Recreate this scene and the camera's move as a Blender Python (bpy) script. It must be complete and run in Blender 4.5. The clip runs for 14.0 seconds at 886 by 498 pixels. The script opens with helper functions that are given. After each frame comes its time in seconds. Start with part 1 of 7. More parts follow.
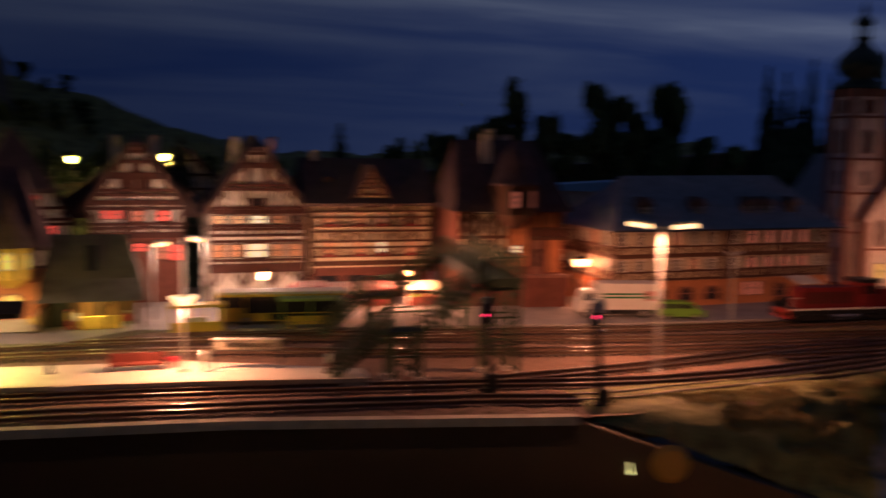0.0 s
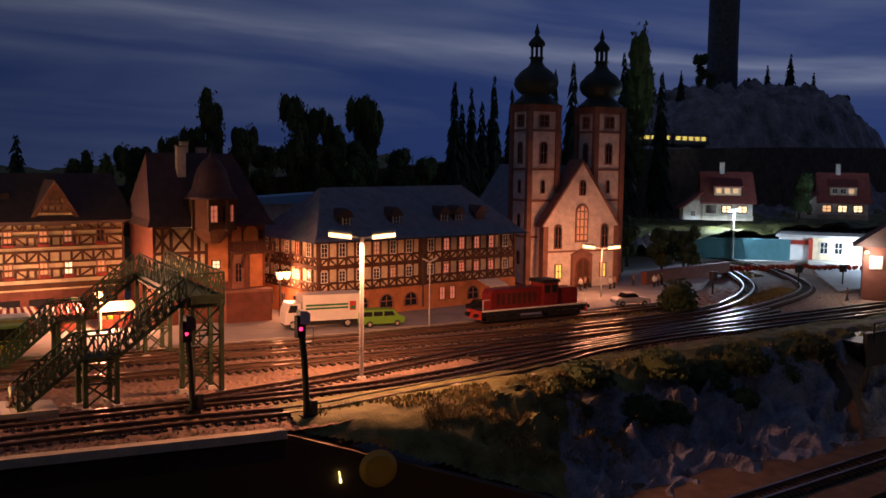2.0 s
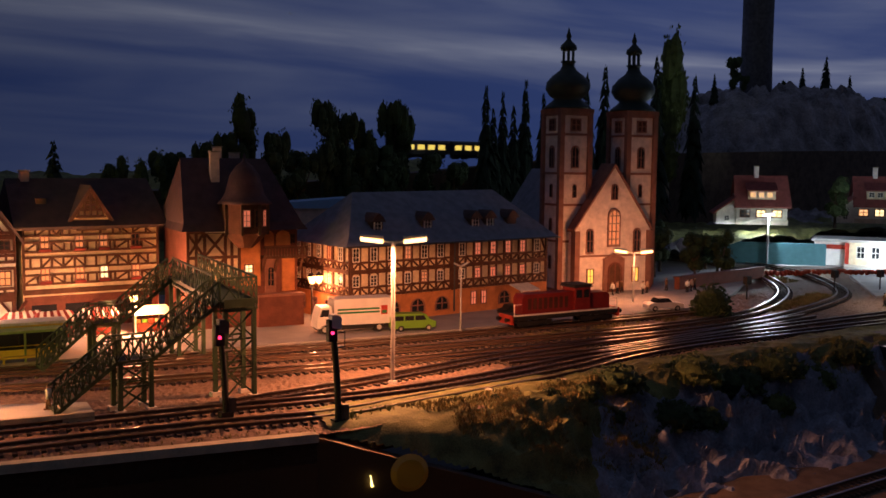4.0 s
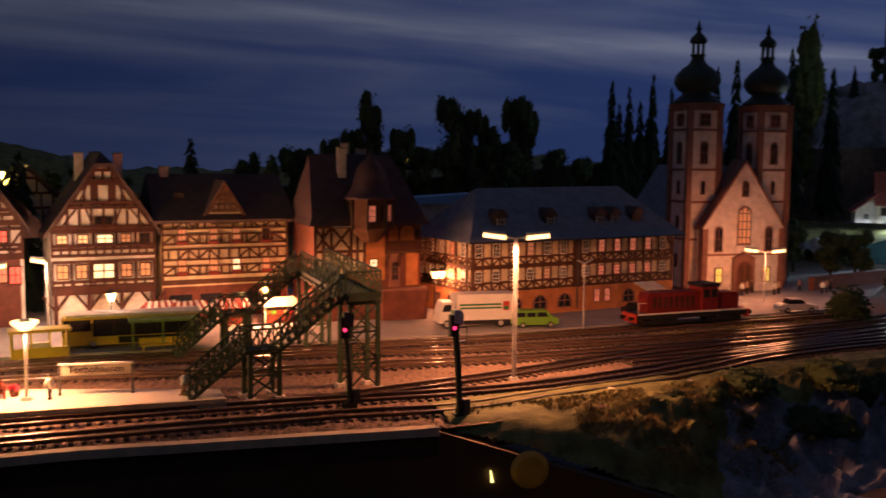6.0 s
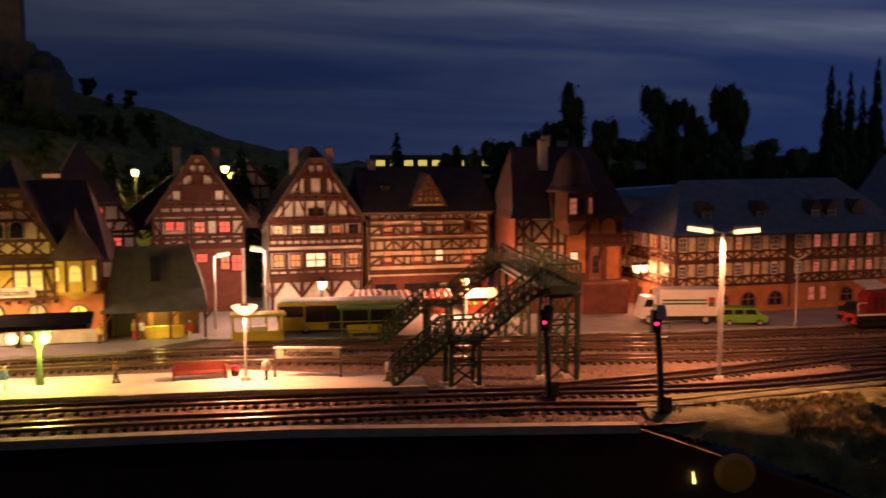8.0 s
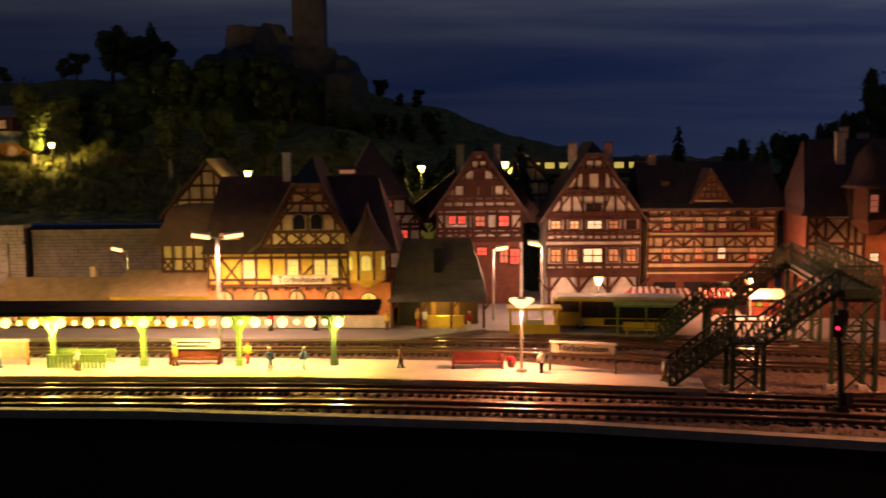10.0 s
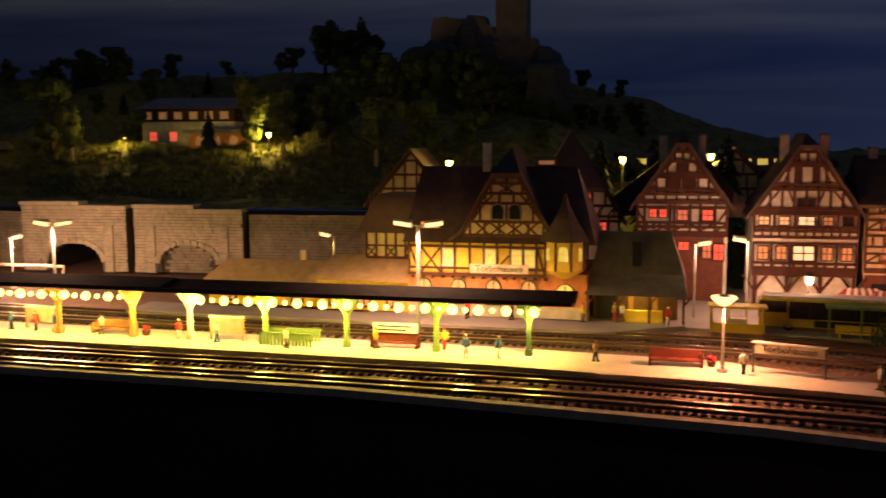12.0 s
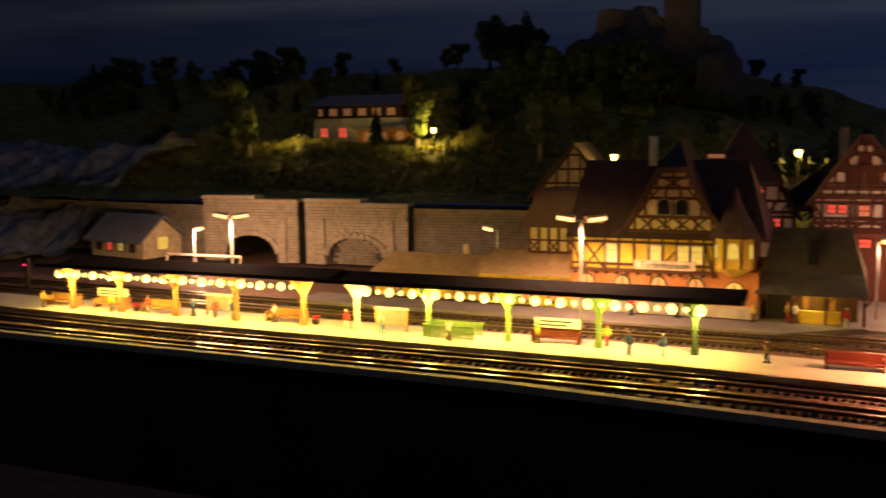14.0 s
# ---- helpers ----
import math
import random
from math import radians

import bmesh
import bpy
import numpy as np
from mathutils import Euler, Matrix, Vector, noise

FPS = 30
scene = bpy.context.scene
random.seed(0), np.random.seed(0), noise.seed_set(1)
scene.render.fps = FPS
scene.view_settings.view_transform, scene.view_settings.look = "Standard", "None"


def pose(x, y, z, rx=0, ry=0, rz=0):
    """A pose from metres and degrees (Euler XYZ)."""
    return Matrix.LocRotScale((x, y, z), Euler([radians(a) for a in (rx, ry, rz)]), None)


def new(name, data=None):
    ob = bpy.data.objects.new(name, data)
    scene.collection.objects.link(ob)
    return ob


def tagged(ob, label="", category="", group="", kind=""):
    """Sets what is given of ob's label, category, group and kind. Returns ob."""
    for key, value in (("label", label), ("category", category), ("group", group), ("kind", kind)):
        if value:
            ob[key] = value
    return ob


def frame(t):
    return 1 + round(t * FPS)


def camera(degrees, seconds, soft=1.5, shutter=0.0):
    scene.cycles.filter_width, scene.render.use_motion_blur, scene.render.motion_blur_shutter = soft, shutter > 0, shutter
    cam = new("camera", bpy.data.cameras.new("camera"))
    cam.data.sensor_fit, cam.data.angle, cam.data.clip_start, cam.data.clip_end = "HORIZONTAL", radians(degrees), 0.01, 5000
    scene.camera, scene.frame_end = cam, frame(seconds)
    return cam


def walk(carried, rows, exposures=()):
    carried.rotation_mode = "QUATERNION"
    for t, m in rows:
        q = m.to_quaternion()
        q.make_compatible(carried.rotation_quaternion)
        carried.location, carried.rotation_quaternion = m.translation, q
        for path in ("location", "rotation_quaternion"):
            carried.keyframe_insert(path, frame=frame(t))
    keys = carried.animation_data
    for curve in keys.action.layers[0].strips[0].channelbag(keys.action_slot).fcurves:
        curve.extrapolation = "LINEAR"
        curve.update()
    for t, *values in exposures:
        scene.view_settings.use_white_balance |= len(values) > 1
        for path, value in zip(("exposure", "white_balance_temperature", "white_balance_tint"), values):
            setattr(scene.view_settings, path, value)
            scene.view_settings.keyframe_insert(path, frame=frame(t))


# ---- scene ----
cam = camera(49.52, 14.0, soft=1.6, shutter=0.7)
# seconds, place, then tilt, lean and turn in degrees
ROWS = [
    (0.0, 0.0, 0.0, 0.205, 83.66, -1.07, -18.39),
    (0.5, 0.0, 0.0, 0.205, 84.18, -1.77, -31.33),
    (1.0, 0.0, 0.0, 0.205, 84.46, -1.40, -35.96),
    (1.5, 0.0, 0.0, 0.205, 84.59, -0.98, -35.85),
    (2.0, 0.0, 0.0, 0.205, 84.68, -0.76, -36.16),
    (2.5, 0.0, 0.0, 0.205, 84.71, -0.63, -35.74),
    (3.0, 0.0, 0.0, 0.205, 84.82, -0.61, -35.04),
    (5.5, 0.0, 0.0, 0.205, 84.74, -0.66, -30.19),
    (6.0, 0.0, 0.0, 0.205, 84.61, -0.61, -26.96),
    (6.5, 0.0, 0.0, 0.205, 84.49, -0.52, -24.14),
    (7.0, 0.0, 0.0, 0.205, 84.29, -0.25, -19.85),
    (7.5, 0.0, 0.0, 0.205, 84.17, -0.15, -17.44),
    (8.0, 0.0, 0.0, 0.205, 84.09, -0.08, -15.05),
    (8.5, 0.0, 0.0, 0.205, 83.97, 0.28, -10.35),
    (9.0, 0.0, 0.0, 0.205, 83.90, 0.60, -5.83),
    (11.5, 0.0, 0.0, 0.205, 83.51, 0.06, 10.27),
    (12.0, 0.0, 0.0, 0.205, 83.40, 0.25, 13.22),
    (12.5, 0.0, 0.0, 0.205, 83.31, 0.47, 15.78),
    (13.0, 0.0, 0.0, 0.205, 83.25, 0.49, 17.60),
    (13.5, 0.0, 0.0, 0.205, 83.20, 0.56, 19.13),
    (14.0, 0.0, 0.0, 0.205, 83.16, 0.76, 22.89),
]
EXPOSURE = [(0.0, -0.40, 5500, 10), (0.5, 0.05, 5200, 10), (1.0, 0.05, 5300, 10), (1.5, 0.10, 5500, 10), (2.0, 0.20, 5900, 10), (2.5, 0.28, 6300, 10), (3.0, 0.38, 6500, 10), (6.0, 0.1, 6300, 10), (7.5, -0.02, 6000, 10), (9.0, -0.30, 6000, 10), (11.5, -0.50, 6600, 10), (14.0, -0.60, 6600, 10)]
walk(cam, [(t, pose(x, y, z, rx, ry, rz)) for t, x, y, z, rx, ry, rz in ROWS], EXPOSURE)

# ---- light of the dim hall ----
world = bpy.data.worlds.new("dim_hall")
scene.world = world
world.use_nodes = True
world.node_tree.nodes["Background"].inputs[0].default_value = (0.40, 0.47, 0.80, 1)
world.node_tree.nodes["Background"].inputs[1].default_value = 0.086


def lamp(x, y, z, watts, color, size=0.004):
    data = bpy.data.lights.new("bulb_light", "POINT")
    data.energy, data.color, data.shadow_soft_size = watts * 3.2, color, size
    ob = new("bulb_light", data)
    ob.location = (x, y, z)
    return ob


def shaded_lamp(x, y, z, watts, color, size=0.004, cone=156.0, blend=0.35):
    """A bulb under a shade: it throws its light downwards."""
    data = bpy.data.lights.new("bulb_light", "SPOT")
    data.energy, data.color, data.shadow_soft_size = watts * 3.2, color, size
    data.spot_size, data.spot_blend = radians(cone), blend
    ob = new("bulb_light", data)
    ob.location = (x, y, z)
    return ob


AMBER, YELLOW, PINK, COLD = (1.0, 0.345, 0.145), (1.0, 0.67, 0.12), (1.0, 0.50, 0.30), (0.75, 0.88, 1.0)


# ---- materials ----
def mat(name, col, rough=0.8, metal=0.0, var=0.3, scale=90.0, bump=0.25, spec=0.3, fine=900.0, wave=None):
    m = bpy.data.materials.new(name)
    m.use_nodes = True
    n, l = m.node_tree.nodes, m.node_tree.links
    b = n["Principled BSDF"]
    b.inputs["Roughness"].default_value, b.inputs["Metallic"].default_value = rough, metal
    b.inputs["Specular IOR Level"].default_value = spec
    geo = n.new("ShaderNodeNewGeometry")
    a, c = n.new("ShaderNodeTexNoise"), n.new("ShaderNodeTexNoise")
    a.inputs["Scale"].default_value, a.inputs["Detail"].default_value = scale, 5
    c.inputs["Scale"].default_value, c.inputs["Detail"].default_value = fine, 3
    l.new(geo.outputs["Position"], a.inputs["Vector"])
    l.new(geo.outputs["Position"], c.inputs["Vector"])
    ramp = n.new("ShaderNodeValToRGB")
    ramp.color_ramp.elements[0].position, ramp.color_ramp.elements[1].position = 0.3, 0.7
    ramp.color_ramp.elements[0].color = (*[v * (1 - var) for v in col], 1)
    ramp.color_ramp.elements[1].color = (*[min(1, v * (1 + var)) for v in col], 1)
    mix = n.new("ShaderNodeMath")
    mix.operation = "MULTIPLY_ADD"
    mix.inputs[1].default_value = 0.35
    l.new(c.outputs["Fac"], mix.inputs[0])
    sc = n.new("ShaderNodeMath")
    sc.operation, sc.inputs[1].default_value = "MULTIPLY", 0.65
    l.new(a.outputs["Fac"], sc.inputs[0])
    l.new(sc.outputs[0], mix.inputs[2])
    l.new(mix.outputs[0], ramp.inputs["Fac"])
    l.new(ramp.outputs["Color"], b.inputs["Base Color"])
    bp = n.new("ShaderNodeBump")
    bp.inputs["Strength"].default_value, bp.inputs["Distance"].default_value = bump, 0.001
    src = mix.outputs[0]
    if wave:
        w = n.new("ShaderNodeTexWave")
        w.bands_direction, w.wave_profile = "Z", "SAW"
        w.inputs["Scale"].default_value, w.inputs["Distortion"].default_value = wave, 0.6
        w.inputs["Detail Scale"].default_value = 4
        l.new(geo.outputs["Position"], w.inputs["Vector"])
        ad = n.new("ShaderNodeMath")
        l.new(w.outputs["Fac"], ad.inputs[0])
        l.new(mix.outputs[0], ad.inputs[1])
        src = ad.outputs[0]
    l.new(src, bp.inputs["Height"])
    l.new(bp.outputs["Normal"], b.inputs["Normal"])
    return m


def glow(name, col, strength, var=0.25, scale=160.0):
    m = bpy.data.materials.new(name)
    m.use_nodes = True
    n, l = m.node_tree.nodes, m.node_tree.links
    b = n["Principled BSDF"]
    geo, a, ramp = n.new("ShaderNodeNewGeometry"), n.new("ShaderNodeTexNoise"), n.new("ShaderNodeValToRGB")
    a.inputs["Scale"].default_value = scale
    l.new(geo.outputs["Position"], a.inputs["Vector"])
    ramp.color_ramp.elements[0].color = (*[v * (1 - var) for v in col], 1)
    ramp.color_ramp.elements[1].color = (*col, 1)
    l.new(a.outputs["Fac"], ramp.inputs["Fac"])
    b.inputs["Base Color"].default_value = (*[min(0.8, v) for v in col], 1)
    l.new(ramp.outputs["Color"], b.inputs["Emission Color"])
    b.inputs["Emission Strength"].default_value = strength
    b.inputs["Roughness"].default_value = 0.3
    return m


M = {
    "cream": mat("cream_plaster", (0.72, 0.60, 0.40)), "white": mat("white_plaster", (0.74, 0.70, 0.62)),
    "yellow": mat("yellow_plaster", (0.82, 0.56, 0.08)), "pink": mat("pale_pink_plaster", (0.66, 0.52, 0.42)),
    "timber": mat("dark_brown_timber", (0.10, 0.045, 0.025), var=0.4), "redtimber": mat("red_brown_timber", (0.075, 0.027, 0.018), var=0.4),
    "orange": mat("orange_plaster", (0.55, 0.22, 0.08)), "redbrick": mat("dark_red_brick", (0.17, 0.062, 0.042), wave=160),
    "roof": mat("dark_brown_roof_tiles", (0.085, 0.055, 0.05), wave=90, bump=0.5), "roofred": mat("dull_purple_brown_roof_tiles", (0.085, 0.052, 0.055), wave=90, bump=0.5), "roofcott": mat("red_cottage_tiles", (0.24, 0.07, 0.06), wave=90, bump=0.4),
    "shedroof": mat("olive_grey_felt_roof", (0.105, 0.098, 0.085), wave=110, bump=0.4), "slate": mat("grey_slate_tiles", (0.23, 0.235, 0.28), wave=90, bump=0.4), "roofbrown": mat("light_brown_roof", (0.42, 0.28, 0.15), wave=110, bump=0.4),
    "copper": mat("dark_green_copper", (0.026, 0.042, 0.036), rough=0.5), "sandstone": mat("red_sandstone", (0.27, 0.13, 0.095)),
    "churchwall": mat("pale_rose_plaster", (0.74, 0.64, 0.57)), "stone": mat("grey_masonry", (0.32, 0.285, 0.22), var=0.4, bump=0.6),
    "darkstone": mat("dark_ruin_masonry", (0.085, 0.085, 0.09), var=0.5, bump=0.6), "stone2": mat("pale_masonry", (0.50, 0.45, 0.34), var=0.35, bump=0.6), "mortar": mat("dark_mortar", (0.10, 0.09, 0.08)),
    "concrete": mat("platform_concrete", (0.62, 0.58, 0.50), var=0.18, scale=40), "asphalt": mat("worn_grey_street", (0.30, 0.28, 0.27), var=0.25, scale=25),
    "ballast": mat("brown_ballast", (0.20, 0.13, 0.09), var=0.6, scale=260, bump=1.0, fine=1500), "earth": mat("dark_earth", (0.12, 0.085, 0.055), var=0.5, scale=60, bump=0.8),
    "steel": mat("worn_rail_steel", (0.42, 0.38, 0.34), rough=0.29, metal=1.0, var=0.2, bump=0.05), "rust": mat("rusty_rail_side", (0.10, 0.06, 0.04), rough=0.7),
    "sleeper": mat("dark_wooden_sleeper", (0.05, 0.038, 0.03), var=0.5), "green": mat("green_painted_steel", (0.046, 0.078, 0.04), rough=0.5, var=0.4),
    "lightgreen": mat("light_green_paint", (0.22, 0.34, 0.10), rough=0.5), "black": mat("black_paint", (0.02, 0.02, 0.02), rough=0.5), "grey": mat("grey_metal_paint", (0.42, 0.41, 0.39), rough=0.5),
    "darkgrey": mat("dark_grey_paint", (0.07, 0.07, 0.07), rough=0.5), "red": mat("faded_red_paint", (0.42, 0.05, 0.03), rough=0.45), "locored": mat("dark_red_loco_paint", (0.19, 0.020, 0.018), rough=0.4),
    "vwhite": mat("white_vehicle_paint", (0.72, 0.70, 0.66), rough=0.35, var=0.1), "vgreen": mat("bright_green_vehicle_paint", (0.16, 0.36, 0.04), rough=0.35, var=0.12),
    "vyellow": mat("yellow_vehicle_paint", (0.72, 0.52, 0.06), rough=0.35, var=0.12), "stripe": mat("dark_green_stripe", (0.03, 0.18, 0.07), rough=0.4), "blue": mat("blue_vehicle_paint", (0.10, 0.22, 0.42), rough=0.4),
    "bluegrey": mat("light_blue_grey_roof", (0.27, 0.47, 0.72), rough=0.4, var=0.1), "glass": mat("dark_window_glass", (0.02, 0.022, 0.028), rough=0.12, var=0.1, bump=0.02, spec=0.6),
    "bench": mat("dark_red_bench_slats", (0.15, 0.035, 0.022)), "benchlight": mat("varnished_bench_slats", (0.46, 0.24, 0.09)), "awnred": mat("red_awning_cloth", (0.30, 0.05, 0.04)), "canopy": mat("tarred_canopy_felt", (0.035, 0.03, 0.026), rough=0.95, spec=0.05),
    "awnwhite": mat("white_awning_cloth", (0.72, 0.66, 0.58)), "fascia": mat("black_brown_fascia_board", (0.09, 0.052, 0.028), rough=0.4, var=0.35, scale=12), "edge": mat("worn_board_edge", (0.55, 0.47, 0.33), var=0.3),
    "leaf": mat("dark_green_foliage", (0.04, 0.062, 0.02), var=0.55, scale=70, bump=0.1), "leaf2": mat("olive_foliage", (0.085, 0.11, 0.03), var=0.55, scale=70, bump=0.1), "needle": mat("conifer_needles", (0.018, 0.032, 0.016), var=0.5, bump=0.1),
    "bark": mat("tree_bark", (0.09, 0.06, 0.04)), "birch": mat("pale_bark", (0.34, 0.30, 0.24)), "grass": mat("green_scatter_grass", (0.15, 0.15, 0.05), var=0.7, scale=55, bump=1.0, fine=700),
    "rock": mat("grey_plaster_rock", (0.20, 0.215, 0.26), var=0.7, scale=45, bump=0.9, fine=350), "palerock": mat("pale_grey_rock", (0.25, 0.24, 0.24), var=0.7, scale=22, bump=1.0, fine=160), "flower": mat("red_flowers", (0.42, 0.03, 0.05)), "hedgered": mat("red_flower_hedge", (0.34, 0.06, 0.03), var=0.6), "skin": mat("painted_flesh", (0.55, 0.33, 0.22)),
    "jean": mat("blue_clothes_paint", (0.08, 0.14, 0.30)), "brownc": mat("brown_clothes_paint", (0.16, 0.09, 0.05)), "whitec": mat("white_clothes_paint", (0.70, 0.68, 0.62)), "letter": mat("black_lettering", (0.02, 0.02, 0.02), var=0.05),
    "redc": mat("red_clothes_paint", (0.50, 0.06, 0.05)), "yellowc": mat("yellow_clothes_paint", (0.62, 0.45, 0.08)),
    "hall": mat("dark_hall_paint", (0.05, 0.05, 0.055), var=0.2, scale=2), "teal": mat("teal_wall_paint", (0.10, 0.26, 0.30), var=0.15),
    "lit_warm": glow("lit_warm_window", (1.0, 0.50, 0.22), 1.2, 0.5), "lit_dim": glow("dim_warm_window", (1.0, 0.42, 0.20), 0.32, 0.6), "lit_red": glow("lit_red_window", (1.0, 0.10, 0.06), 1.6, 0.5),
    "lit_rose": glow("rosy_lit_window", (1.0, 0.26, 0.14), 0.55, 0.5), "lit_yellow": glow("lit_yellow_window", (1.0, 0.70, 0.14), 0.9, 0.4), "lit_white": glow("lit_white_window", (1.0, 0.72, 0.38), 1.7, 0.5), "bulb_y": glow("yellow_bulb", (1.0, 0.80, 0.26), 3.2, 0.05), "bulb_a": glow("amber_lamp_glass", (1.0, 0.54, 0.22), 3.6, 0.05),
    "bulb_c": glow("cold_white_lamp_glass", (0.85, 0.93, 1.0), 16.0, 0.05), "sig_red": glow("red_signal_lens", (1.0, 0.02, 0.10), 4.0, 0.05), "head": glow("train_tail_lamp", (1.0, 0.35, 0.12), 2.0, 0.05),
}


# ---- building blocks ----
class MB:
    """Collects vertices and faces, with one material slot per face."""

    def __init__(self):
        self.v, self.f, self.m = [], [], []

    def add(self, vs, fs, mi=0):
        k = len(self.v)
        self.v += [tuple(p) for p in vs]
        self.f += [tuple(k + i for i in f) for f in fs]
        self.m += [mi] * len(fs)
        return self

    def box(self, x0, x1, y0, y1, z0, z1, mi=0):
        return self.add([(x0, y0, z0), (x1, y0, z0), (x1, y1, z0), (x0, y1, z0), (x0, y0, z1), (x1, y0, z1), (x1, y1, z1), (x0, y1, z1)],
                        [(0, 3, 2, 1), (4, 5, 6, 7), (0, 1, 5, 4), (1, 2, 6, 5), (2, 3, 7, 6), (3, 0, 4, 7)], mi)

    def bar(self, p, q, w, d, mi=0):
        p, q = Vector(p), Vector(q)
        a = (q - p).normalized()
        s = a.cross(Vector((0, 1, 0)))
        s = s.normalized() if s.length > 0.05 else Vector((1, 0, 0))
        u = a.cross(s).normalized()
        c = [(-w / 2, -d / 2), (w / 2, -d / 2), (w / 2, d / 2), (-w / 2, d / 2)]
        vs = [e + s * i + u * j for e in (p, q) for i, j in c]
        return self.add(vs, [(0, 1, 2, 3), (7, 6, 5, 4), (0, 4, 5, 1), (1, 5, 6, 2), (2, 6, 7, 3), (3, 7, 4, 0)], mi)

    def cyl(self, p, q, r0, r1=None, n=10, mi=0):
        r1 = r0 if r1 is None else r1
        p, q = Vector(p), Vector(q)
        a = (q - p).normalized()
        s = a.cross(Vector((0, 0, 1)))
        s = s.normalized() if s.length > 0.05 else Vector((1, 0, 0))
        u = a.cross(s)
        vs = [e + (s * math.cos(t) + u * math.sin(t)) * r for e, r in ((p, r0), (q, r1)) for t in [2 * math.pi * i / n for i in range(n)]]
        return self.add(vs, [tuple((i, i + n, (i + 1) % n + n, (i + 1) % n)) for i in range(n)] + [tuple(range(n)), tuple(range(2 * n - 1, n - 1, -1))], mi)

    def lathe(self, prof, cx=0, cy=0, n=12, mi=0, turn=0.0):
        vs = [(cx + r * math.cos(turn + 2 * math.pi * i / n), cy + r * math.sin(turn + 2 * math.pi * i / n), z) for r, z in prof for i in range(n)]
        fs = [(k * n + i, k * n + (i + 1) % n, (k + 1) * n + (i + 1) % n, (k + 1) * n + i) for k in range(len(prof) - 1) for i in range(n)]
        return self.add(vs, fs + [tuple(range(n - 1, -1, -1)), tuple((len(prof) - 1) * n + i for i in range(n))], mi)

    def ball(self, c, r, mi=0, n=8, sz=1.0):
        return self.lathe([(r * math.sin(a), c[2] - r * sz * math.cos(a)) for a in [0.15 + k * (math.pi - 0.3) / 5 for k in range(6)]], c[0], c[1], n, mi)

    def slab(self, poly, z0, z1, mi=0):
        n = len(poly)
        return self.add([(x, y, z0) for x, y in poly] + [(x, y, z1) for x, y in poly],
                        [tuple(range(n - 1, -1, -1)), tuple(range(n, 2 * n))] + [(i, (i + 1) % n, (i + 1) % n + n, i + n) for i in range(n)], mi)

    def upright(self, poly, y0, y1, mi=0):
        """A plate whose outline is given in x and z, between two depths."""
        n = len(poly)
        return self.add([(x, y0, z) for x, z in poly] + [(x, y1, z) for x, z in poly],
                        [tuple(range(n)), tuple(range(2 * n - 1, n - 1, -1))] + [(i, i + n, (i + 1) % n + n, (i + 1) % n) for i in range(n)], mi)

    def mesh(self, name, mats, smooth=False):
        me = bpy.data.meshes.new(name)
        me.from_pydata(self.v, [], self.f)
        for m in mats if isinstance(mats, (list, tuple)) else [mats]:
            me.materials.append(m)
        me.polygons.foreach_set("material_index", self.m)
        if smooth:
            me.polygons.foreach_set("use_smooth", [True] * len(me.polygons))
        bm = bmesh.new()
        bm.from_mesh(me)
        bmesh.ops.recalc_face_normals(bm, faces=bm.faces)
        bm.to_mesh(me)
        bm.free()
        me.update()
        return me


def thing(name, label, category, x=0.0, y=0.0, z=0.0, rz=0.0, group="", kind=""):
    ob = new(name)
    ob.empty_display_size = 0.01
    ob.matrix_basis = pose(x, y, z, 0, 0, rz)
    return tagged(ob, label, category, group, kind)


def part(name, mb, mats, parent=None, label="", smooth=False):
    ob = new(name, mb.mesh(name, mats, smooth))
    ob.parent = parent
    return tagged(ob, label)


def solid(name, mb, mats, label, category, kind="", smooth=False, x=0.0, y=0.0, z=0.0, rz=0.0, group=""):
    ob = new(name, mb.mesh(name, mats, smooth))
    ob.matrix_basis = pose(x, y, z, 0, 0, rz)
    return tagged(ob, label, category, group, kind)


CUBES = {}


def cube(m):
    if m.name not in CUBES:
        CUBES[m.name] = MB().box(-0.5, 0.5, -0.5, 0.5, -0.5, 0.5).mesh("block", m)
    return CUBES[m.name]


def beam(name, parent, p, q, w, d, m):
    """One straight piece from p to q in the plane of a wall, w wide and d deep."""
    p, q = Vector(p), Vector(q)
    ob = new(name, cube(m))
    a = q - p
    u = a.normalized()
    s = u.cross(Vector((0, 1, 0)))
    s = s.normalized() if s.length > 0.05 else Vector((1, 0, 0))
    k = u.cross(s)
    r = Matrix((s, k, u)).transposed().to_4x4()
    ob.parent = parent
    ob.matrix_basis = Matrix.Translation((p + q) / 2) @ r @ Matrix.Diagonal((w, d, a.length, 1))
    return ob


def piece(name, parent, x0, x1, y0, y1, z0, z1, m):
    ob = new(name, cube(m))
    ob.parent = parent
    ob.matrix_basis = Matrix.Translation(((x0 + x1) / 2, (y0 + y1) / 2, (z0 + z1) / 2)) @ Matrix.Diagonal((x1 - x0, y1 - y0, z1 - z0, 1))
    return ob


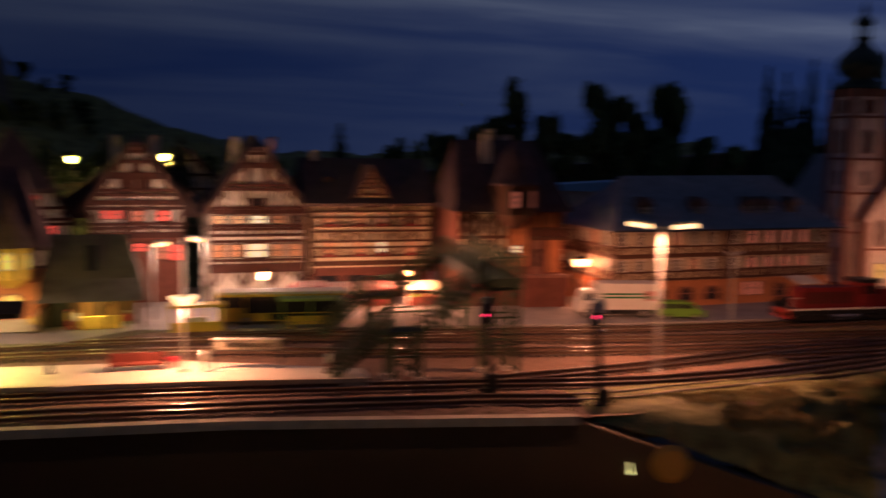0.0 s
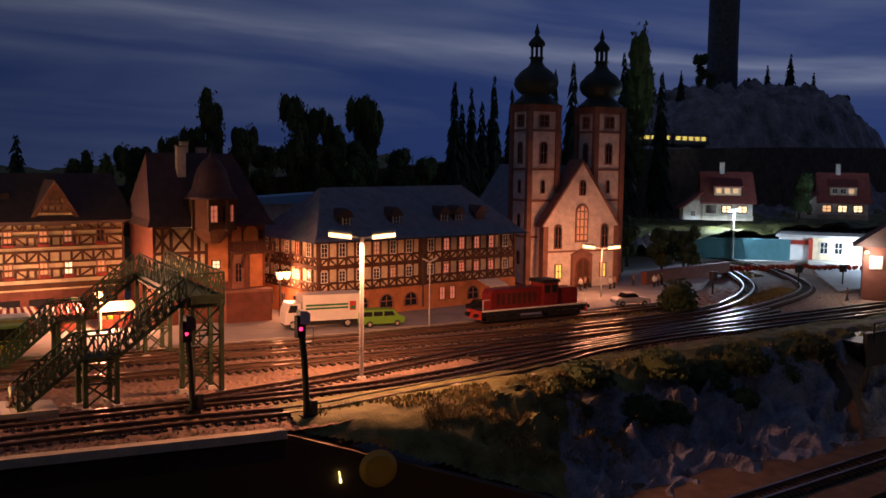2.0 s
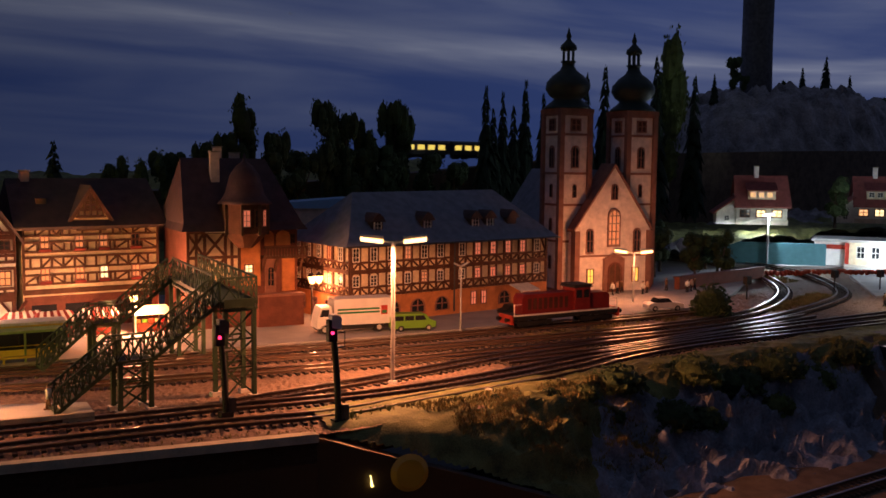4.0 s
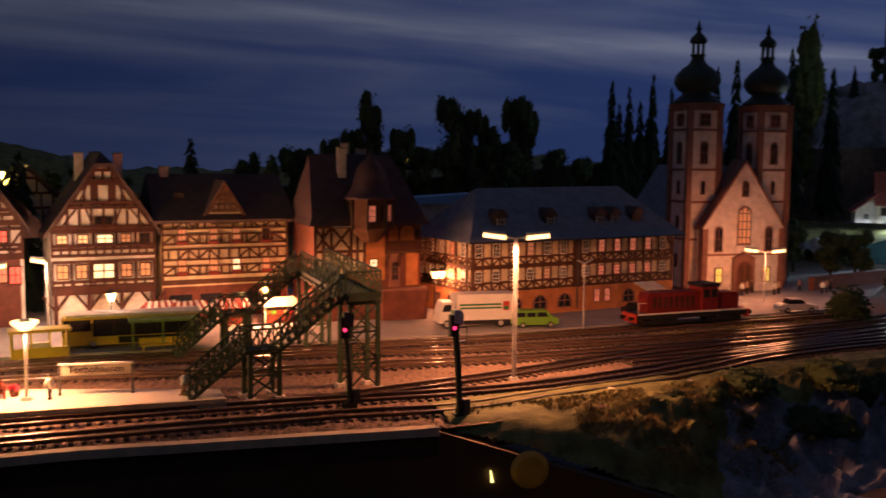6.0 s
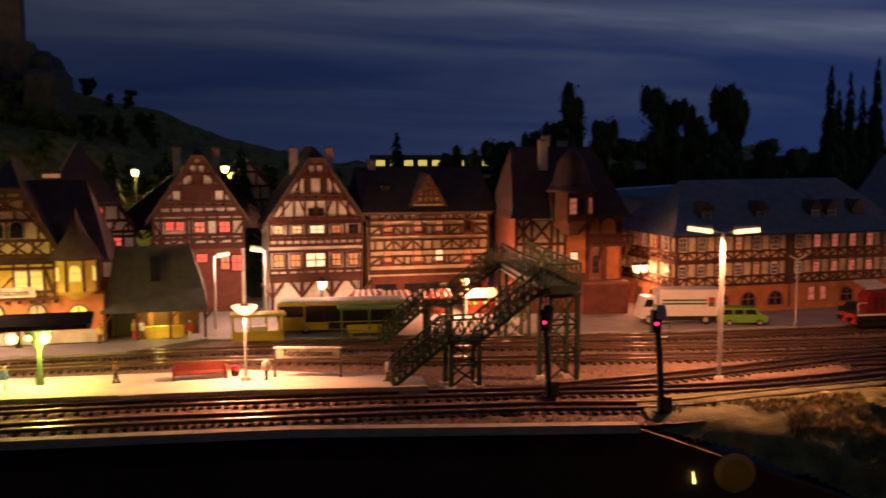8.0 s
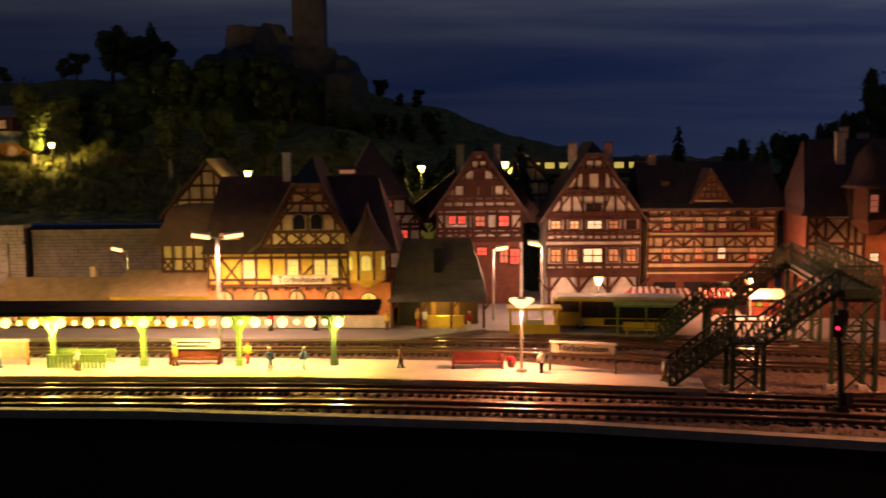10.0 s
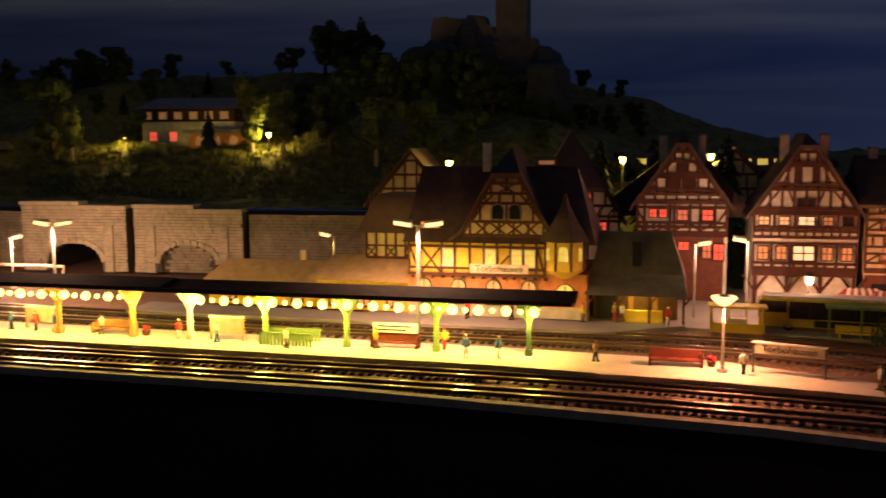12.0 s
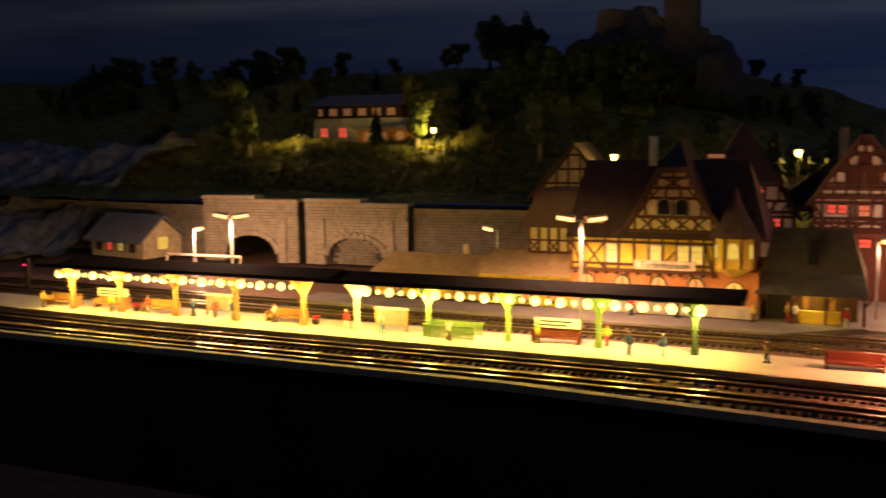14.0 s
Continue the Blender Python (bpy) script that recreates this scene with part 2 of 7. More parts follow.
def window(parent, x, y, z, w, h, pane, frame_m, bars=1, arch=False, rows=2):
    """A framed window whose sill centre lies at x, z on a wall at y that faces -y."""
    mb = MB()
    t = min(w, h) * 0.11
    if arch:
        pts = [(x - w / 2, z), (x + w / 2, z)] + [(x + w / 2 * math.cos(a), z + h - w / 2 + w / 2 * math.sin(a)) for a in [math.pi * i / 8 for i in range(9)]]
        inner = [(x + (px - x) * 0.82, z + h * 0.5 + (pz - z - h * 0.5) * 0.88) for px, pz in pts]
        n = len(pts)
        mb.add([(px, y - 0.0014, pz) for px, pz in pts] + [(px, y - 0.0014, pz) for px, pz in inner] + [(px, y + 0.001, pz) for px, pz in pts],
               [(i, (i + 1) % n, (i + 1) % n + n, i + n) for i in range(n)] + [(i, i + 2 * n, (i + 1) % n + 2 * n, (i + 1) % n) for i in range(n)])
    else:
        pts = [(x - w / 2 + t, z + t), (x + w / 2 - t, z + t), (x + w / 2 - t, z + h - t), (x - w / 2 + t, z + h - t)]
        inner = pts
        outer = [(x - w / 2, z), (x + w / 2, z), (x + w / 2, z + h), (x - w / 2, z + h)]
        ring = [(px, yy, pz) for yy in (y - 0.0014, y + 0.001) for loop in (outer, pts) for px, pz in loop]
        turns = [(i, (i + 1) % 4) for i in range(4)]
        mb.add(ring, [(i, j, j + 4, i + 4) for i, j in turns] + [(i + 4, j + 4, j + 12, i + 12) for i, j in turns] + [(i + 8, j + 8, j, i) for i, j in turns])
    gl = MB()
    for i in range(bars):
        xx = x - w / 2 + w * (i + 1) / (bars + 1)
        gl.box(xx - t * 0.35, xx + t * 0.35, y - 0.0011, y, z + t, z + h - t * 1.2)
    for i in range(rows - 1):
        zz = z + h * (i + 1) / rows
        gl.box(x - w / 2 + t, x + w / 2 - t, y - 0.0010, y, zz - t * 0.3, zz + t * 0.3)
    fr = part("window", mb, frame_m, parent)
    if bars or rows > 1:
        part("glazing_bar", gl, frame_m, fr)
    part("pane", MB().upright(inner, y - 0.0005, y + 0.0005), pane, fr)
    return fr


# ---- the layout board, ground, street ----
def spline(pts, step=0.02):
    """Points of a smooth curve through the given ones."""
    p = [Vector((*q, 0)) for q in pts]
    p = [2 * p[0] - p[1]] + p + [2 * p[-1] - p[-2]]
    out = []
    for i in range(1, len(p) - 2):
        n = max(2, int((p[i + 1] - p[i]).length / step))
        for k in range(n):
            t = k / n
            out.append(0.5 * ((2 * p[i]) + (p[i + 1] - p[i - 1]) * t + (2 * p[i - 1] - 5 * p[i] + 4 * p[i + 1] - p[i + 2]) * t * t + (3 * p[i] - p[i - 1] - 3 * p[i + 1] + p[i + 2]) * t ** 3))
    return out + [p[-2]]


def edge_y(x):
    """Front edge of the upper board."""
    return float(np.interp(x, [-2.4, -0.7, -0.26, 0.07, 0.32, 0.50], [0.80, 0.735, 0.722, 0.686, 0.632, 0.632]))


def fbm(x, y, s, o=4):
    return noise.fractal(Vector((x * s, y * s, 3.7)), 1.0, 2.0, o)


def grid(fn, x0, x1, y0, y1, nx, ny, keep=lambda x, y: True):
    mb = MB()
    vs = [(x0 + (x1 - x0) * i / nx, y0 + (y1 - y0) * j / ny) for j in range(ny + 1) for i in range(nx + 1)]
    return mb.add([fn(x, y) for x, y in vs], [(j * (nx + 1) + i, j * (nx + 1) + i + 1, (j + 1) * (nx + 1) + i + 1, (j + 1) * (nx + 1) + i) for j in range(ny) for i in range(nx) if keep(*vs[j * (nx + 1) + i])])


solid("ground", MB().slab([(-2.4, edge_y(-2.4)), (-0.7, edge_y(-0.7)), (-0.26, edge_y(-0.26)), (0.07, edge_y(0.07)), (0.32, edge_y(0.32)), (0.48, 0.645), (0.68, 0.668), (0.95, 0.66), (1.30, 0.60), (4.2, 0.60), (4.2, 2.75), (-2.4, 2.6)], -0.02, -0.004),
      M["ballast"], "brown gravel ground of a model railway layout", "ground", "structure")
bed = MB()
NX, NY = 520, 74
bed.add([(x, (edge_y(x) + 0.003) * (1 - k) + 1.10 * k, 0.0004 + 0.0016 * noise.noise(Vector((x * 260, k * 110, 0))) + 0.0008 * fbm(x, k, 25)) for k in [j / NY for j in range(NY + 1)] for x in [-1.35 + 1.83 * i / NX for i in range(NX + 1)]],
        [(j * (NX + 1) + i, j * (NX + 1) + i + 1, (j + 1) * (NX + 1) + i + 1, (j + 1) * (NX + 1) + i) for j in range(NY) for i in range(NX)])
solid("ballast_bed", bed, M["ballast"], "loose brown ballast stones between the tracks", "ballast", "stuff")
bed2 = grid(lambda x, y: (x, y, 0.0004 + 0.0016 * noise.noise(Vector((x * 240, y * 240, 5))) + 0.0008 * fbm(x, y, 25)), 0.48, 1.75, 0.672, 1.0, 340, 90)
solid("ballast_bed", bed2, M["ballast"], "loose brown ballast stones on the junction", "ballast", "stuff")

# front fascia and its worn upper edge
xs = [-2.4, -1.5, -0.7, -0.26, 0.07, 0.32]
for a, b in zip(xs, xs[1:]):
    ya, yb = edge_y(a), edge_y(b)
    solid("fascia", MB().add([(a, ya, -0.9), (b, yb, -0.9), (b, yb, 0.0), (a, ya, 0.0), (a, ya + 0.012, -0.9), (b, yb + 0.012, -0.9), (b, yb + 0.012, 0.0), (a, ya + 0.012, 0.0)],
                             [(0, 1, 2, 3), (5, 4, 7, 6), (3, 2, 6, 7), (0, 4, 5, 1), (0, 3, 7, 4), (1, 5, 6, 2)]), M["fascia"], "nearly black wooden front board below the layout", "fascia", "structure")
    solid("trim", MB().add([(a, ya - 0.003, -0.003), (b, yb - 0.003, -0.003), (b, yb - 0.003, 0.0035), (a, ya - 0.003, 0.0035), (a, ya + 0.006, -0.003), (b, yb + 0.006, -0.003), (b, yb + 0.006, 0.0035), (a, ya + 0.006, 0.0035)],
                           [(0, 1, 2, 3), (5, 4, 7, 6), (3, 2, 6, 7), (0, 4, 5, 1), (0, 3, 7, 4), (1, 5, 6, 2)]), M["edge"], "worn pale upper edge of the front board", "trim", "structure")
solid("fascia", MB().add([(0.32, 0.632, 0.0), (0.32, 0.632, -0.9), (0.56, 0.548, -0.9), (0.56, 0.548, -0.083), (0.325, 0.645, 0.0), (0.325, 0.645, -0.9), (0.565, 0.556, -0.9), (0.565, 0.556, -0.083)],
                         [(0, 1, 2, 3), (4, 7, 6, 5), (0, 4, 5, 1), (3, 2, 6, 7), (0, 3, 7, 4), (1, 5, 6, 2)]), M["fascia"], "sloping black front board beside the cutting", "fascia", "structure")
solid("fascia", MB().box(-0.97, 3.4, 0.43, 0.442, -0.9, -0.088), M["fascia"], "black front board below the lower track", "fascia", "structure")

# street and square behind the tracks
solid("road", MB().slab([(-0.34, 1.045), (0.02, 1.04), (0.30, 1.00), (0.46, 0.975), (0.62, 0.955), (0.95, 0.935), (1.10, 0.925), (1.25, 1.0), (1.5, 1.16), (1.62, 1.30), (1.9, 1.05), (2.3, 1.0), (2.6, 1.3), (2.3, 1.7), (-0.34, 1.7)], -0.003, 0.003),
      M["asphalt"], "dusty grey model street and square", "road", "structure")
solid("road", MB().slab([(1.42, 0.86), (2.4, 0.80), (2.4, 1.02), (1.75, 1.12), (1.66, 1.06)], -0.003, 0.0032), M["asphalt"], "pale level crossing street", "road", "structure")
solid("pavement", MB().slab([(-0.62, 1.0), (-0.06, 0.985), (0.02, 1.035), (-0.34, 1.045), (-0.62, 1.06)], -0.003, 0.0055), M["asphalt"], "grey house platform before the station", "pavement", "structure")

# island platform
PF = [(-1.02, 0.838), (-0.7, 0.818), (-0.15, 0.806), (0.05, 0.786), (0.192, 0.762), (0.196, 0.800), (0.05, 0.865), (-0.15, 0.882), (-0.7, 0.896), (-1.02, 0.91)]
plat = thing("platform", "pale concrete island platform between the tracks", "platform", kind="structure")
part("platform_body", MB().slab(PF, 0.0, 0.0078), M["concrete"], plat)
lipm = MB()
for (ax, ay), (bx, by) in zip(PF[:4], PF[1:5]):
    lipm.bar((ax, ay - 0.0006, 0.0073), (bx, by - 0.0006, 0.0073), 0.0035, 0.003)
part("platform_kerb", lipm, M["edge"], plat)
solid("ramp_plate", MB().box(-0.055, -0.018, 0.792, 0.806, 0.003, 0.0088), M["concrete"], "grey crossing ramp at the platform edge", "ramp")

# ---- tracks ----
T1 = [(-2.3, 0.83), (-1.2, 0.778), (-0.7, 0.752), (-0.15, 0.739), (0.06, 0.722), (0.25, 0.698), (0.36, 0.676), (0.45, 0.683), (0.56, 0.690), (0.65, 0.702), (0.74, 0.722), (0.88, 0.728), (1.07, 0.714), (1.5, 0.69), (2.4, 0.66)]
T2 = [(-2.3, 0.885), (-1.2, 0.833), (-0.7, 0.800), (-0.15, 0.789), (0.06, 0.772), (0.26, 0.745), (0.37, 0.724), (0.46, 0.716), (0.57, 0.723), (0.70, 0.742), (0.88, 0.757), (1.1, 0.752), (1.5, 0.735), (2.4, 0.70)]
T3 = [(-2.3, 1.03), (-1.2, 0.972), (-0.5, 0.942), (0.0, 0.934), (0.25, 0.875), (0.45, 0.835), (0.60, 0.815), (0.80, 0.800), (0.98, 0.795), (1.18, 0.825), (1.40, 0.905), (1.56, 1.06), (1.64, 1.19), (1.68, 1.36), (1.66, 1.6)]
T4 = [(-2.3, 1.085), (-1.2, 1.028), (-0.5, 0.990), (0.0, 0.982), (0.25, 0.945), (0.48, 0.885), (0.62, 0.862), (0.82, 0.842), (1.0, 0.838), (1.15, 0.868), (1.33, 0.965), (1.47, 1.10), (1.55, 1.22), (1.575, 1.36), (1.55, 1.6)]
T5 = [(0.10, 0.985), (0.30, 0.965), (0.5, 0.932), (0.7, 0.915), (0.91, 0.902), (1.09, 0.893)]


def railway(pts, label, z=0.0):
    tr = thing("track", label, "track", kind="structure")
    c = spline(pts, 0.0085)
    sl = MB()
    for i in range(len(c) - 1):
        a = (c[i + 1] - c[i]).normalized()
        n = Vector((-a.y, a.x, 0)) * 0.0145
        w = a * 0.0017
        p = c[i]
        vs = [p - n - w, p + n - w, p + n + w, p - n + w]
        sl.add([(v.x, v.y, z - 0.001) for v in vs] + [(v.x, v.y, z + 0.0022) for v in vs], [(4, 5, 6, 7), (0, 1, 5, 4), (1, 2, 6, 5), (2, 3, 7, 6), (3, 0, 4, 7)])
    tagged(part("sleepers", sl, M["sleeper"], tr), kind="stuff")
    c = c[::2] + [c[-1]]
    for side in (-1, 1):
        foot, top = MB(), MB()
        for mb, w, z0, z1 in ((foot, 0.0008, z + 0.0022, z + 0.0046), (top, 0.0011, z + 0.0046, z + 0.0054)):
            vs, fs = [], []
            for i, p in enumerate(c):
                a = (c[min(i + 1, len(c) - 1)] - c[max(i - 1, 0)]).normalized()
                n = Vector((-a.y, a.x, 0))
                l, r = p + n * (side * 0.00825 - w), p + n * (side * 0.00825 + w)
                vs += [(l.x, l.y, z0), (r.x, r.y, z0), (r.x, r.y, z1), (l.x, l.y, z1)]
                if i:
                    k = 4 * i
                    fs += [(k - 4 + j, k - 4 + (j + 1) % 4, k + (j + 1) % 4, k + j) for j in range(4)]
            mb.add(vs, fs + [(3, 2, 1, 0)])
        r = part("rail", top, M["steel"], tr)
        part("rail_web", foot, M["rust"], r, "rusty rail foot")
    return tr


for pts, lab in ((T1, "front main line track with shiny rails"), (T2, "second main line track beside the platform"), (T3, "track behind the platform curving off past the church"), (T4, "outer station track curving off past the church"), (T5, "short siding below the street")):
    railway(pts, lab)
railway([(0.60, 0.765), (0.75, 0.757), (0.95, 0.772), (1.15, 0.79)], "crossover track with switch rails")
railway([(0.30, 0.75), (0.45, 0.765), (0.62, 0.79), (0.8, 0.80)], "connecting track of the junction")

# ---- hall, backdrop, hills ----
sky = bpy.data.materials.new("painted_evening_sky")
sky.use_nodes = True
sn, sl_ = sky.node_tree.nodes, sky.node_tree.links
sb = sn["Principled BSDF"]
sgeo, smap, snoise, sramp = sn.new("ShaderNodeNewGeometry"), sn.new("ShaderNodeMapping"), sn.new("ShaderNodeTexNoise"), sn.new("ShaderNodeValToRGB")
smap.inputs["Scale"].default_value = (0.45, 0.45, 4.2)
snoise.inputs["Scale"].default_value, snoise.inputs["Detail"].default_value, snoise.inputs["Distortion"].default_value = 1.3, 6, 0.5
sl_.new(sgeo.outputs["Position"], smap.inputs["Vector"])
sl_.new(smap.outputs["Vector"], snoise.inputs["Vector"])
sl_.new(snoise.outputs["Fac"], sramp.inputs["Fac"])
sramp.color_ramp.elements[0].position, sramp.color_ramp.elements[1].position = 0.40, 0.76
sramp.color_ramp.elements[0].color, sramp.color_ramp.elements[1].color = (0.034, 0.058, 0.185, 1), (0.13, 0.155, 0.27, 1)
sx, sgrad = sn.new("ShaderNodeSeparateXYZ"), sn.new("ShaderNodeValToRGB")
sl_.new(sgeo.outputs["Position"], sx.inputs[0])
smr = sn.new("ShaderNodeMapRange")
smr.inputs["From Min"].default_value, smr.inputs["From Max"].default_value = -2.5, 3.2
sl_.new(sx.outputs["X"], smr.inputs["Value"])
for e, (p_, v_) in zip([sgrad.color_ramp.elements[0], sgrad.color_ramp.elements.new(0.42), sgrad.color_ramp.elements.new(0.62), sgrad.color_ramp.elements[-1]], ((0.0, 0.13), (0.42, 0.39), (0.68, 0.70), (1.0, 1.0))):
    e.position, e.color = p_, (v_, v_, v_, 1)
sl_.new(smr.outputs["Result"], sgrad.inputs["Fac"])
smul = sn.new("ShaderNodeMix")
smul.data_type, smul.blend_type = "RGBA", "MULTIPLY"
smul.inputs["Factor"].default_value = 1.0
sz = sn.new("ShaderNodeMath")
sz.operation, sz.inputs[1].default_value = "MULTIPLY_ADD", 0.16
sl_.new(snoise.outputs["Fac"], sz.inputs[0])
sl_.new(sx.outputs["Z"], sz.inputs[2])
sband, sstreak, swisp, scloud = sn.new("ShaderNodeValToRGB"), sn.new("ShaderNodeTexNoise"), sn.new("ShaderNodeMath"), sn.new("ShaderNodeMix")
for e, (p_, v_) in zip([sband.color_ramp.elements[0], sband.color_ramp.elements.new(0.66), sband.color_ramp.elements.new(0.73), sband.color_ramp.elements[-1]], ((0.58, 0.0), (0.67, 0.35), (0.73, 1.0), (0.80, 0.12))):
    e.position, e.color = p_, (v_, v_, v_, 1)
smap2 = sn.new("ShaderNodeMapping")
smap2.inputs["Scale"].default_value = (1.2, 1.2, 16.0)
sl_.new(sgeo.outputs["Position"], smap2.inputs["Vector"])
sl_.new(smap2.outputs["Vector"], sstreak.inputs["Vector"])
sstreak.inputs["Scale"].default_value, sstreak.inputs["Detail"].default_value = 1.4, 5
sl_.new(sz.outputs[0], sband.inputs["Fac"])
swisp.operation = "MULTIPLY"
sl_.new(sband.outputs["Color"], swisp.inputs[0])
sl_.new(sstreak.outputs["Fac"], swisp.inputs[1])
scloud.data_type = "RGBA"
sl_.new(swisp.outputs[0], scloud.inputs["Factor"])
scloud.clamp_factor = True
sl_.new(sramp.outputs["Color"], scloud.inputs[6])
scloud.inputs[7].default_value = (0.36, 0.38, 0.48, 1)
sl_.new(scloud.outputs[2], smul.inputs[6])
sl_.new(sgrad.outputs["Color"], smul.inputs[7])
sl_.new(smul.outputs[2], sb.inputs["Emission Color"])
sb.inputs["Emission Strength"].default_value = 0.55
sb.inputs["Base Color"].default_value = (0.03, 0.045, 0.10, 1)
sb.inputs["Roughness"].default_value = 0.9
bd = spline([(-3.9, -0.4), (-3.8, 1.0), (-3.0, 2.5), (-1.2, 2.85), (0.6, 2.95), (2.6, 3.05), (4.0, 2.85), (4.7, 1.8), (4.8, -0.4)], 0.15)
bmb = MB()
bmb.add([(p.x, p.y, z) for z in (-0.3, 2.2) for p in bd], [(i, i + 1, i + 1 + len(bd), i + len(bd)) for i in range(len(bd) - 1)])
solid("backdrop", bmb, sky, "painted evening sky with faint cloud streaks on the hall wall", "backdrop", "structure")
solid("floor", MB().box(-4.1, 4.9, -2.5, 3.2, -0.95, -0.9), M["hall"], "dark hall floor", "floor", "structure")
solid("wall_south", MB().box(-4.1, 4.9, -2.55, -2.5, -0.9, 2.2), M["hall"], "dark hall wall behind the visitors", "wall", "structure")


def hill_left(x, y):
    crest = float(np.interp(x, [-2.4, -1.8, -1.4, -0.9, -0.45, -0.25, -0.1, 0.13, 0.30, 0.6, 1.0, 1.4], [0.36, 0.35, 0.345, 0.36, 0.355, 0.33, 0.29, 0.215, 0.165, 0.165, 0.20, 0.21]))
    foot = 0.105 if x < -0.3 else float(np.interp(x, [-0.3, 0.0], [0.105, 0.0]))
    k = min(1, max(0, (y - 1.40) / 0.72))
    terrace = 0.16 * math.exp(-((y - 1.90) / 0.16) ** 2) * math.exp(-((x + 0.98) / 0.30) ** 4)
    h = foot + (crest - foot) * (k ** 1.35)
    if terrace > 0.02:
        w = min(1.0, terrace / 0.11)
        h = h * (1 - w) + 0.188 * w
    return (x, y, h + 0.018 * fbm(x, y, 7) * min(1, k * 3) + 0.006 * fbm(x, y, 40))


solid("hillside", grid(hill_left, -2.4, 1.4, 1.40, 2.5, 190, 70), M["grass"], "dark wooded model hillside behind the town", "hill", "structure", True)


def hill_right(x, y):
    d = math.hypot((x - 2.98) / 0.60, (y - 2.20) / 0.38)
    h = 0.04 + 0.37 * (1 / (1 + (d * 0.98) ** 7)) + 0.07 * max(0, 1 - d / 2.6)
    return (x, y, h + (0.045 * fbm(x, y, 7) - 0.05 * abs(fbm(x, y, 11))) * min(1, h * 6) + 0.018 * fbm(x, y, 34))


solid("rock_hill", grid(hill_right, 1.25, 4.2, 1.32, 2.75, 190, 95), M["palerock"], "grey rocky hill with grass below a round tower", "hill", "structure")
solid("meadow", grid(lambda x, y: (x, y, 0.062 + 0.02 * fbm(x, y, 8) + 0.004 * fbm(x, y, 60)), 1.5, 3.4, 1.26, 1.75, 90, 30), M["grass"], "green raised meadow under the cottages", "meadow", "structure")


def cutting(x, y):
    top = float(np.interp(x, [0.32, 0.48, 0.68, 0.95, 1.25, 1.5], [0.632, 0.655, 0.68, 0.672, 0.64, 0.62]))
    k = min(1, max(0, (top - y) / 0.155))
    slope = 0.004 - 0.092 * (1 / (1 + math.exp(-(k - 0.42) * 8)) - 1 / (1 + math.exp(0.42 * 8)))
    d = y - (0.632 - 0.35 * (x - 0.32))
    w = math.exp(-(max(0.0, d) / 0.016) ** 2) if x < 0.60 else 0.0
    line = 0.001 - 0.083 * (x - 0.32) / 0.24
    z = slope - 0.030 * max(0.0, k - 0.86) + (0.012 * fbm(x, y, 12) + 0.004 * fbm(x, y, 50) - 0.042 * abs(noise.noise(Vector((x * 20, y * 46, 1.3)))) - 0.018 * abs(noise.noise(Vector((x * 52, y * 90, 4.1)))) + 0.010) * min(1.0, 0.12 + (1.0 - k) * 2.6) * min(1, k * 3 + 0.12) * float(np.interp(x, [0.45, 0.62], [0.25, 1.0]))
    return (x + 0.012 * fbm(x + 5, y, 14) * (1 - w), y, z * (1 - w) + line * w)


def is_grassy(x, y):
    top = float(np.interp(x, [0.32, 0.48, 0.68, 0.95, 1.25, 1.5], [0.632, 0.655, 0.68, 0.672, 0.64, 0.62]))
    return top - y < 0.034 + 0.05 * fbm(x, y, 9) + 0.06 * max(0.0, min(1.0, (0.62 - x) / 0.1))


solid("grass_slope", grid(cutting, 0.34, 1.32, 0.515, 0.70, 320, 90, lambda x, y: y > 0.640 - 0.35 * (x - 0.32) and is_grassy(x, y)), M["grass"], "rough green and brown grass slope above the rocks", "grass", "structure")
solid("rock_face", grid(cutting, 0.34, 1.32, 0.515, 0.70, 320, 90, lambda x, y: y > 0.640 - 0.35 * (x - 0.32) and not is_grassy(x, y)), M["rock"], "craggy grey plaster rock face of the cutting", "rock", "structure")
LOWER = [(-0.95, 0.482), (-0.2, 0.483), (0.50, 0.484), (0.90, 0.486), (1.5, 0.491), (2.4, 0.499), (3.38, 0.508)]
solid("lower_board", MB().box(0.50, 3.4, 0.435, 0.72, -0.10, -0.083), M["earth"], "dark ground of the lower track", "ground", "structure")
solid("lower_board", MB().box(-0.97, 0.50, 0.442, 0.61, -0.10, -0.083), M["earth"], "dark shelf of the lower track", "ground", "structure")
railway([(0.95, 0.489), (1.10, 0.500), (1.24, 0.535), (1.34, 0.59), (1.42, 0.68)], "lower branch track curving under the bridge", -0.0822)
railway(LOWER, "lower track curving under the bridge", -0.082)
abut = MB().add([(1.05, 0.655, 0.003), (1.22, 0.66, 0.003), (1.22, 0.66, -0.085), (0.94, 0.53, -0.085), (0.98, 0.57, -0.045), (1.05, 0.672, 0.003), (1.24, 0.672, 0.003), (1.24, 0.672, -0.085), (0.94, 0.55, -0.085)],
                [(0, 1, 2, 3, 4), (0, 5, 6, 1), (1, 6, 7, 2), (0, 4, 8, 5), (4, 3, 8)])
solid("bridge_abutment", abut, M["earth"], "dark brown sloping abutment wall", "wall", "structure")
rb = thing("railway_bridge", "black plate girder railway bridge over the lower track", "bridge")
part("deck", MB().box(1.05, 1.75, 0.60, 0.775, -0.018, -0.002), M["black"], rb)
part("girder", MB().box(1.05, 1.75, 0.597, 0.602, -0.03, 0.010), M["black"], rb)
for i in range(9):
    piece("railing_post", rb, 1.06 + i * 0.085, 1.0615 + i * 0.085, 0.594, 0.5955, 0.0, 0.022, M["black"])
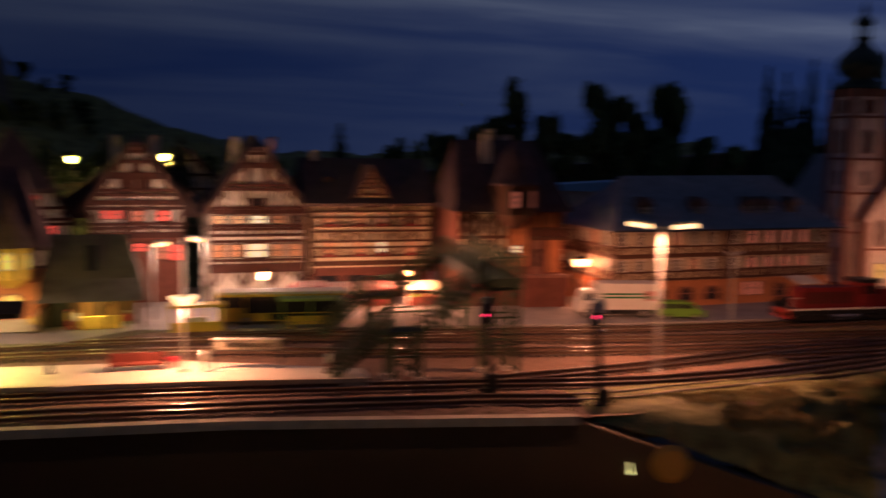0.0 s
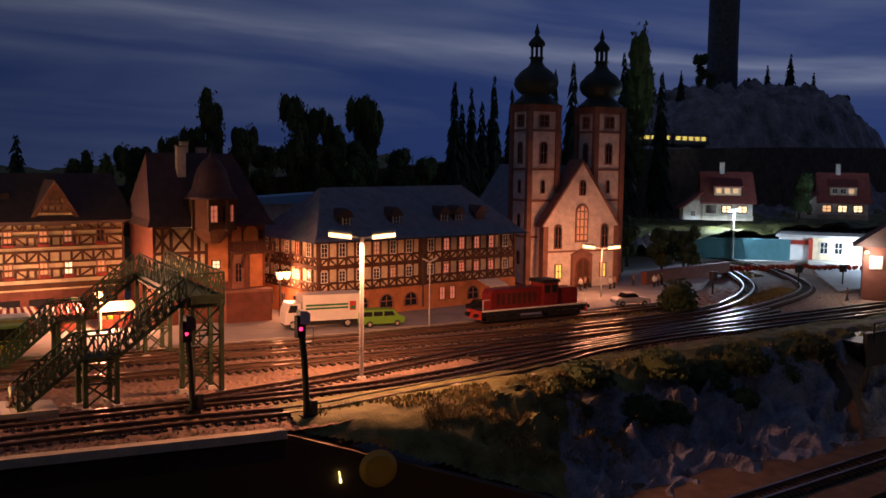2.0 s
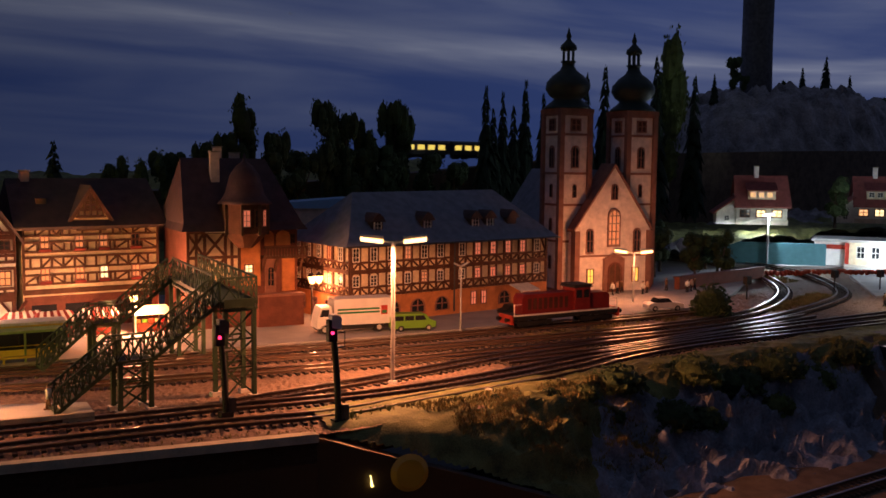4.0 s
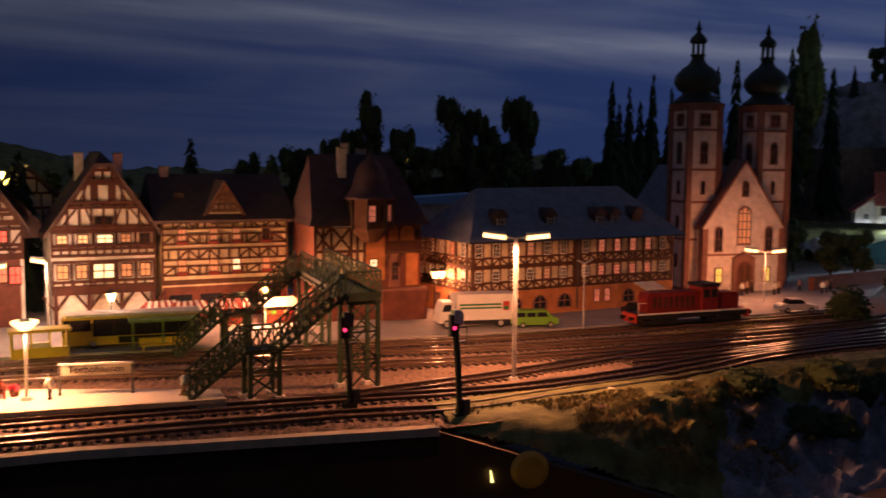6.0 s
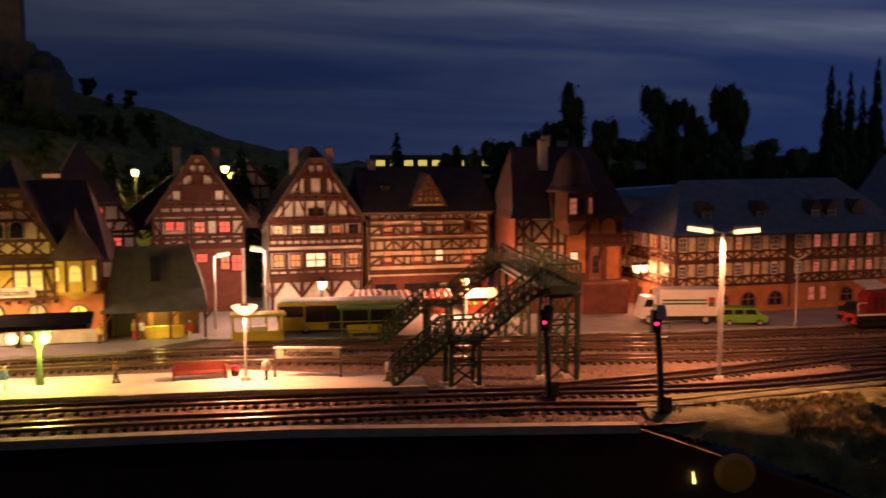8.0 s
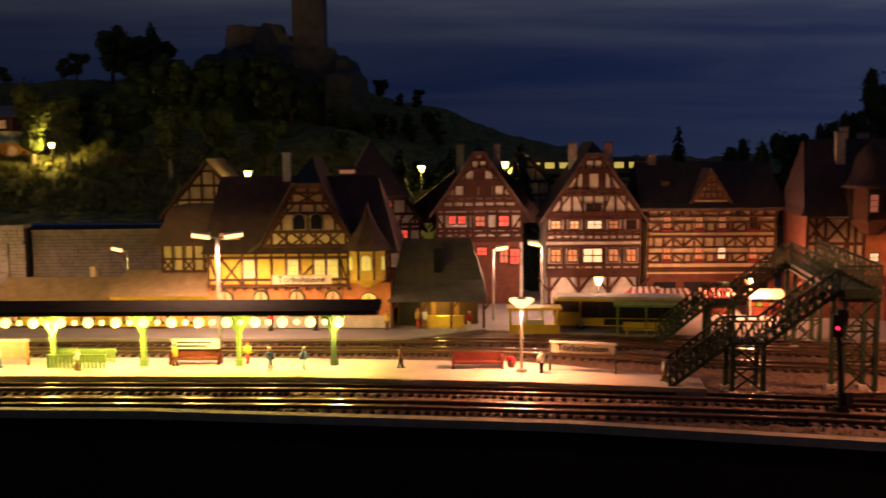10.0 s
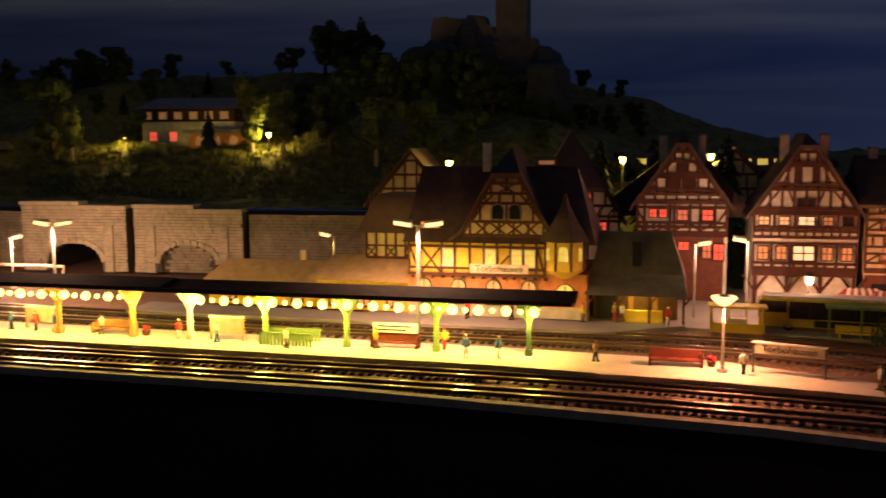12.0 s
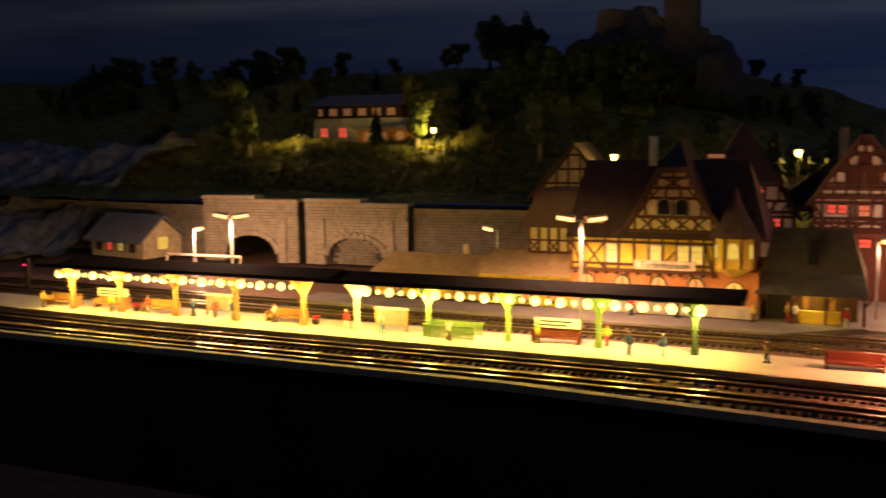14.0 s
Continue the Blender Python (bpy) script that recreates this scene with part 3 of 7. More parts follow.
for zz in (0.012, 0.021):
    piece("railing_bar", rb, 1.06, 1.75, 0.5943, 0.5953, zz, zz + 0.001, M["black"])


# ---- half-timbered houses ----
def braces(th, x0, x1, z0, z1, y, w, m, kind):
    if kind in ("x", "/"):
        beam("timber", th, (x0, y, z0), (x1, y, z1), w, 0.0016, m)
    if kind in ("x", "\\"):
        beam("timber", th, (x0, y - 0.0003, z1), (x1, y - 0.0003, z0), w, 0.0016, m)


def storey(th, x0, x1, z0, z1, y, n, pattern, m, w=0.0026, sill=True):
    """One storey of timber framing on the wall at y: rails, n bays of posts and braces by pattern."""
    beam("timber", th, (x0, y, z0), (x1, y, z0), w * 1.2, 0.0024, m)
    beam("timber", th, (x0, y, z1), (x1, y, z1), w * 1.2, 0.0024, m)
    if sill:
        zm = z0 + (z1 - z0) * 0.42
        beam("timber", th, (x0, y, zm), (x1, y, zm), w * 0.8, 0.0016, m)
    for i in range(n + 1):
        xx = x0 + (x1 - x0) * i / n
        beam("timber", th, (xx, y, z0), (xx, y, z1), w, 0.002, m)
    for i in range(n):
        k = pattern[i % len(pattern)]
        if k != " ":
            a, b = x0 + (x1 - x0) * i / n, x0 + (x1 - x0) * (i + 1) / n
            braces(th, a, b, z0, z0 + (z1 - z0) * (0.42 if sill else 1), y, w * 0.7, m, k)


def wins(th, y, specs, fm="timber"):
    for x, z, w, h, pane in specs:
        window(th, x, y - 0.0012, z, w, h, M[pane], M[fm])


def rails(th, y, m, x0, x1, zs, w=0.003):
    """Level beams across a front."""
    for z in zs:
        beam("timber", th, (x0, y - 0.0004, z), (x1, y - 0.0004, z), w, 0.0026, m)


def posts_at(th, y, m, xs, z0, z1, w=0.0026):
    for x in xs:
        beam("timber", th, (x, y, z0), (x, y, z1), w, 0.002, m)


def slants(th, y, m, lines, w=0.0022):
    """Sloping braces, each by its two ends in x and z."""
    for x0, z0, x1, z1 in lines:
        beam("timber", th, (x0, y + 0.0002, z0), (x1, y + 0.0002, z1), w, 0.0016, m)


def crosses(th, y, m, spans, z0, z1, w=0.0022):
    for a, b in spans:
        slants(th, y, m, [(a, z0, b, z1)], w)
        slants(th, y - 0.0003, m, [(a, z1, b, z0)], w)


def gable_shell(x, y, w, d, eave, ridge, wall, roof, label, rz=0.0, hip=0.0, cx=0.0):
    """Walls and steep roof of a gable house; hip is the height of a half hip over the gable."""
    th = thing("half_timbered_house", label, "house", x, y, 0.003, rz, "half-timbered houses of the old town")
    sl = (ridge - eave) / (w / 2)
    k = hip / sl
    top = [(cx + k, ridge - hip), (cx - k, ridge - hip)] if hip else [(cx, ridge)]
    part("wall", MB().upright([(cx - w / 2, 0), (cx + w / 2, 0), (cx + w / 2, eave)] + top + [(cx - w / 2, eave)], 0, d), M[wall], th)
    e, back = 0.008, 0.012 + hip * 0.6
    for s_ in (-1, 1):
        f = -0.008
        inner = [(cx, back if hip else f, ridge + 0.0015), (cx + s_ * (w / 2 + e), f, eave - sl * e + 0.0015)]
        if hip:
            inner.insert(1, (cx + s_ * k, f, ridge - hip + 0.0015))
        rear = [(cx + s_ * (w / 2 + e), d + 0.005, eave - sl * e + 0.0015), (cx, d + 0.005, ridge + 0.0015)]
        low = inner + rear
        n = len(low)
        part("roof", MB().add(low + [(a, b, c + 0.0055) for a, b, c in low], [tuple(range(n)), tuple(range(2 * n - 1, n - 1, -1))] + [(i, (i + 1) % n, (i + 1) % n + n, i + n) for i in range(n)]), M[roof], th)
    if hip:
        tri = [(cx - k - 0.004, -0.011, ridge - hip - 0.002), (cx + k + 0.004, -0.011, ridge - hip - 0.002), (cx, back, ridge + 0.002)]
        part("half_hip", MB().add(tri + [(a, b, c + 0.005) for a, b, c in tri], [(0, 2, 1), (3, 4, 5), (0, 1, 4, 3), (1, 2, 5, 4), (2, 0, 3, 5)]), M[roof], th)
    return th, lambda z: (w / 2) * (ridge - z) / (ridge - eave)


def gable_rows(th, half, y, m, levels, step, w=0.003, cx=0.0, top=None):
    """Rails at each level of a gable, posts between them, and beams along both slopes."""
    for i, z in enumerate(levels):
        beam("timber", th, (cx - half(z), y - 0.0004, z), (cx + half(z), y - 0.0004, z), w * 1.15, 0.0026, m)
        if i + 1 < len(levels):
            zt = levels[i + 1]
            n = max(1, int(round(2 * half(zt) / step)))
            posts_at(th, y, m, [cx - half(zt) + 2 * half(zt) * k / n for k in range(n + 1)], z, zt, w * 0.9)
    zt = levels[-1] if top is None else top
    for s_ in (-1, 1):
        beam("timber", th, (cx + s_ * half(levels[0]), y - 0.0006, levels[0]), (cx + s_ * half(zt), y - 0.0006, zt), w * 1.25, 0.0028, m)


def chimney(th, x, y, z0, z1, r=0.005, m="pink"):
    c = part("chimney", MB().box(x - r, x + r, y - r, y + r, z0, z1), M[m], th, "pale rendered chimney")
    part("chimney_cap", MB().box(x - r - 0.001, x + r + 0.001, y - r - 0.001, y + r + 0.001, z1, z1 + 0.0018), M["stone"], c)


# house with a steep gable and an arcade
RT = M["redtimber"]
h4, half = gable_shell(0.158, 1.20, 0.118, 0.11, 0.113, 0.199, "white", "roof", "narrow half-timbered gable house with a lit upper window and arcade", hip=0.010)
gable_rows(h4, half, -0.001, RT, [0.113, 0.140, 0.145, 0.168, 0.171, 0.184, 0.190], 0.0125, 0.0034, top=0.190)
slants(h4, -0.001, RT, [(-0.046, 0.118, -0.030, 0.139), (-0.020, 0.139, -0.012, 0.118), (0.046, 0.118, 0.030, 0.139), (0.020, 0.139, 0.012, 0.118), (-0.026, 0.147, -0.018, 0.167), (0.026, 0.147, 0.018, 0.167)])
rails(h4, -0.001, RT, -0.059, 0.059, (0.117, 0.111, 0.0945, 0.0905, 0.083, 0.0755, 0.052, 0.046), 0.0034)
rails(h4, -0.0012, RT, -0.059, 0.059, (0.0405,), 0.008)
posts_at(h4, -0.001, RT, (-0.058, -0.035, -0.012, 0.014, 0.036, 0.058), 0.094, 0.113, 0.003)
posts_at(h4, -0.001, RT, [-0.058 + 0.0097 * i for i in range(13)], 0.083, 0.0945, 0.0026)
posts_at(h4, -0.001, RT, (-0.058, -0.037, -0.016, 0.014, 0.036, 0.058), 0.046, 0.0755, 0.003)
posts_at(h4, -0.001, RT, [-0.058 + 0.0116 * i for i in range(11)], 0.044, 0.052, 0.003)
wins(h4, 0, [(-0.047, 0.0965, 0.013, 0.012, "lit_warm"), (-0.024, 0.0965, 0.013, 0.012, "lit_warm"), (0.001, 0.0965, 0.019, 0.012, "lit_white"), (0.025, 0.0965, 0.013, 0.012, "lit_dim"), (0.047, 0.0965, 0.013, 0.012, "glass"), (-0.001, 0.0535, 0.027, 0.021, "lit_white"), (-0.047, 0.055, 0.014, 0.018, "lit_dim"), (-0.026, 0.055, 0.014, 0.018, "lit_dim"), (0.025, 0.055, 0.014, 0.018, "lit_dim"), (0.047, 0.055, 0.014, 0.018, "lit_dim"), (0.0, 0.119, 0.020, 0.010, "glass"), (-0.010, 0.148, 0.009, 0.018, "redtimber"), (0.010, 0.148, 0.009, 0.018, "redtimber")], "redtimber")
for cx in (-0.020, 0.026):
    chimney(h4, cx, 0.06, 0.15, 0.203)
for i in range(3):
    ar = MB()
    cx = -0.037 + i * 0.037
    pts = [(cx - 0.0155, 0), (cx + 0.0155, 0)] + [(cx + 0.0155 * math.cos(a), 0.018 + 0.014 * math.sin(a)) for a in [math.pi * k / 8 for k in range(9)]]
    part("arch", ar.upright(pts, -0.0016, 0.0004), M["white"], h4, "pale plastered arch")
for i in range(4):
    cx = -0.0555 + i * 0.037
    beam("timber", h4, (cx, -0.003, 0.0), (cx, -0.003, 0.037), 0.0042, 0.005, RT)
    for s in (-1, 1):
        beam("timber", h4, (cx, -0.003, 0.018), (cx + s * 0.014, -0.003, 0.037), 0.003, 0.003, RT)

# house with red lit windows: the upper floors stand out over the ground floor
h3, half = gable_shell(0.016, 1.22, 0.110, 0.13, 0.119, 0.198, "white", "roof", "half-timbered gable house with red glowing windows", hip=0.006)
gable_rows(h3, half, -0.001, RT, [0.1235, 0.132, 0.1375, 0.153, 0.157, 0.172, 0.184, 0.192], 0.0125, 0.0034, top=0.192)
rails(h3, -0.0012, RT, -0.055, 0.055, (0.1225,), 0.006)
rails(h3, -0.0012, RT, -0.055, 0.055, (0.083,), 0.007)
rails(h3, -0.001, RT, -0.055, 0.055, (0.0965, 0.1155, 0.0915), 0.0034)
posts_at(h3, -0.001, RT, (-0.0535, -0.045, -0.014, -0.009, 0.010, 0.022, 0.040, 0.0535), 0.086, 0.122, 0.0034)
crosses(h3, -0.001, RT, ((-0.045, -0.030), (-0.030, -0.014)), 0.086, 0.0965)
slants(h3, -0.001, RT, [(-0.0535, 0.096, -0.046, 0.086), (-0.0535, 0.113, -0.046, 0.098), (0.0535, 0.113, 0.043, 0.097), (-0.008, 0.087, 0.009, 0.096), (0.011, 0.096, 0.021, 0.087), (0.023, 0.087, 0.038, 0.096), (0.0535, 0.096, 0.042, 0.087), (-0.050, 0.125, -0.038, 0.150), (0.050, 0.125, 0.038, 0.150), (-0.026, 0.158, -0.012, 0.172), (0.026, 0.158, 0.012, 0.172)], 0.0026)
wins(h3, 0, [(-0.0345, 0.102, 0.010, 0.012, "lit_red"), (-0.0225, 0.102, 0.010, 0.012, "lit_red"), (0.001, 0.0985, 0.014, 0.0155, "lit_rose"), (0.031, 0.0985, 0.0145, 0.0155, "lit_red"), (-0.010, 0.139, 0.017, 0.014, "redtimber"), (0.008, 0.139, 0.017, 0.014, "redtimber"), (0.0, 0.159, 0.012, 0.011, "redtimber")], "redtimber")
part("ground_floor", MB().box(-0.050, 0.051, -0.0008, 0.002, 0, 0.080), M["redbrick"], h3)
wins(h3, -0.001, [(0.031, 0.052, 0.012, 0.020, "lit_rose"), (0.045, 0.050, 0.014, 0.022, "lit_red"), (0.003, 0.062, 0.014, 0.012, "lit_red"), (-0.02, 0.05, 0.014, 0.017, "glass")], "redtimber")
for cx, top in ((-0.024, 0.203), (0.024, 0.203)):
    chimney(h3, cx, 0.07, 0.15, top)
part("rear_wing", MB().upright([(0.02, 0.10), (0.085, 0.10), (0.078, 0.118), (0.030, 0.176)], 0.05, 0.12), M["roof"], h3, "lower slate roof of the rear wing")
part("rear_wing", MB().upright([(-0.02, 0.10), (-0.10, 0.10), (-0.095, 0.118), (-0.030, 0.170)], 0.05, 0.12), M["roof"], h3, "lower slate roof of the rear wing")

# house behind the station: a tiled half hip with two slit dormers over the gable
h2, half = gable_shell(-0.121, 1.25, 0.122, 0.13, 0.100, 0.205, "white", "roof", "tall half-timbered house with a steep half-hipped roof and red windows", 8.0, hip=0.070)
gable_rows(h2, half, -0.001, RT, [0.100, 0.114, 0.1335], 0.0165, 0.0032, top=0.134)
rails(h2, -0.0012, RT, -0.061, 0.061, (0.078, 0.094, 0.042), 0.0036)
posts_at(h2, -0.001, RT, [-0.060 + 0.0133 * i for i in range(10)], 0.042, 0.1, 0.003)
slants(h2, -0.001, RT, [(0.0, 0.101, 0.008, 0.113), (0.016, 0.113, 0.009, 0.101), (0.020, 0.101, 0.028, 0.113), (0.040, 0.113, 0.030, 0.101), (0.045, 0.101, 0.052, 0.110), (-0.014, 0.101, -0.006, 0.113)])
wins(h2, 0, [(0.000, 0.116, 0.012, 0.014, "lit_red"), (0.018, 0.116, 0.012, 0.014, "lit_red"), (0.018, 0.081, 0.012, 0.013, "lit_red"), (0.038, 0.081, 0.012, 0.013, "lit_red"), (-0.014, 0.081, 0.012, 0.013, "lit_rose"), (-0.03, 0.09, 0.012, 0.014, "lit_dim")], "redtimber")
for dx, dz, dy in ((-0.018, 0.150, 0.002), (-0.034, 0.171, 0.022)):
    dm = part("dormer", MB().upright([(dx - 0.014, dz - 0.006), (dx + 0.014, dz - 0.006), (dx + 0.012, dz + 0.005), (dx - 0.012, dz + 0.005)], dy - 0.010, dy + 0.02), M["roof"], h2)
    part("dormer_window", MB().box(dx - 0.010, dx + 0.010, dy - 0.0112, dy - 0.0101, dz - 0.004, dz + 0.001), M["lit_dim"], dm)
# dark houses far behind
for bx, by, bw, br in ((-0.36, 1.33, 0.12, 4), (0.09, 1.40, 0.14, 0)):
    hb, half = gable_shell(bx, by, bw, 0.12, 0.11, 0.18, "pink", "roof", "dark half-timbered house in the second row", br)
    storey(hb, -bw / 2, bw / 2, 0.05, 0.11, -0.001, 6, "x ", M["timber"])
    gable_rows(hb, half, -0.001, M["timber"], [0.11, 0.13, 0.15, 0.17], 0.016)

# long cream house with a dwarf gable
h5 = thing("half_timbered_house", "cream half-timbered house with a small dwarf gable", "house", 0.307, 1.20, 0.003, 0, "half-timbered houses of the old town")
TB = M["timber"]
part("wall", MB().box(-0.0825, 0.0775, 0, 0.11, 0, 0.122), M["cream"], h5)
part("gable_wall", MB().upright([(-0.031, 0.112), (0.022, 0.112), (0.022, 0.124), (-0.0045, 0.167), (-0.031, 0.124)], -0.0022, 0.05), M["cream"], h5)
rf = MB().add([(-0.093, -0.010, 0.119), (0.088, -0.010, 0.119), (0.081, 0.055, 0.175), (-0.090, 0.055, 0.175), (0.088, 0.12, 0.119), (-0.093, 0.12, 0.119), (-0.093, -0.010, 0.123), (0.088, -0.010, 0.123), (0.081, 0.055, 0.179), (-0.090, 0.055, 0.179), (0.088, 0.12, 0.123), (-0.093, 0.12, 0.123)], [(6, 7, 8, 9), (9, 8, 10, 11), (7, 10, 8), (6, 9, 11), (0, 1, 7, 6), (1, 4, 10, 7), (4, 5, 11, 10), (5, 0, 6, 11), (0, 5, 4, 1)])
part("roof", rf, M["roof"], h5)
for s in (-1, 1):
    part("gable_roof", MB().upright([(-0.0045, 0.168), (-0.0045 + s * 0.036, 0.112), (-0.0045 + s * 0.036, 0.1145), (-0.0045, 0.1715)], -0.0045, 0.055), M["roof"], h5)
for z0, z1 in ((0.112, 0.121), (0.093, 0.1045), (0.0735, 0.0865), (0.0545, 0.0655)):
    rails(h5, -0.001, TB, -0.0825, 0.0775, (z0, z1), 0.0026)
rails(h5, -0.0014, TB, -0.0825, 0.0775, (0.0455,), 0.006)
posts_at(h5, -0.001, TB, (-0.0815, 0.0765), 0.044, 0.121, 0.003)
posts_at(h5, -0.001, TB, (-0.068, -0.052, -0.038, 0.030, 0.046, 0.062), 0.112, 0.121, 0.0022)
slants(h5, -0.001, TB, [(-0.066, 0.113, -0.056, 0.120), (-0.050, 0.120, -0.044, 0.113), (-0.044, 0.113, -0.039, 0.120), (0.031, 0.120, 0.040, 0.113), (0.045, 0.113, 0.056, 0.120), (0.060, 0.120, 0.068, 0.113)], 0.002)
for z0, z1 in ((0.093, 0.1045), (0.0545, 0.0655)):
    posts_at(h5, -0.001, TB, (-0.066, -0.050, -0.036, -0.0275, -0.009, 0.0015, 0.018, 0.0235, 0.040, 0.0565), z0, z1, 0.0024)
    slants(h5, -0.001, TB, [(-0.080, z0 + 0.001, -0.067, z1 - 0.001), (-0.049, z1 - 0.001, -0.037, z0 + 0.001), (0.0245, z0 + 0.001, 0.039, z1 - 0.001), (0.058, z1 - 0.001, 0.075, z0 + 0.001)], 0.0022)
posts_at(h5, -0.001, TB, (-0.074, -0.062, -0.050, -0.037, -0.024, -0.012, 0.001, 0.014, 0.027, 0.040, 0.052, 0.064), 0.0735, 0.0865, 0.0024)
slants(h5, -0.001, TB, [(-0.061, 0.075, -0.051, 0.085), (-0.049, 0.085, -0.038, 0.075), (-0.036, 0.075, -0.026, 0.085), (-0.023, 0.085, -0.013, 0.075), (0.015, 0.075, 0.026, 0.085), (0.028, 0.085, 0.039, 0.075), (0.041, 0.075, 0.051, 0.085), (0.053, 0.085, 0.063, 0.075)], 0.0022)
rails(h5, -0.0034, TB, -0.031, 0.022, (0.1125, 0.1235), 0.0026)
rails(h5, -0.0034, TB, -0.022, 0.013, (0.118, 0.1335), 0.0022)
rails(h5, -0.0034, TB, -0.017, 0.008, (0.1345, 0.142), 0.0026)
rails(h5, -0.0034, TB, -0.012, 0.003, (0.148, 0.154), 0.0024)
posts_at(h5, -0.0032, TB, (-0.030, -0.015, 0.006, 0.021), 0.112, 0.1235, 0.0024)
posts_at(h5, -0.0032, TB, (-0.019, -0.012, -0.0045, 0.003, 0.010), 0.134, 0.142, 0.0022)
posts_at(h5, -0.0032, TB, (-0.011, -0.0045, 0.002), 0.142, 0.160, 0.0022)
for s in (-1, 1):
    beam("timber", h5, (-0.0045 + s * 0.0265, -0.0036, 0.124), (-0.0045, -0.0036, 0.166), 0.003, 0.0026, TB)
for z in (0.0945, 0.056):
    for k, (wx, pane) in enumerate(((-0.058, "lit_dim"), (-0.0185, "lit_dim"), (0.010, "lit_white" if z < 0.08 else "lit_dim"), (0.0485, "glass" if z > 0.08 else "lit_dim"))):
        wn = window(h5, wx, -0.0014, z + 0.002, 0.0105, 0.0155, M[pane], M["sandstone"])
        part("flower_box", MB().box(wx - 0.0065, wx + 0.0065, -0.0056, -0.0014, z - 0.0015, z + 0.0018), M["awnred"], wn, "red painted flower box")
part("shopfront", MB().box(-0.0815, 0.0765, -0.0015, 0.001, 0.0, 0.040), M["redbrick"], h5)
for k in range(4):
    part("shop_window", MB().box(-0.074 + k * 0.038, -0.046 + k * 0.038, -0.0022, -0.0014, 0.006, 0.030), M["glass"], h5)
part("roof_vent", MB().box(-0.062, -0.050, 0.020, 0.030, 0.148, 0.1555), M["roof"], h5)
chimney(h5, -0.068, 0.055, 0.16, 0.187)

# tall house with hipped roof and oriel
tall = thing("town_hall", "tall dark brick and timber house with an oriel turret", "house", 0.462, 1.10, 0.003, -6)
part("wall", MB().box(-0.074, 0.064, 0, 0.12, 0, 0.122), M["redbrick"], tall)
part("roof", MB().add([(-0.082, -0.012, 0.119), (0.074, -0.012, 0.119), (0.074, 0.13, 0.119), (-0.082, 0.13, 0.119), (-0.078, -0.006, 0.128), (0.068, -0.006, 0.128), (0.068, 0.124, 0.128), (-0.078, 0.124, 0.128), (-0.066, 0.06, 0.206), (0.042, 0.06, 0.206)],
                      [(0, 1, 5, 4), (1, 2, 6, 5), (2, 3, 7, 6), (3, 0, 4, 7), (4, 5, 9, 8), (5, 6, 9), (6, 7, 8, 9), (7, 4, 8), (0, 3, 2, 1)]), M["roofred"], tall)
part("timber_wall", MB().box(-0.073, -0.010, -0.003, 0.01, 0.055, 0.119), M["cream"], tall)
rails(tall, -0.004, TB, -0.074, -0.010, (0.1175, 0.087, 0.056), 0.0036)
posts_at(tall, -0.004, TB, (-0.073, -0.063, -0.053, -0.028, -0.020, -0.011), 0.055, 0.119, 0.0034)
crosses(tall, -0.004, TB, ((-0.052, -0.029), (-0.073, -0.054)), 0.089, 0.116, 0.003)
crosses(tall, -0.004, TB, ((-0.052, -0.029),), 0.057, 0.086, 0.003)
# White strip put in for the light along the eave, not a gutter.
part("gutter_eave_light", MB().box(-0.053, -0.025, -0.010, -0.0085, 0.1170, 0.1182), M["vwhite"], tall, "white strip put in for the light on the eave")
orl = part("oriel", MB().lathe([(0.010, 0.098), (0.024, 0.112), (0.0275, 0.116), (0.0275, 0.152)], -0.004, -0.004, 8, 0, math.pi / 8), M["timber"], tall, "dark wooden oriel turret")
part("oriel_roof", MB().lathe([(0.034, 0.151), (0.029, 0.156), (0.024, 0.164), (0.0215, 0.174), (0.018, 0.186), (0.011, 0.196), (0.003, 0.202), (0.0006, 0.212)], -0.004, -0.004, 12), M["roofred"], orl, "bell-shaped tiled oriel roof", True)
window(orl, -0.0095, -0.0298, 0.124, 0.0105, 0.021, M["lit_rose"], M["sandstone"], rows=3)
window(orl, 0.0045, -0.0298, 0.124, 0.008, 0.021, M["glass"], M["timber"], rows=3)
sd_ = thing("oriel_side", "", "")
sd_.parent, sd_.matrix_basis = orl, pose(-0.004 + 0.0254 * math.sin(math.pi / 4), -0.004 - 0.0254 * math.cos(math.pi / 4), 0, 0, 0, 45)
window(sd_, 0.0, -0.0004, 0.124, 0.009, 0.021, M["lit_rose"], M["sandstone"], rows=3)
for a in range(8):
    t = math.pi / 8 + a * math.pi / 4
    beam("timber", orl, (-0.004 + 0.0278 * math.cos(t), -0.004 + 0.0278 * math.sin(t), 0.114), (-0.004 + 0.0278 * math.cos(t), -0.004 + 0.0278 * math.sin(t), 0.152), 0.003, 0.003, M["bark"])
part("plaster_panel", MB().box(-0.009, 0.016, -0.0022, 0.001, 0.050, 0.112), M["orange"], tall)
window(tall, 0.001, -0.0024, 0.066, 0.011, 0.011, M["lit_white"], M["timber"])
for ax, aw in ((0.0275, 0.012), (0.0455, 0.018)):
    pts = [(ax - aw / 2, 0.099), (ax + aw / 2, 0.099)] + [(ax + aw / 2 * math.cos(a), 0.1095 + 0.008 * math.sin(a)) for a in [math.pi * k / 8 for k in range(9)]]
    part("arched_panel", MB().upright(pts, -0.0018, 0.001), M["orange"], tall, "orange plastered arched panel")
window(tall, 0.058, -0.001, 0.101, 0.006, 0.012, M["glass"], M["timber"])
bal = part("balcony", MB().box(0.016, 0.072, -0.016, 0.002, 0.084, 0.087), M["timber"], tall, "dark wooden balcony")
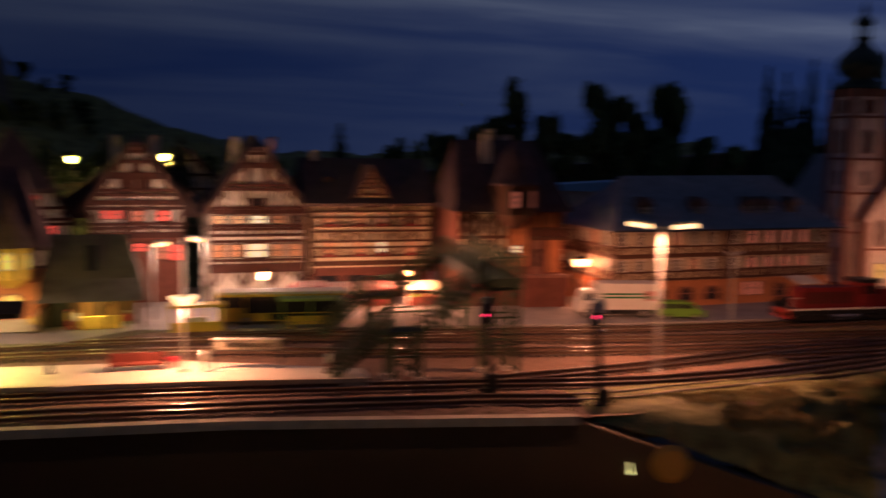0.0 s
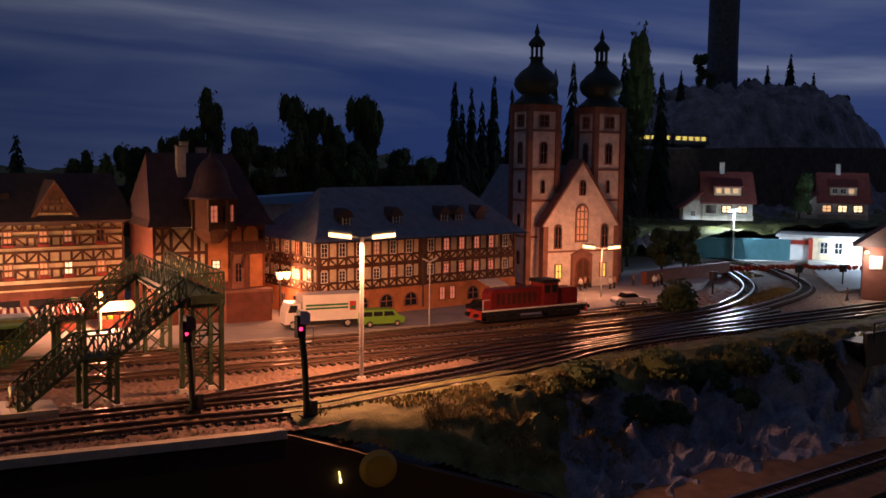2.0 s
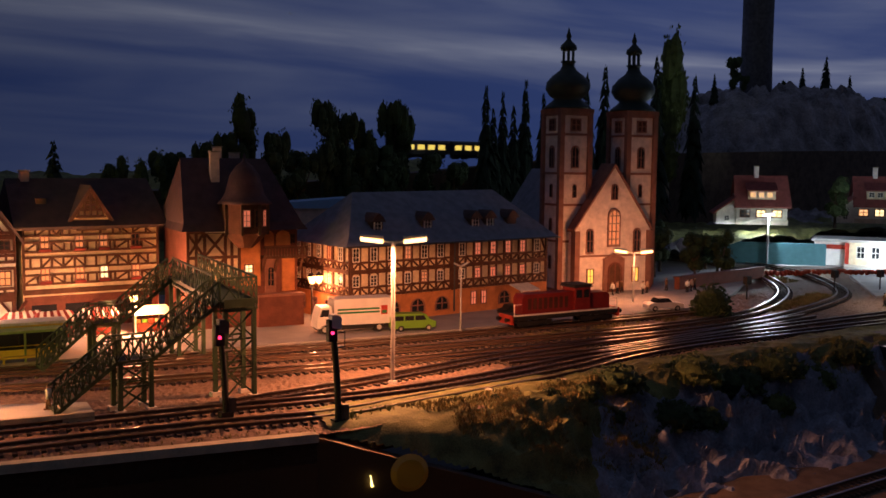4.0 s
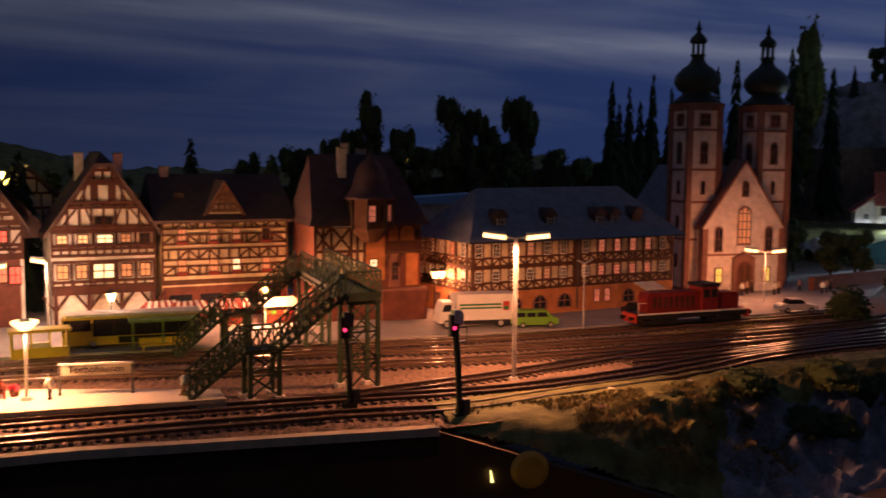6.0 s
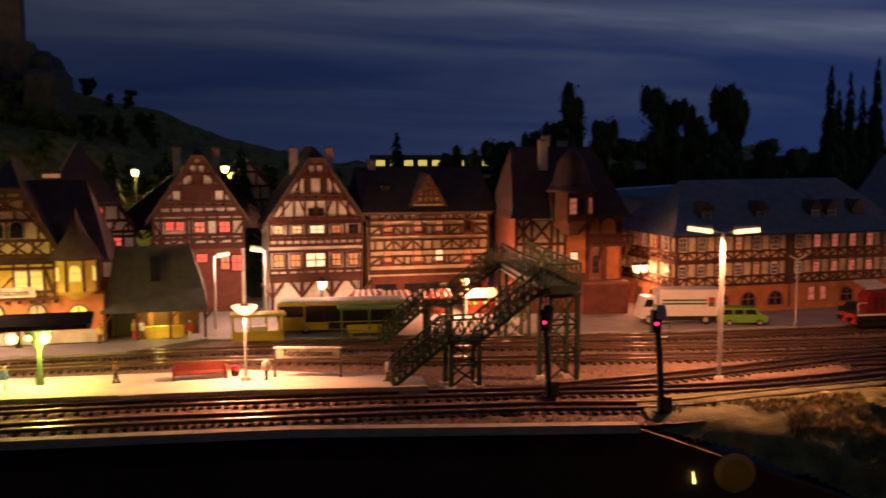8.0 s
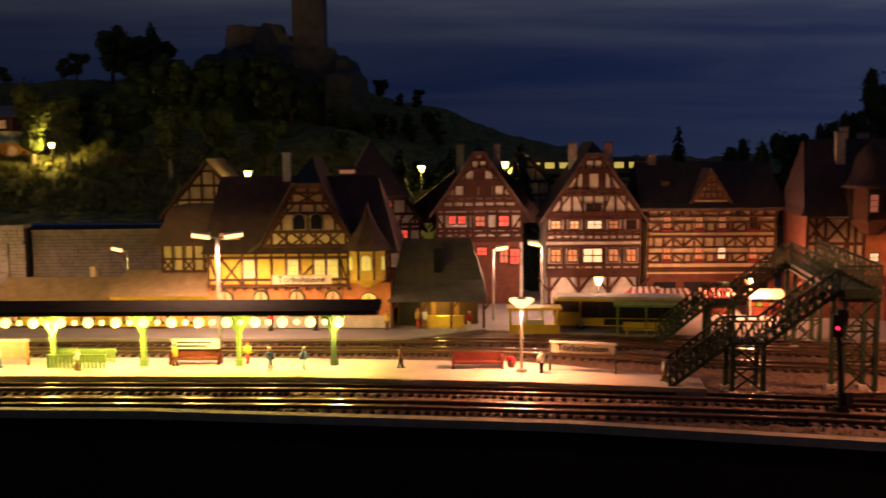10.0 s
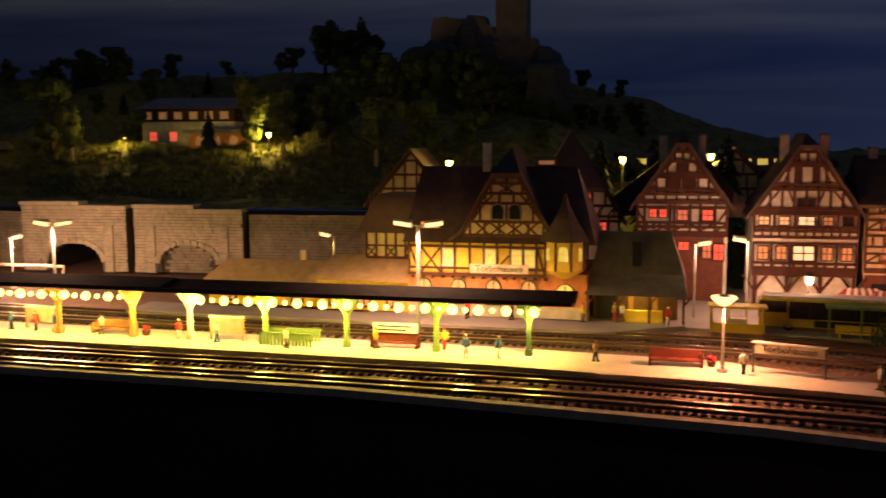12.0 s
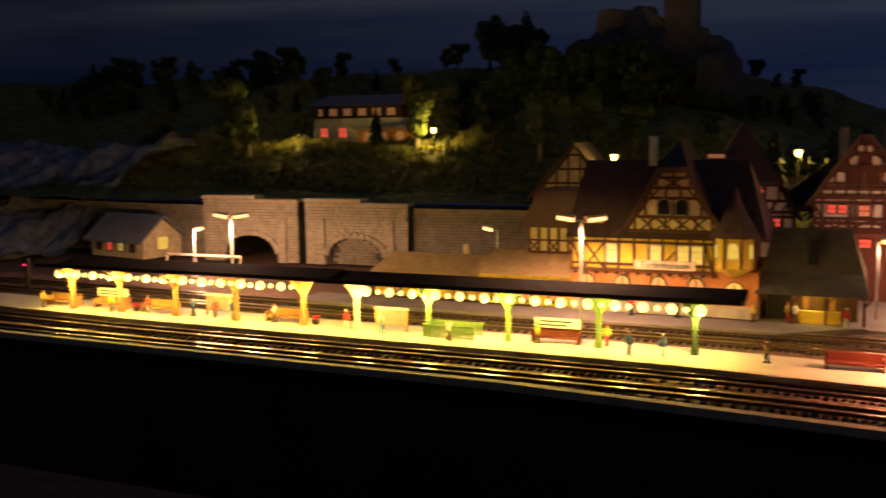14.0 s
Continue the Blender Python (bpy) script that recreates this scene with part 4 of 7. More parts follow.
for k in range(15):
    piece("baluster", bal, 0.017 + k * 0.0038, 0.0187 + k * 0.0038, -0.0158, -0.0145, 0.087, 0.0965, M["timber"])
piece("balcony_rail", bal, 0.016, 0.072, -0.0165, -0.014, 0.0962, 0.0985, M["timber"])
for k, kx in enumerate((0.018, 0.034, 0.066)):
    beam("bracket", bal, (kx, -0.001, 0.066), (kx, -0.014, 0.084), 0.003, 0.003, M["timber"])
part("plaster_panel", MB().box(0.022, 0.036, -0.0022, 0.001, 0.040, 0.083), M["sandstone"], tall)
part("plaster_panel", MB().box(0.044, 0.060, -0.0022, 0.001, 0.042, 0.083), M["orange"], tall)
window(tall, 0.029, -0.0024, 0.048, 0.009, 0.026, M["glass"], M["sandstone"], arch=True, rows=3)
part("porch_wall", MB().box(0.010, 0.068, -0.014, 0.001, 0, 0.037), M["redbrick"], tall, "brick porch in front of the house")
part("porch_coping", MB().box(0.009, 0.069, -0.0155, 0.001, 0.037, 0.040), M["sandstone"], tall)
for cx, cy, cw, cz in ((-0.029, 0.040, 0.0052, 0.213), (-0.017, 0.070, 0.0046, 0.219), (0.005, 0.070, 0.0055, 0.212)):
    chimney(tall, cx, cy, 0.15, cz, cw)

# long inn with a slate hipped roof
inn = thing("half_timbered_inn", "long half-timbered inn with grey hipped roof and dormers", "house", 0.742, 1.055, 0.003, 3)
L, D = 0.1665, 0.135
part("wall", MB().box(-L, L, 0, D, 0.033, 0.102), M["cream"], inn)
part("plinth", MB().box(-L - 0.0015, L + 0.0015, -0.0015, D, 0, 0.033), M["orange"], inn, "orange plastered ground floor")
part("roof", MB().add([(-L - 0.016, -0.016, 0.0985), (L + 0.012, -0.016, 0.0985), (L + 0.012, D + 0.012, 0.0985), (-L - 0.016, D + 0.012, 0.0985), (-L - 0.004, -0.002, 0.1085), (L + 0.002, -0.002, 0.1085), (L + 0.002, D, 0.1085), (-L - 0.004, D, 0.1085), (-0.122, D / 2, 0.163), (0.120, D / 2, 0.165)],
                      [(0, 1, 5, 4), (1, 2, 6, 5), (2, 3, 7, 6), (3, 0, 4, 7), (4, 5, 9, 8), (5, 6, 9), (6, 7, 8, 9), (7, 4, 8), (0, 3, 2, 1)]), M["slate"], inn)
part("gutter_eave_light", MB().cyl((-L - 0.016, -0.0168, 0.0985), (L + 0.012, -0.0168, 0.0985), 0.0013, n=6), M["darkgrey"], inn)
part("downpipe", MB().cyl((-0.004, -0.003, 0.004), (-0.004, -0.003, 0.099), 0.0012, n=6), M["darkgrey"], inn)


def inn_front(th, x0, x1, n, y, braces_low, lit):
    """Two floors of framing: window bays with braced panels under each sill."""
    for fl, (z0, z1) in enumerate(((0.034, 0.0655), (0.0655, 0.1005))):
        zs = z0 + 0.0115
        rails(th, y, TB, x0, x1, (z0 + 0.0012, zs, z1 - 0.0012), 0.0028)
        st_ = (x1 - x0) / n
        for i in range(n):
            a = x0 + i * st_
            posts_at(th, y, TB, (a + 0.001, a + st_ * 0.52), z0, z1, 0.0026)
            window(th, a + st_ * 0.26, y - 0.0004, zs + 0.001, st_ * 0.40, z1 - zs - 0.0055, M[lit(i, fl)], M["white" if lit(i, fl) == "glass" else "sandstone"], rows=3)
            k = braces_low[(i + fl) % len(braces_low)]
            if k == "x":
                crosses(th, y, TB, ((a + 0.001, a + st_ * 0.52),), z0 + 0.001, zs, 0.002)
                slants(th, y, TB, [(a + st_ * 0.54, z0 + 0.001, a + st_, zs)], 0.002)
            else:
                slants(th, y, TB, [(a + 0.001, z0 + 0.001, a + st_ * 0.5, zs), (a + st_ * 0.54, zs, a + st_, z0 + 0.001)], 0.002)
        posts_at(th, y, TB, (x1 - 0.001,), z0, z1, 0.003)


inn_front(inn, -L, -0.008, 6, -0.001, "/", lambda i, f: "lit_dim" if (i, f) in ((4, 0), (3, 1)) else "glass")
inn_front(inn, 0.002, L, 6, -0.001, "x/", lambda i, f: "lit_rose" if i in (1, 2, 3, 4) else "glass")
slants(inn, -0.001, TB, [(0.004, 0.078, 0.014, 0.099), (0.155, 0.099, 0.165, 0.078), (-0.165, 0.078, -0.155, 0.099), (0.004, 0.046, 0.014, 0.064)], 0.0024)
posts_at(inn, -0.0016, TB, (-L + 0.001, -0.0065, 0.0005, L - 0.001), 0.033, 0.101, 0.0036)
for i, (wx, ww, pane) in enumerate(((-0.140, 0.018, "glass"), (-0.103, 0.022, "glass"), (-0.064, 0.024, "glass"), (-0.024, 0.024, "glass"), (0.030, 0.010, "lit_rose"), (0.048, 0.010, "lit_rose"), (0.086, 0.022, "glass"), (0.120, 0.010, "lit_dim"), (0.136, 0.010, "lit_dim"))):
    window(inn, wx, -0.0016, 0.007 if ww > 0.012 else 0.010, ww, 0.019, M[pane], M["sandstone"], arch=ww > 0.012)
side = thing("side_front", "", "", 0, 0, 0)
side.parent = inn
side.matrix_basis = pose(-L, D / 2, 0, 0, 0, -90)
inn_front(side, -D / 2, D / 2, 5, -0.001, "/", lambda i, f: "lit_dim" if i == 3 else "glass")
for i in range(4):
    window(side, -0.048 + i * 0.032, -0.0016, 0.008, 0.012, 0.018, M["glass"], M["sandstone"])
for dx, shut in ((-0.120, 0), (-0.041, 0), (0.041, 0), (0.067, 0), (0.108, 1)):
    dm = part("dormer", MB().box(dx - 0.0085, dx + 0.0085, 0.010, 0.05, 0.112, 0.129), M["roof"], inn)
    part("dormer_roof", MB().upright([(dx - 0.011, 0.127), (dx + 0.011, 0.127), (dx + 0.006, 0.134), (dx, 0.1385), (dx - 0.006, 0.134)], 0.006, 0.056), M["roof"], dm)
    if not shut:
        window(dm, dx, 0.0095, 0.1145, 0.0115, 0.0145, M["glass"], M["white"], rows=3)
aw = thing("awning", "small pale cloth awning over the inn doorway", "awning", 0.854, 1.045, 0.003, 3)
part("cloth", MB().add([(-0.018, -0.014, 0.026), (0.018, -0.014, 0.026), (0.018, 0.012, 0.033), (-0.018, 0.012, 0.033), (-0.018, -0.014, 0.0272), (0.018, -0.014, 0.0272), (0.018, 0.012, 0.0342), (-0.018, 0.012, 0.0342)], [(0, 3, 2, 1), (4, 5, 6, 7), (0, 1, 5, 4), (1, 2, 6, 5), (2, 3, 7, 6), (3, 0, 4, 7)]), M["awnwhite"], aw)
for px in (-0.017, 0.017):
    part("pole", MB().cyl((px, -0.013, 0), (px, -0.013, 0.026), 0.0007, n=6), M["white"], aw)

# ---- twin-towered church ----
ch = thing("church", "pale rose church with two onion-domed towers", "church", 1.095, 1.122, 0.003, -10)
part("nave", MB().upright([(-0.066, 0), (0.066, 0), (0.066, 0.092), (0, 0.188), (-0.066, 0.092)], 0.03, 0.26), M["churchwall"], ch)
fr = part("front_gable", MB().upright([(-0.072, 0), (0.072, 0), (0.072, 0.099), (0, 0.200), (-0.072, 0.099)], -0.006, 0.03), M["churchwall"], ch)
for s in (-1, 1):
    part("gable_coping", MB().upright([(0, 0.2005), (s * 0.075, 0.0965), (s * 0.075, 0.1005), (0, 0.2055)], -0.008, 0.032), M["sandstone"], fr)
    part("quoin", MB().box(s * 0.0685 - 0.0045, s * 0.0685 + 0.0045, -0.0085, 0.004, 0, 0.098), M["sandstone"], fr)
    part("nave_roof", MB().upright([(0, 0.189), (s * 0.074, 0.081), (s * 0.074, 0.086), (0, 0.195)], 0.034, 0.262), M["slate"], ch)
part("string_course", MB().box(-0.064, 0.064, -0.0082, -0.004, 0.0565, 0.0595), M["sandstone"], fr)
for wx, wz, ww, wh, pane in ((0, 0.072, 0.024, 0.062, "lit_dim"), (-0.045, 0.062, 0.014, 0.040, "glass"), (0.045, 0.062, 0.014, 0.040, "glass"), (0, 0.147, 0.012, 0.026, "glass")):
    window(fr, wx, -0.007, wz, ww, wh, M[pane], M["sandstone"], arch=True, rows=5 if wh > 0.05 else 2, bars=2 if wh > 0.05 else 1)
prt = part("portal", MB().box(-0.019, 0.019, -0.012, -0.005, 0, 0.052).upright([(-0.021, 0.052), (0.021, 0.052), (0, 0.062)], -0.013, -0.005), M["sandstone"], fr, "red sandstone portal")
window(prt, 0, -0.0125, 0.0, 0.026, 0.048, M["timber"], M["redbrick"], arch=True, rows=1)
for s in (-1, 1):
    window(fr, s * 0.043, -0.007, 0.014, 0.013, 0.024, M["lit_yellow"], M["sandstone"])
    tx = s * 0.063
    tw = part("tower", MB().box(tx - 0.026, tx + 0.026, 0.014, 0.066, 0, 0.287), M["churchwall"], ch)
    for z in (0.001, 0.079, 0.137, 0.187, 0.2485):
        part("cornice", MB().box(tx - 0.0285, tx + 0.0285, 0.0115, 0.0685, z, z + 0.0036), M["sandstone"], tw)
    part("cornice", MB().box(tx - 0.031, tx + 0.031, 0.009, 0.071, 0.284, 0.291).box(tx - 0.029, tx + 0.029, 0.011, 0.069, 0.280, 0.284), M["sandstone"], tw)
    for cx in (-0.026, 0.026):
        for cy in (0.014, 0.066):
            part("quoin", MB().box(tx + cx - 0.0042, tx + cx + 0.0042, cy - 0.0042, cy + 0.0042, 0.005, 0.286), M["sandstone"], tw)
    sd = thing("tower_side", "", "")
    sd.parent, sd.matrix_basis = tw, pose(tx - 0.026, 0.040, 0, 0, 0, -90)
    for where, wx, wy in ((tw, tx, 0.0132), (sd, 0.0, -0.0008)):
        window(where, wx, wy, 0.197, 0.014, 0.036, M["glass"], M["sandstone"], arch=True)
        window(where, wx, wy, 0.2555, 0.019, 0.020, M["redtimber"], M["sandstone"])
        window(where, wx, wy, 0.150, 0.007, 0.022, M["glass"], M["sandstone"], arch=True, bars=0)
        window(where, wx, wy, 0.095, 0.007, 0.022, M["glass"], M["sandstone"], arch=True, bars=0)
        window(where, wx, wy, 0.035, 0.007, 0.022, M["glass"], M["sandstone"], arch=True, bars=0)
    dome = part("onion_dome", MB().lathe([(0.039, 0.291), (0.036, 0.295), (0.027, 0.302), (0.022, 0.307), (0.030, 0.313), (0.036, 0.323), (0.0345, 0.333), (0.025, 0.344), (0.014, 0.352), (0.010, 0.359), (0.010, 0.364), (0.012, 0.365), (0.012, 0.367), (0.0085, 0.3675)], tx, 0.040, 18), M["copper"], tw, "dark copper onion dome with lantern", True)
    for k in range(6):
        a = k * math.pi / 3
        part("lantern_post", MB().box(tx + 0.0085 * math.cos(a) - 0.0015, tx + 0.0085 * math.cos(a) + 0.0015, 0.040 + 0.0085 * math.sin(a) - 0.0015, 0.040 + 0.0085 * math.sin(a) + 0.0015, 0.366, 0.385), M["copper"], dome)
    part("lantern_cap", MB().lathe([(0.0115, 0.384), (0.0135, 0.387), (0.012, 0.392), (0.006, 0.398), (0.003, 0.402), (0.0045, 0.406), (0.003, 0.410), (0.0005, 0.420)], tx, 0.040, 12), M["copper"], dome, smooth=True)
solid("churchyard_wall", MB().box(-0.01, 0.26, 0, 0.010, 0, 0.018).box(-0.012, 0.262, -0.001, 0.011, 0.018, 0.021), M["redbrick"], "low red brick churchyard wall", "wall", x=1.215, y=1.075, z=0.003, rz=8)

# ---- station ----
st = thing("station_building", "yellow half-timbered station with red brick base and corner turret", "station", -0.187, 1.05, 0.005)
part("plinth", MB().box(-0.100, 0.102, 0, 0.11, 0, 0.050), M["orange"], st, "orange brick ground floor")
part("plinth_base", MB().box(-0.101, 0.103, -0.0015, 0.11, 0, 0.013), M["stone2"], st)
part("wall", MB().box(-0.100, 0.080, -0.002, 0.11, 0.050, 0.090), M["yellow"], st)
part("gable_wall", MB().upright([(-0.044, 0.088), (0.068, 0.088), (0.062, 0.094), (0.0265, 0.158), (-0.0005, 0.158), (-0.036, 0.094)], -0.004, 0.10), M["cream"], st)
part("roof", MB().add([(-0.104, -0.012, 0.084), (0.112, -0.012, 0.084), (0.112, 0.122, 0.084), (-0.104, 0.122, 0.084), (-0.097, 0.055, 0.167), (0.085, 0.055, 0.167)], [(0, 1, 5, 4), (1, 2, 5), (2, 3, 4, 5), (3, 0, 4), (0, 3, 2, 1)]), M["roofred"], st)
for s, m in ((-1, "roofred"), (1, "roof")):
    low = [(0.013, 0.036, 0.184), (0.013 + s * 0.0145, -0.012, 0.159), (0.013 + s * 0.051, -0.012, 0.094), (0.013 + s * 0.066, -0.012, 0.083), (0.013 + s * 0.066, 0.10, 0.083), (0.013 + s * 0.051, 0.10, 0.094), (0.013, 0.10, 0.184)]
    up = [(a, b, c + 0.0045) for a, b, c in low]
    part("gable_roof", MB().add(low + up, [(0, 1, 2, 5, 6), (2, 3, 4, 5), (7, 13, 12, 9, 8), (9, 12, 11, 10)] + [(i, (i + 1) % 7, (i + 1) % 7 + 7, i + 7) for i in range(7)]), M[m], st)
part("half_hip", MB().add([(-0.0035, -0.014, 0.158), (0.0295, -0.014, 0.158), (0.013, 0.037, 0.186), (-0.0035, -0.014, 0.1615), (0.0295, -0.014, 0.1615), (0.013, 0.037, 0.190)], [(0, 2, 1), (3, 4, 5), (0, 1, 4, 3), (1, 2, 5, 4), (2, 0, 3, 5)]), M["roof"], st)
rails(st, -0.003, TB, -0.100, 0.057, (0.0875, 0.079, 0.0545, 0.0475), 0.0026)
posts_at(st, -0.003, TB, (-0.099, -0.0865, -0.061, -0.046, -0.029, -0.0125, 0.002, 0.0175, 0.0315, 0.046, 0.056), 0.0465, 0.088, 0.0026)
crosses(st, -0.003, TB, ((-0.085, -0.062),), 0.049, 0.078)
slants(st, -0.003, TB, [(0.003, 0.056, 0.016, 0.070), (0.047, 0.079, 0.055, 0.049), (-0.098, 0.078, -0.088, 0.049)])
for i in range(14):
    piece("beam_end", st, -0.096 + i * 0.0116, -0.0925 + i * 0.0116, -0.006, -0.001, 0.0428, 0.0455, TB)
half = lambda z: 0.013 + 0.0355 * (0.158 - z) / 0.064
gable_rows(st, half, -0.005, TB, [0.0915, 0.1075, 0.128, 0.139, 0.150, 0.157], 0.0155, 0.0028, 0.013, 0.158)
crosses(st, -0.005, TB, ((-0.022, -0.006), (-0.006, 0.013), (0.013, 0.032), (0.032, 0.048)), 0.0925, 0.107)
crosses(st, -0.005, TB, ((0.005, 0.021),), 0.140, 0.149)
slants(st, -0.005, TB, [(-0.026, 0.108, -0.012, 0.127), (0.052, 0.108, 0.038, 0.127), (-0.010, 0.129, -0.002, 0.138), (0.036, 0.129, 0.028, 0.138)])
for wx in (-0.0535, -0.005, 0.0245, 0.039):
    window(st, wx, -0.0034, 0.0565, 0.0125, 0.0205, M["lit_yellow"], M["white"], bars=2, rows=3)
for wx in (0.0035, 0.0225):
    window(st, wx, -0.0062, 0.1095, 0.0155, 0.0185, M["glass"], M["stone"], arch=True, bars=0, rows=1)
for i in range(4):
    window(st, -0.082 + i * 0.040, -0.001, 0.013, 0.018, 0.030, M["lit_dim"], M["green"], arch=True)
window(st, 0.078, -0.001, 0.018, 0.022, 0.022, M["lit_yellow"], M["sandstone"], arch=True)
tr_ = part("turret", MB().lathe([(0.006, 0.046), (0.022, 0.056), (0.022, 0.092)], 0.078, -0.002, 8, 0, math.pi / 8), M["yellow"], st, "octagonal corner turret")
part("turret_roof", MB().lathe([(0.029, 0.088), (0.024, 0.096), (0.012, 0.112), (0.005, 0.126), (0.0005, 0.140)], 0.078, -0.002, 8, 0, math.pi / 8), M["roof"], tr_)
for a in range(8):
    t = math.pi / 8 + a * math.pi / 4
    beam("timber", tr_, (0.078 + 0.0222 * math.cos(t), -0.002 + 0.0222 * math.sin(t), 0.056), (0.078 + 0.0222 * math.cos(t), -0.002 + 0.0222 * math.sin(t), 0.091), 0.0024, 0.0024, M["timber"])
window(tr_, 0.078, -0.0228, 0.066, 0.012, 0.018, M["lit_yellow"], M["white"], arch=True)
window(tr_, 0.0945, -0.0145, 0.066, 0.006, 0.016, M["lit_yellow"], M["white"], arch=True)
window(tr_, 0.0615, -0.0145, 0.066, 0.006, 0.016, M["lit_yellow"], M["white"], arch=True)
part("chimney", MB().box(-0.024, -0.015, 0.05, 0.058, 0.16, 0.192).box(-0.0245, -0.0145, 0.0495, 0.0585, 0.192, 0.194), M["white"], st, "pale chimney")
part("dormer", MB().box(-0.086, -0.064, 0.0, 0.03, 0.096, 0.106), M["lit_dim"], st, "lit shed dormer")
sgn = part("name_board", MB().box(-0.028, 0.038, -0.0072, -0.0055, 0.050, 0.060), M["cream"], st, "white station name board")


def letters(text, size, x, y, z, m, parent=None, depth=0.0003):
    cu = bpy.data.curves.new("lettering", "FONT")
    cu.body, cu.size, cu.align_x, cu.align_y, cu.extrude = text, size, "CENTER", "CENTER", depth
    cu.materials.append(m)
    ob = new("lettering", cu)
    ob.parent = parent
    ob.matrix_basis = pose(x, y, z, 90, 0, 0)
    return ob


letters("Torbohausen", 0.0098, 0.005, -0.0076, 0.055, M["letter"], sgn)
shed = thing("station_shed", "open wooden waiting shed with a grey hipped roof", "shed", -0.034, 1.075, 0.004)
part("wall", MB().box(-0.046, 0.046, 0.0, 0.07, 0, 0.045), M["brownc"], shed, "brown boarded wall")
# Flat black panel; the dark of the open doorway is put into its colour.
part("doorway", MB().box(-0.043, -0.018, -0.0012, 0.001, 0, 0.031), M["black"], shed, "flat black panel for the dark of the open doorway")
for k in range(9):
    piece("board", shed, -0.014 + k * 0.0066, -0.0084 + k * 0.0066, -0.0012, 0.0005, 0.0, 0.044, M["benchlight"] if k % 4 == 1 else M["brownc"])
part("roof", MB().add([(-0.054, -0.030, 0.030), (0.056, -0.030, 0.030), (0.052, 0.0, 0.050), (-0.050, 0.0, 0.050), (0.038, 0.035, 0.094), (-0.040, 0.035, 0.094), (0.054, 0.08, 0.045), (-0.054, 0.08, 0.045)], [(0, 1, 2, 3), (3, 2, 4, 5), (2, 6, 4), (7, 3, 5), (5, 4, 6, 7), (0, 3, 7), (1, 6, 2), (0, 7, 6, 1)]), M["shedroof"], shed)
for px in (-0.05, -0.018, 0.016, 0.052):
    piece("post", shed, px - 0.0012, px + 0.0012, -0.027, -0.0246, 0, 0.031, M["timber"])
    beam("brace", shed, (px, -0.0258, 0.02), (px + 0.009, -0.0258, 0.031), 0.0016, 0.0016, M["timber"])
part("counter", MB().box(-0.015, 0.03, -0.022, -0.016, 0, 0.013), M["yellow"], shed)
lamp(-0.030, 1.052, 0.026, 0.010, YELLOW, 0.003)
part("skylight", MB().box(-0.004, 0.006, 0.006, 0.012, 0.058, 0.085), M["glass"], shed)
for sx0, sx1, sy, hh, lab in ((-0.55, -0.405, 1.075, 0.030, "low goods shed with light brown roof"), (-0.405, -0.287, 1.065, 0.040, "station annex with brown roof and yellow wall")):
    an = thing("station_annex", lab, "shed", (sx0 + sx1) / 2, sy, 0.004)
    w = (sx1 - sx0) / 2
    part("wall", MB().box(-w, w, 0, 0.06, 0, hh), M["yellow"], an)
    part("roof", MB().add([(-w - 0.006, -0.016, hh - 0.003), (w, -0.016, hh - 0.003), (w, 0.03, hh + 0.022), (-w + 0.012, 0.03, hh + 0.022), (w, 0.075, hh - 0.003), (-w - 0.006, 0.075, hh - 0.003)], [(0, 1, 2, 3), (3, 2, 4, 5), (0, 3, 5), (1, 4, 2), (0, 5, 4, 1)]), M["roofbrown"], an)
    part("chimney", MB().box(w * 0.5, w * 0.5 + 0.006, 0.03, 0.036, hh + 0.01, hh + 0.034), M["pink"], an)
    for k in range(3):
        window(an, -w * 0.6 + k * w * 0.6, -0.001, 0.004, 0.016, 0.022, M["lit_dim"], M["green"])
wing = thing("station_wing", "low half-timbered wing beside the station", "house", -0.315, 1.09, 0.004)
part("wall", MB().box(-0.035, 0.025, 0, 0.05, 0, 0.095), M["cream"], wing)
part("roof", MB().upright([(-0.045, 0.09), (0.03, 0.09), (0.03, 0.135), (-0.02, 0.135)], -0.01, 0.06), M["roofred"], wing)
storey(wing, -0.035, 0.025, 0.06, 0.094, -0.001, 5, "x ", M["timber"])


# ---- retaining wall with tunnel portals ----
def blockwork(name, parent, x0, x1, z0, z1, y, m, ch=0.0048, bl=0.013, hole=None, seed=1):
    """Courses of separate stone blocks in front of a wall, left out where hole(x, z) is true."""
    rnd = random.Random(seed)
    mb, row, z = MB(), 0, z0
    while z < z1 - 0.001:
        x = x0 - (bl / 2 if row % 2 else 0)
        while x < x1:
            w = bl * rnd.uniform(0.7, 1.3)
            a, b = max(x, x0), min(x + w - 0.0006, x1)
            if b - a > 0.002 and not (hole and (hole((a + b) / 2, z + ch / 2) or hole(a, z + ch / 2) or hole(b, z + ch / 2))):
                mb.box(a, b, y - rnd.uniform(0.0008, 0.0022), y + 0.002, z, min(z + ch - 0.0006, z1))
            x += w
        z += ch
        row += 1
    return tagged(part(name, mb, m, parent), kind="stuff")


